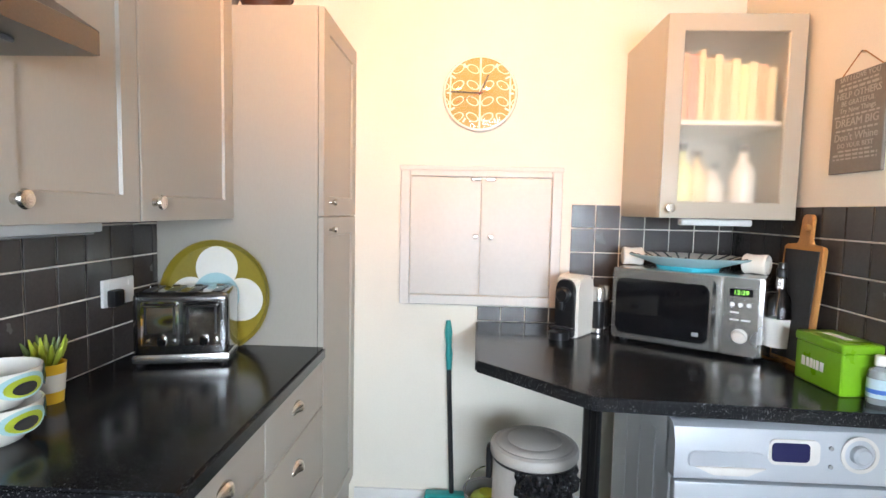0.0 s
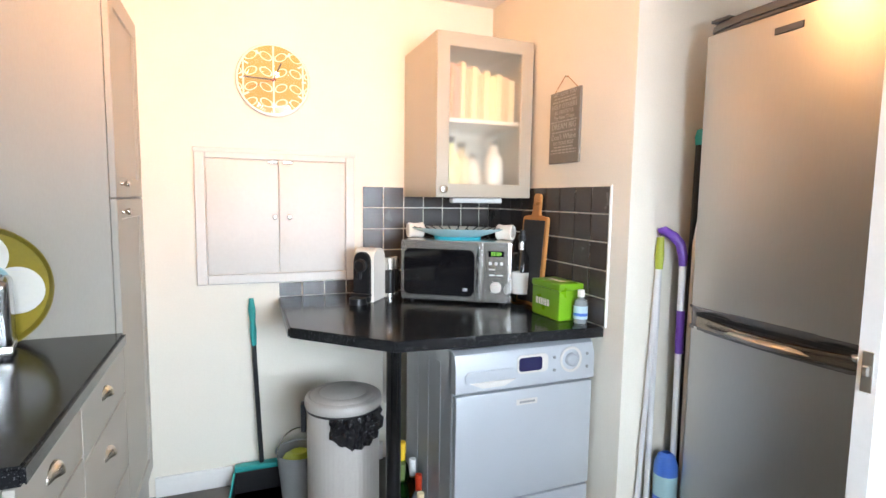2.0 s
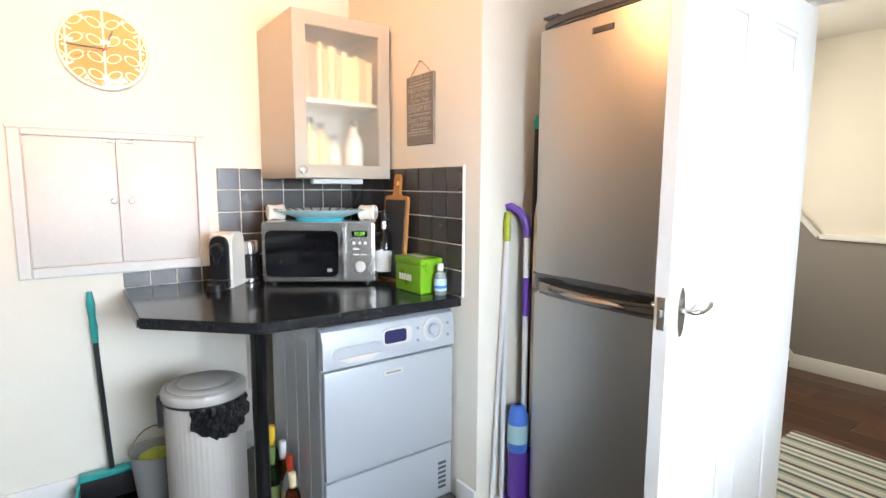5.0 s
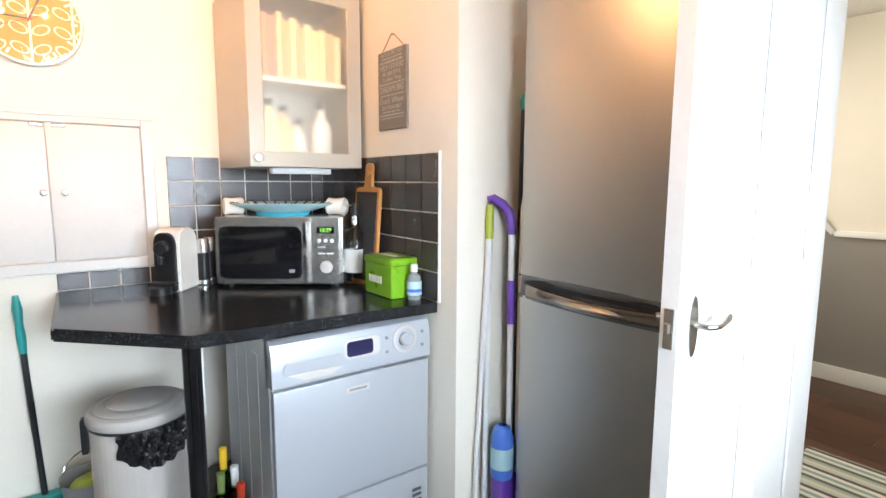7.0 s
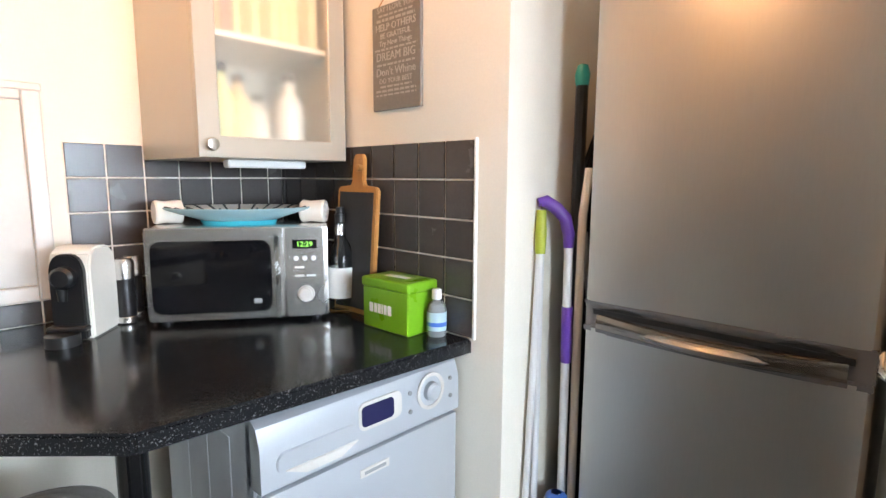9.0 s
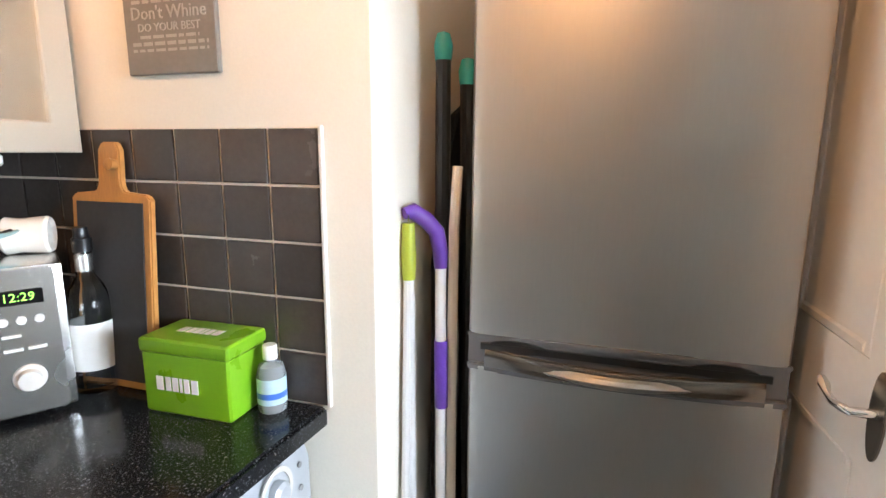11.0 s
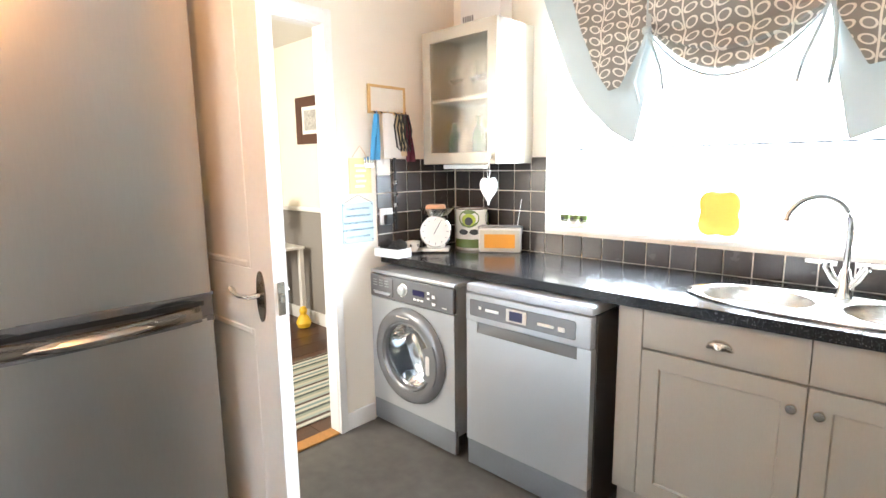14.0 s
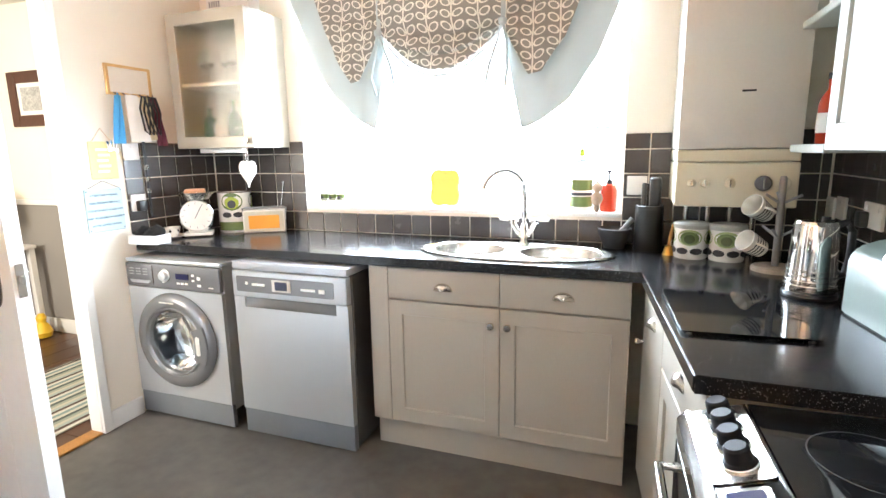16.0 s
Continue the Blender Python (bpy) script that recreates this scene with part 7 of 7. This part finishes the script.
hanging("cloth", -0.100, 0.06, -0.005, -0.235, LIGHTBLUE, "bright blue cloth hanging from a hook", "cloth", -0.02)
hanging("notepad", -0.040, 0.115, 0.0, -0.225, PAPER, "white notepad hanging from a hook", "notepad", 0.03, 0.004, -0.058)
hanging("cloth", 0.055, 0.085, 0.0, -0.215, SAND, "patterned beige cloth hanging from a hook", "cloth", 0.0)
hanging("cloth", 0.100, 0.060, 0.0, -0.245, MAROON, "maroon cloth hanging from a hook", "cloth", 0.03, 0.016)
st = thing("camera_strap", "black straps hanging in loops from the rack", "strap", pose(XD, 0.362, 1.648, 0, 0, -90))
for i in range(4):
    x = 0.015 + 0.022 * i
    part("strap", tube([(x, -0.066, 0.0), (x - 0.02, -0.068, -0.06 - 0.01 * i), (x - 0.005, -0.07, -0.17 + 0.01 * i), (x + 0.02, -0.07, -0.19), (x + 0.035, -0.068, -0.08), (x + 0.012, -0.066, 0.0)], 0.005, 6), BLACK, st)
lead = thing("dog_lead", "long black lead hanging down over the tiles", "lead", pose(XD, 0.34, 1.46, 0, 0, -90))
part("webbing", tube([(0.0, -0.03, 0.0), (0.01, -0.022, -0.12), (0.008, -0.022, -0.28), (0.012, -0.022, -0.42)], 0.008, 6), BLACK, lead)
for z in (-0.18, -0.24, -0.30):
    part("clip", lathe([(0.010, 0), (0.012, 0.012), (0.010, 0.024)], 10, pose(0.01, -0.022, z)), CHROME, lead)
ys = thing("yellow_card", "pale yellow card sign hung on the wall", "sign", pose(XD, 0.548, 1.245, 0, 0, -90))
part("card", box(-0.070, 0.070, -0.004, -0.001, 0, 0.178, 0.001), PALEYELLOW, ys)
for i in range(5):
    part("print_bar", box(-0.035 + 0.008 * (i % 2), 0.035 - 0.010 * ((i + 1) % 2), -0.0048, -0.0040, 0.03 + 0.026 * i, 0.042 + 0.026 * i, 0), PAPER, ys)
part("string", tube([(-0.05, -0.003, 0.177), (0, -0.005, 0.24), (0.05, -0.003, 0.177)], 0.0012, 5), PINE, ys)
bs = thing("blue_sign", "pale blue rectangular sign with dark lettering", "sign", pose(XD, 0.572, 0.992, 0, 0, -90))
part("board", box(-0.098, 0.098, -0.007, 0, 0, 0.208, 0.003), BLUESIGN, bs)
part("string", tube([(-0.085, -0.004, 0.207), (0, -0.006, 0.245), (0.085, -0.004, 0.207)], 0.0012, 5), CHARCOAL, bs)
for i, text in enumerate(("I CAN ONLY PLEASE", "ONE PERSON PER DAY.", "TODAY'S NOT YOUR DAY", "AND TOMORROW DOESN'T", "LOOK GOOD EITHER.")):
    words(text, 0.0155, pose(0, -0.0078, 0.176 - 0.036 * i, 90), DARKINK, bs)
for sx in (-0.088, 0.088):
    for z in (0.012, 0.196):
        part("rivet", lathe([(0.003, 0), (0.003, 0.0015), (0, 0.002)], 8, pose(sx, -0.007, z, 90)), CHARCOAL, bs)
socket(XD - 0.009, 0.395, 1.115, -90, "white wall socket by the doorway with plug", True, 0.086)
socket(XD - 0.009, 0.405, 1.375, -90, "white light switch above the tiles", False, 0.086)
cl2 = thing("key_bunch", "bunch of keys hanging under the rack", "keys", pose(XD, 0.50, 1.43, 0, 0, -90))
for i in range(4):
    part("key", box(-0.03 + 0.02 * i, -0.018 + 0.02 * i, -0.012, -0.010, -0.05, 0.0, 0.001, m=pose(0, 0, 0, 0, 8 * i - 12, 0)), CHROME, cl2)

# ---- between washing machine and dishwasher ----
th = thing("cloth_reel", "white round reel between the machines", "reel", pose(2.633, 0.40, 0.42, 90, 0, 0))
part("disc", lathe([(0, -0.01), (0.022, -0.01), (0.024, 0.10), (0, 0.10)], 20), PLASTIC, th)
part("green_cap", lathe([(0, 0.0), (0.02, 0.0), (0.02, 0.02), (0, 0.02)], 14, pose(0, -0.06, 0.06)), LIME, th)
part("support_rod", lathe([(0.004, 0), (0.004, 0.42)], 8, pose(0, 0, 0.05, 90)), GREY, th)

# ---- sink corner ----
mort = thing("mortar_and_pestle", "dark stone mortar with a grey pestle", "mortar", pose(0.955, -0.055, TOP))
part("bowl", lathe([(0, 0), (0.045, 0), (0.048, 0.012), (0.060, 0.03), (0.075, 0.088), (0.068, 0.090), (0.05, 0.035), (0, 0.022)], 32), CHARCOAL, mort)
part("pestle", tube([(-0.01, 0.0, 0.04), (-0.04, -0.01, 0.09), (-0.075, -0.02, 0.13)], [0.018, 0.011, 0.014], 12), GREY, mort)
kb = thing("knife_holder", "black cylindrical knife holder with black handles", "knife holder", pose(0.815, -0.03, TOP))
part("body", lathe([(0, 0), (0.058, 0), (0.060, 0.005), (0.056, 0.195), (0.052, 0.198), (0.05, 0.19), (0, 0.19)], 28), BLACK, kb)
for x, y, h, r in ((-0.02, 0.0, 0.12, 0.024), (0.025, 0.015, 0.095, 0.011), (0.01, -0.02, 0.09, 0.011)):
    part("handle", lathe([(r, 0.19), (r, 0.19 + h), (r * 0.7, 0.198 + h), (0, 0.198 + h)], 14, pose(x, y, 0)), BLACK, kb)
part("collar", lathe([(0.0575, 0.180), (0.0572, 0.19)], 28), CHARCOAL, kb)
socket(0.870, YS + 0.008, 1.185, 180, "white wall socket beside the window", False, 0.086)
for x, y in ((0.655, 0.085), (0.528, 0.110)):
    j = thing("lidded_jar", "ceramic jar with green flower print and lid", "jar", pose(x, y, TOP) @ Matrix.Diagonal((1.1, 1.1, 1, 1)), "flower print jars")
    part("body", lathe([(0, 0), (0.054, 0), (0.058, 0.006), (0.059, 0.12), (0.056, 0.124), (0.054, 0.012), (0, 0.012)], 32), CERAMIC, j)
    part("lid", lathe([(0.060, 0.122), (0.062, 0.126), (0.062, 0.138), (0.056, 0.144), (0, 0.146)], 32), SAGE, j, "sage green lid")
    for g in (80, 170, 260, 350):
        a = radians(g)
        wrap(j, "print", 0.0590, a, 0.088, 0.043, 0.032, PALEGREEN, 0.0012, label="pale green flower")
        wrap(j, "print", 0.0590, a, 0.086, 0.032, 0.026, GREEN, 0.0018)
        wrap(j, "print", 0.0590, a, 0.083, 0.018, 0.018, DARKGREEN, 0.0024)
        for sgn in (-1, 1):
            wrap(j, "print", 0.0590, a + sgn * 0.024 / 0.059, 0.034, 0.021, 0.013, CHARCOAL, 0.0018)
bell = thing("brass_bell", "small brass hand bell with a wooden handle", "bell", pose(0.735, 0.06, TOP))
part("bell", lathe([(0.024, 0), (0.022, 0.008), (0.014, 0.035), (0.006, 0.04), (0, 0.04)], 18), surf("aged_brass", (0.55, 0.33, 0.08), 0.3, 1.0), bell)
part("handle", tube([(0, 0, 0.04), (-0.006, 0, 0.085), (-0.012, 0, 0.13)], [0.005, 0.007, 0.004], 8), OAK, bell)
mt = thing("mug_tree", "wooden mug tree standing on the worktop", "mug tree", pose(0.395, 0.27, TOP))
part("base", lathe([(0, 0), (0.075, 0), (0.076, 0.012), (0.07, 0.018), (0, 0.018)], 28), surf("limed_wood", (0.34, 0.28, 0.22), 0.6, var=0.2, stretch=(1, 1, 0.2)), mt)
part("pole", lathe([(0.012, 0.018), (0.012, 0.33), (0.008, 0.338), (0, 0.338)], 14), GREY, mt)
arms = ((30, 0.24), (150, 0.24), (270, 0.24), (60, 0.12), (190, 0.12), (310, 0.12))
for g, z in arms:
    part("peg", tube([(0, 0, z), (0.062 * math.cos(radians(g)), 0.062 * math.sin(radians(g)), z + 0.035)], 0.005, 8), GREY, mt)
for g, z in ((38, 0.275), (30, 0.150), (190, 0.165)):
    a = radians(g)
    orla_mug(pose(0.395 + 0.088 * math.cos(a), 0.27 + 0.088 * math.sin(a), TOP + z - 0.055, 0, 0, g) @ pose(0, 0, 0.0, 0, 62, 0) @ pose(0, 0, -0.03, 0, 0, 90), "striped cream mug hanging on the mug tree", "mugs on the tree", 0.92)
kt = thing("kettle", "polished chrome jug kettle with black handle", "kettle", pose(0.378, 0.605, TOP, 0, 0, 18) @ Matrix.Diagonal((0.86, 0.86, 0.86, 1)))
part("body", lathe([(0, 0.02), (0.076, 0.02), (0.078, 0.03), (0.074, 0.07), (0.070, 0.16), (0.066, 0.245), (0.060, 0.262), (0, 0.266)], 40), CHROME, kt)
for i in range(4):
    part("groove_ring", tube(arc((0, 0, 0.045 + 0.017 * i), 0.0765 - 0.0007 * i, 0, 360, 40, (1, 0, 0), (0, 1, 0)), 0.0028, 6), STEEL, kt)
part("base", lathe([(0, 0), (0.082, 0), (0.084, 0.008), (0.080, 0.018), (0, 0.018)], 36), BLACK, kt)
part("handle", tube([(-0.062, 0, 0.245), (-0.10, 0, 0.255), (-0.122, 0, 0.225), (-0.124, 0, 0.13), (-0.112, 0, 0.075), (-0.076, 0, 0.065)], 0.013, 10), BLACK, kt)
part("spout", prism([(-0.022, 0), (0.022, 0), (0.0, 0.034)], 0, 0.05, 0.003, pose(0.052, 0, 0.205)), CHROME, kt)
part("lid_button", lathe([(0.014, 0.264), (0.013, 0.275), (0, 0.276)], 14, pose(-0.03, 0, 0)), BLACK, kt)
gs = thing("worktop_saver", "dark glass worktop saver lying on the worktop", "worktop saver", pose(0.625, 0.865, TOP + 0.0045, 0, 0, 4))
part("plate", prism(rounded(0.30, 0.40, 0.012), 0, 0.005, 0.0015), BLACKGLASS, gs)
for sx in (-1, 1):
    for sy in (-1, 1):
        part("foot", lathe([(0.008, -0.0045), (0.008, 0.0)], 8, pose(sx * 0.13, sy * 0.18, 0)), PLASTIC, gs)
BINMINT = surf("grey_mint_enamel", (0.13, 0.165, 0.145), 0.30, var=0.04, bump=0.03)
bb = thing("bread_bin", "pale mint metal bread bin by the tiles", "bread bin", pose(0.228, 0.93, TOP, 0, 0, 96))
part("body", prism([(-0.10, 0), (0.10, 0), (0.10, 0.15), (0.08, 0.18), (0.03, 0.20), (-0.10, 0.20)], -0.18, 0.18, 0.006, Matrix(((0, 0, 1, 0), (-1, 0, 0, 0), (0, 1, 0, 0), (0, 0, 0, 1)))), BINMINT, bb)
part("knob", lathe([(0.012, 0), (0.014, 0.02), (0, 0.024)], 14, pose(0, -0.085, 0.178, 60)), CHROME, bb)
socket(XW + 0.009, 0.30, 1.12, 90, "white double socket with black plugs", True)
socket(XW + 0.009, 0.01, 1.115, 90, "white switched outlet on the tiles", False, 0.086)
socket(XW + 0.009, -0.105, 1.105, 90, "white switched outlet on the tiles", False, 0.086)
for z, m, lab in ((1.357, RED, "red spice bottle on the open shelf"), (1.733, AMBER, "amber oil bottle on the open shelf"), (1.357, PALEYELLOW, "yellow spice jar on the open shelf")):
    bottle("shelf_bottle", pose(0.33 if m is not PALEYELLOW else 0.22, 0.435 if m is not PALEYELLOW else 0.56, z) @ Matrix.Diagonal((0.85, 0.85, 0.66, 1)), WINE, m, lab, ([(0.016, 0.29), (0.016, 0.32), (0, 0.322)], BLACK), ([(0.0378, 0.05), (0.0378, 0.14)], PAPER), "shelf bottles")

# ---- hall ----
pic = thing("framed_picture", "dark wood framed picture on the hall wall", "picture", pose(4.98, -0.268, 1.575, 0, 0, 180))
part("frame", boxes((-0.23, -0.15, -0.025, 0, 0, 0.385), (0.15, 0.23, -0.025, 0, 0, 0.385), (-0.15, 0.15, -0.025, 0, 0, 0.08), (-0.15, 0.15, -0.025, 0, 0.305, 0.385), bevel=0.003), DARKWOOD, pic)
part("mount", boxes((-0.15, 0.15, -0.012, 0, 0.08, 0.305)), PAPER, pic)
part("photograph", boxes((-0.115, 0.115, -0.0135, -0.0125, 0.11, 0.275)), PHOTO, pic)
rug = thing("rug", "striped green and cream woven rug on the hall floor", "rug", (3.95, 0.9, 0.0), in_world=True)
part("weave", box(3.50, 4.36, 0.05, 1.86, 0.001, 0.010, 0.003), RUG, rug)
ht_ = thing("hall_table", "small white hall table against the wall", "table", pose(5.30, 0.0, 0))
part("tabletop", box(-0.20, 0.20, -0.2, 0.2, 0.68, 0.705, 0.004), WHITE, ht_)
for sx in (-0.17, 0.17):
    for sy in (-0.17, 0.17):
        part("leg", box(sx - 0.02, sx + 0.02, sy - 0.02, sy + 0.02, 0, 0.68, 0.003), WHITE, ht_)
tl = thing("table_lamp", "white table lamp on the hall table", "lamp", pose(5.30, 0.0, 0.705))
part("base", lathe([(0, 0), (0.06, 0), (0.06, 0.012), (0.012, 0.02), (0.012, 0.20)], 20), WHITE, tl)
part("shade", lathe([(0.11, 0.19), (0.085, 0.42), (0.083, 0.42), (0.108, 0.19)], 28), PAPER, tl)
ty_ = thing("toy", "yellow toy lying on the hall floor", "toy", pose(5.05, -0.12, 0.0))
part("body", lathe([(0, 0), (0.05, 0.01), (0.065, 0.05), (0.045, 0.10), (0.02, 0.13), (0, 0.135)], 20), YELLOW, ty_)
part("head", lathe([(0, 0.12), (0.03, 0.13), (0.035, 0.16), (0.02, 0.19), (0, 0.195)], 16), YELLOW, ty_)
socket(4.62, -0.268, 0.38, 180, "white wall socket in the hall", False, 0.146)
mat_plank = bpy.data.meshes.new("plank")
bm = box(-0.09, 0.09, -0.60, 0.60, -0.006, 0.0, 0.0015)
bm.to_mesh(mat_plank)
bm.free()
mat_plank.materials.append(PLANK)
for i in range(12):
    for k in range(4):
        x, y = XD + 0.165 + 0.1815 * i, -0.1 + 1.2025 * k - 0.55 * (i % 3) * 0.6 + 0.3
        lo_y, hi_y = max(y - 0.6, -0.265), min(y + 0.6, 3.295)
        if hi_y - lo_y > 0.05 and x < 5.5:
            ob = new("plank", mat_plank)
            ob.matrix_basis = pose(x, (lo_y + hi_y) / 2, 0.0) @ Matrix.Diagonal((1, (hi_y - lo_y) / 1.2, 1, 1))
            ob.parent = hall_floor

# ---- wall tiles, last ----
def grout(dims):
    return boxes(dims)


part("grout", grout((1.712, XE, YN - 0.003, YN, 0.912, 1.455)), GROUT, wall_north)
part("grout", grout((1.300, 1.712, YN - 0.003, YN, 0.912, 0.983)), GROUT, wall_north)
tiles(wall_north, (1.712, YN - 0.001, 0), (1, 0), 0, XE - 1.712 - 0.004, 0.912, 1.455)
tiles(wall_north, (1.300, YN - 0.001, 0), (1, 0), 0, 0.410, 0.912, 0.983)
part("grout", grout((XE - 0.003, XE, 2.447, YN - 0.003, 0.912, 1.455)), GROUT, wall_east)
tiles(wall_east, (XE - 0.001, 2.447, 0), (0, 1), -90, YN - 2.447 - 0.008, 0.912, 1.455)
part("tile_trim", box(XE - 0.010, XE, 2.440, 2.447, 0.912, 1.458, 0.001), WHITE, wall_east)
part("grout", boxes((WX1, XD - 0.003, YS, YS + 0.003, 0.912, 1.42), (WX0, WX1, YS, YS + 0.003, 0.912, WZ0 - 0.021), (XW, WX0, YS, YS + 0.003, 0.912, 1.42)), GROUT, wall_south)
tiles(wall_south, (XD - 0.01, YS + 0.001, 0), (-1, 0), 180, XD - 0.01 - WX1, 0.912, 1.42)
tiles(wall_south, (WX1, YS + 0.001, 0), (-1, 0), 180, WX1 - WX0, 0.912, WZ0 - 0.022)
tiles(wall_south, (WX0, YS + 0.001, 0), (-1, 0), 180, WX0 - XW - 0.01, 0.912, 1.42)
part("grout", boxes((XD - 0.003, XD, YS + 0.003, 0.450, 0.912, 1.42)), GROUT, wall_door)
tiles(wall_door, (XD - 0.001, 0.450, 0), (0, -1), -90, 0.450 - YS - 0.010, 0.912, 1.42)
part("grout", boxes((XW, XW + 0.003, YS + 0.003, 2.93, 0.912, 1.369)), GROUT, wall_west)
tiles(wall_west, (XW + 0.001, 2.93, 0), (0, -1), 90, 2.93 - YS - 0.010, 0.912, 1.369, 0.03)
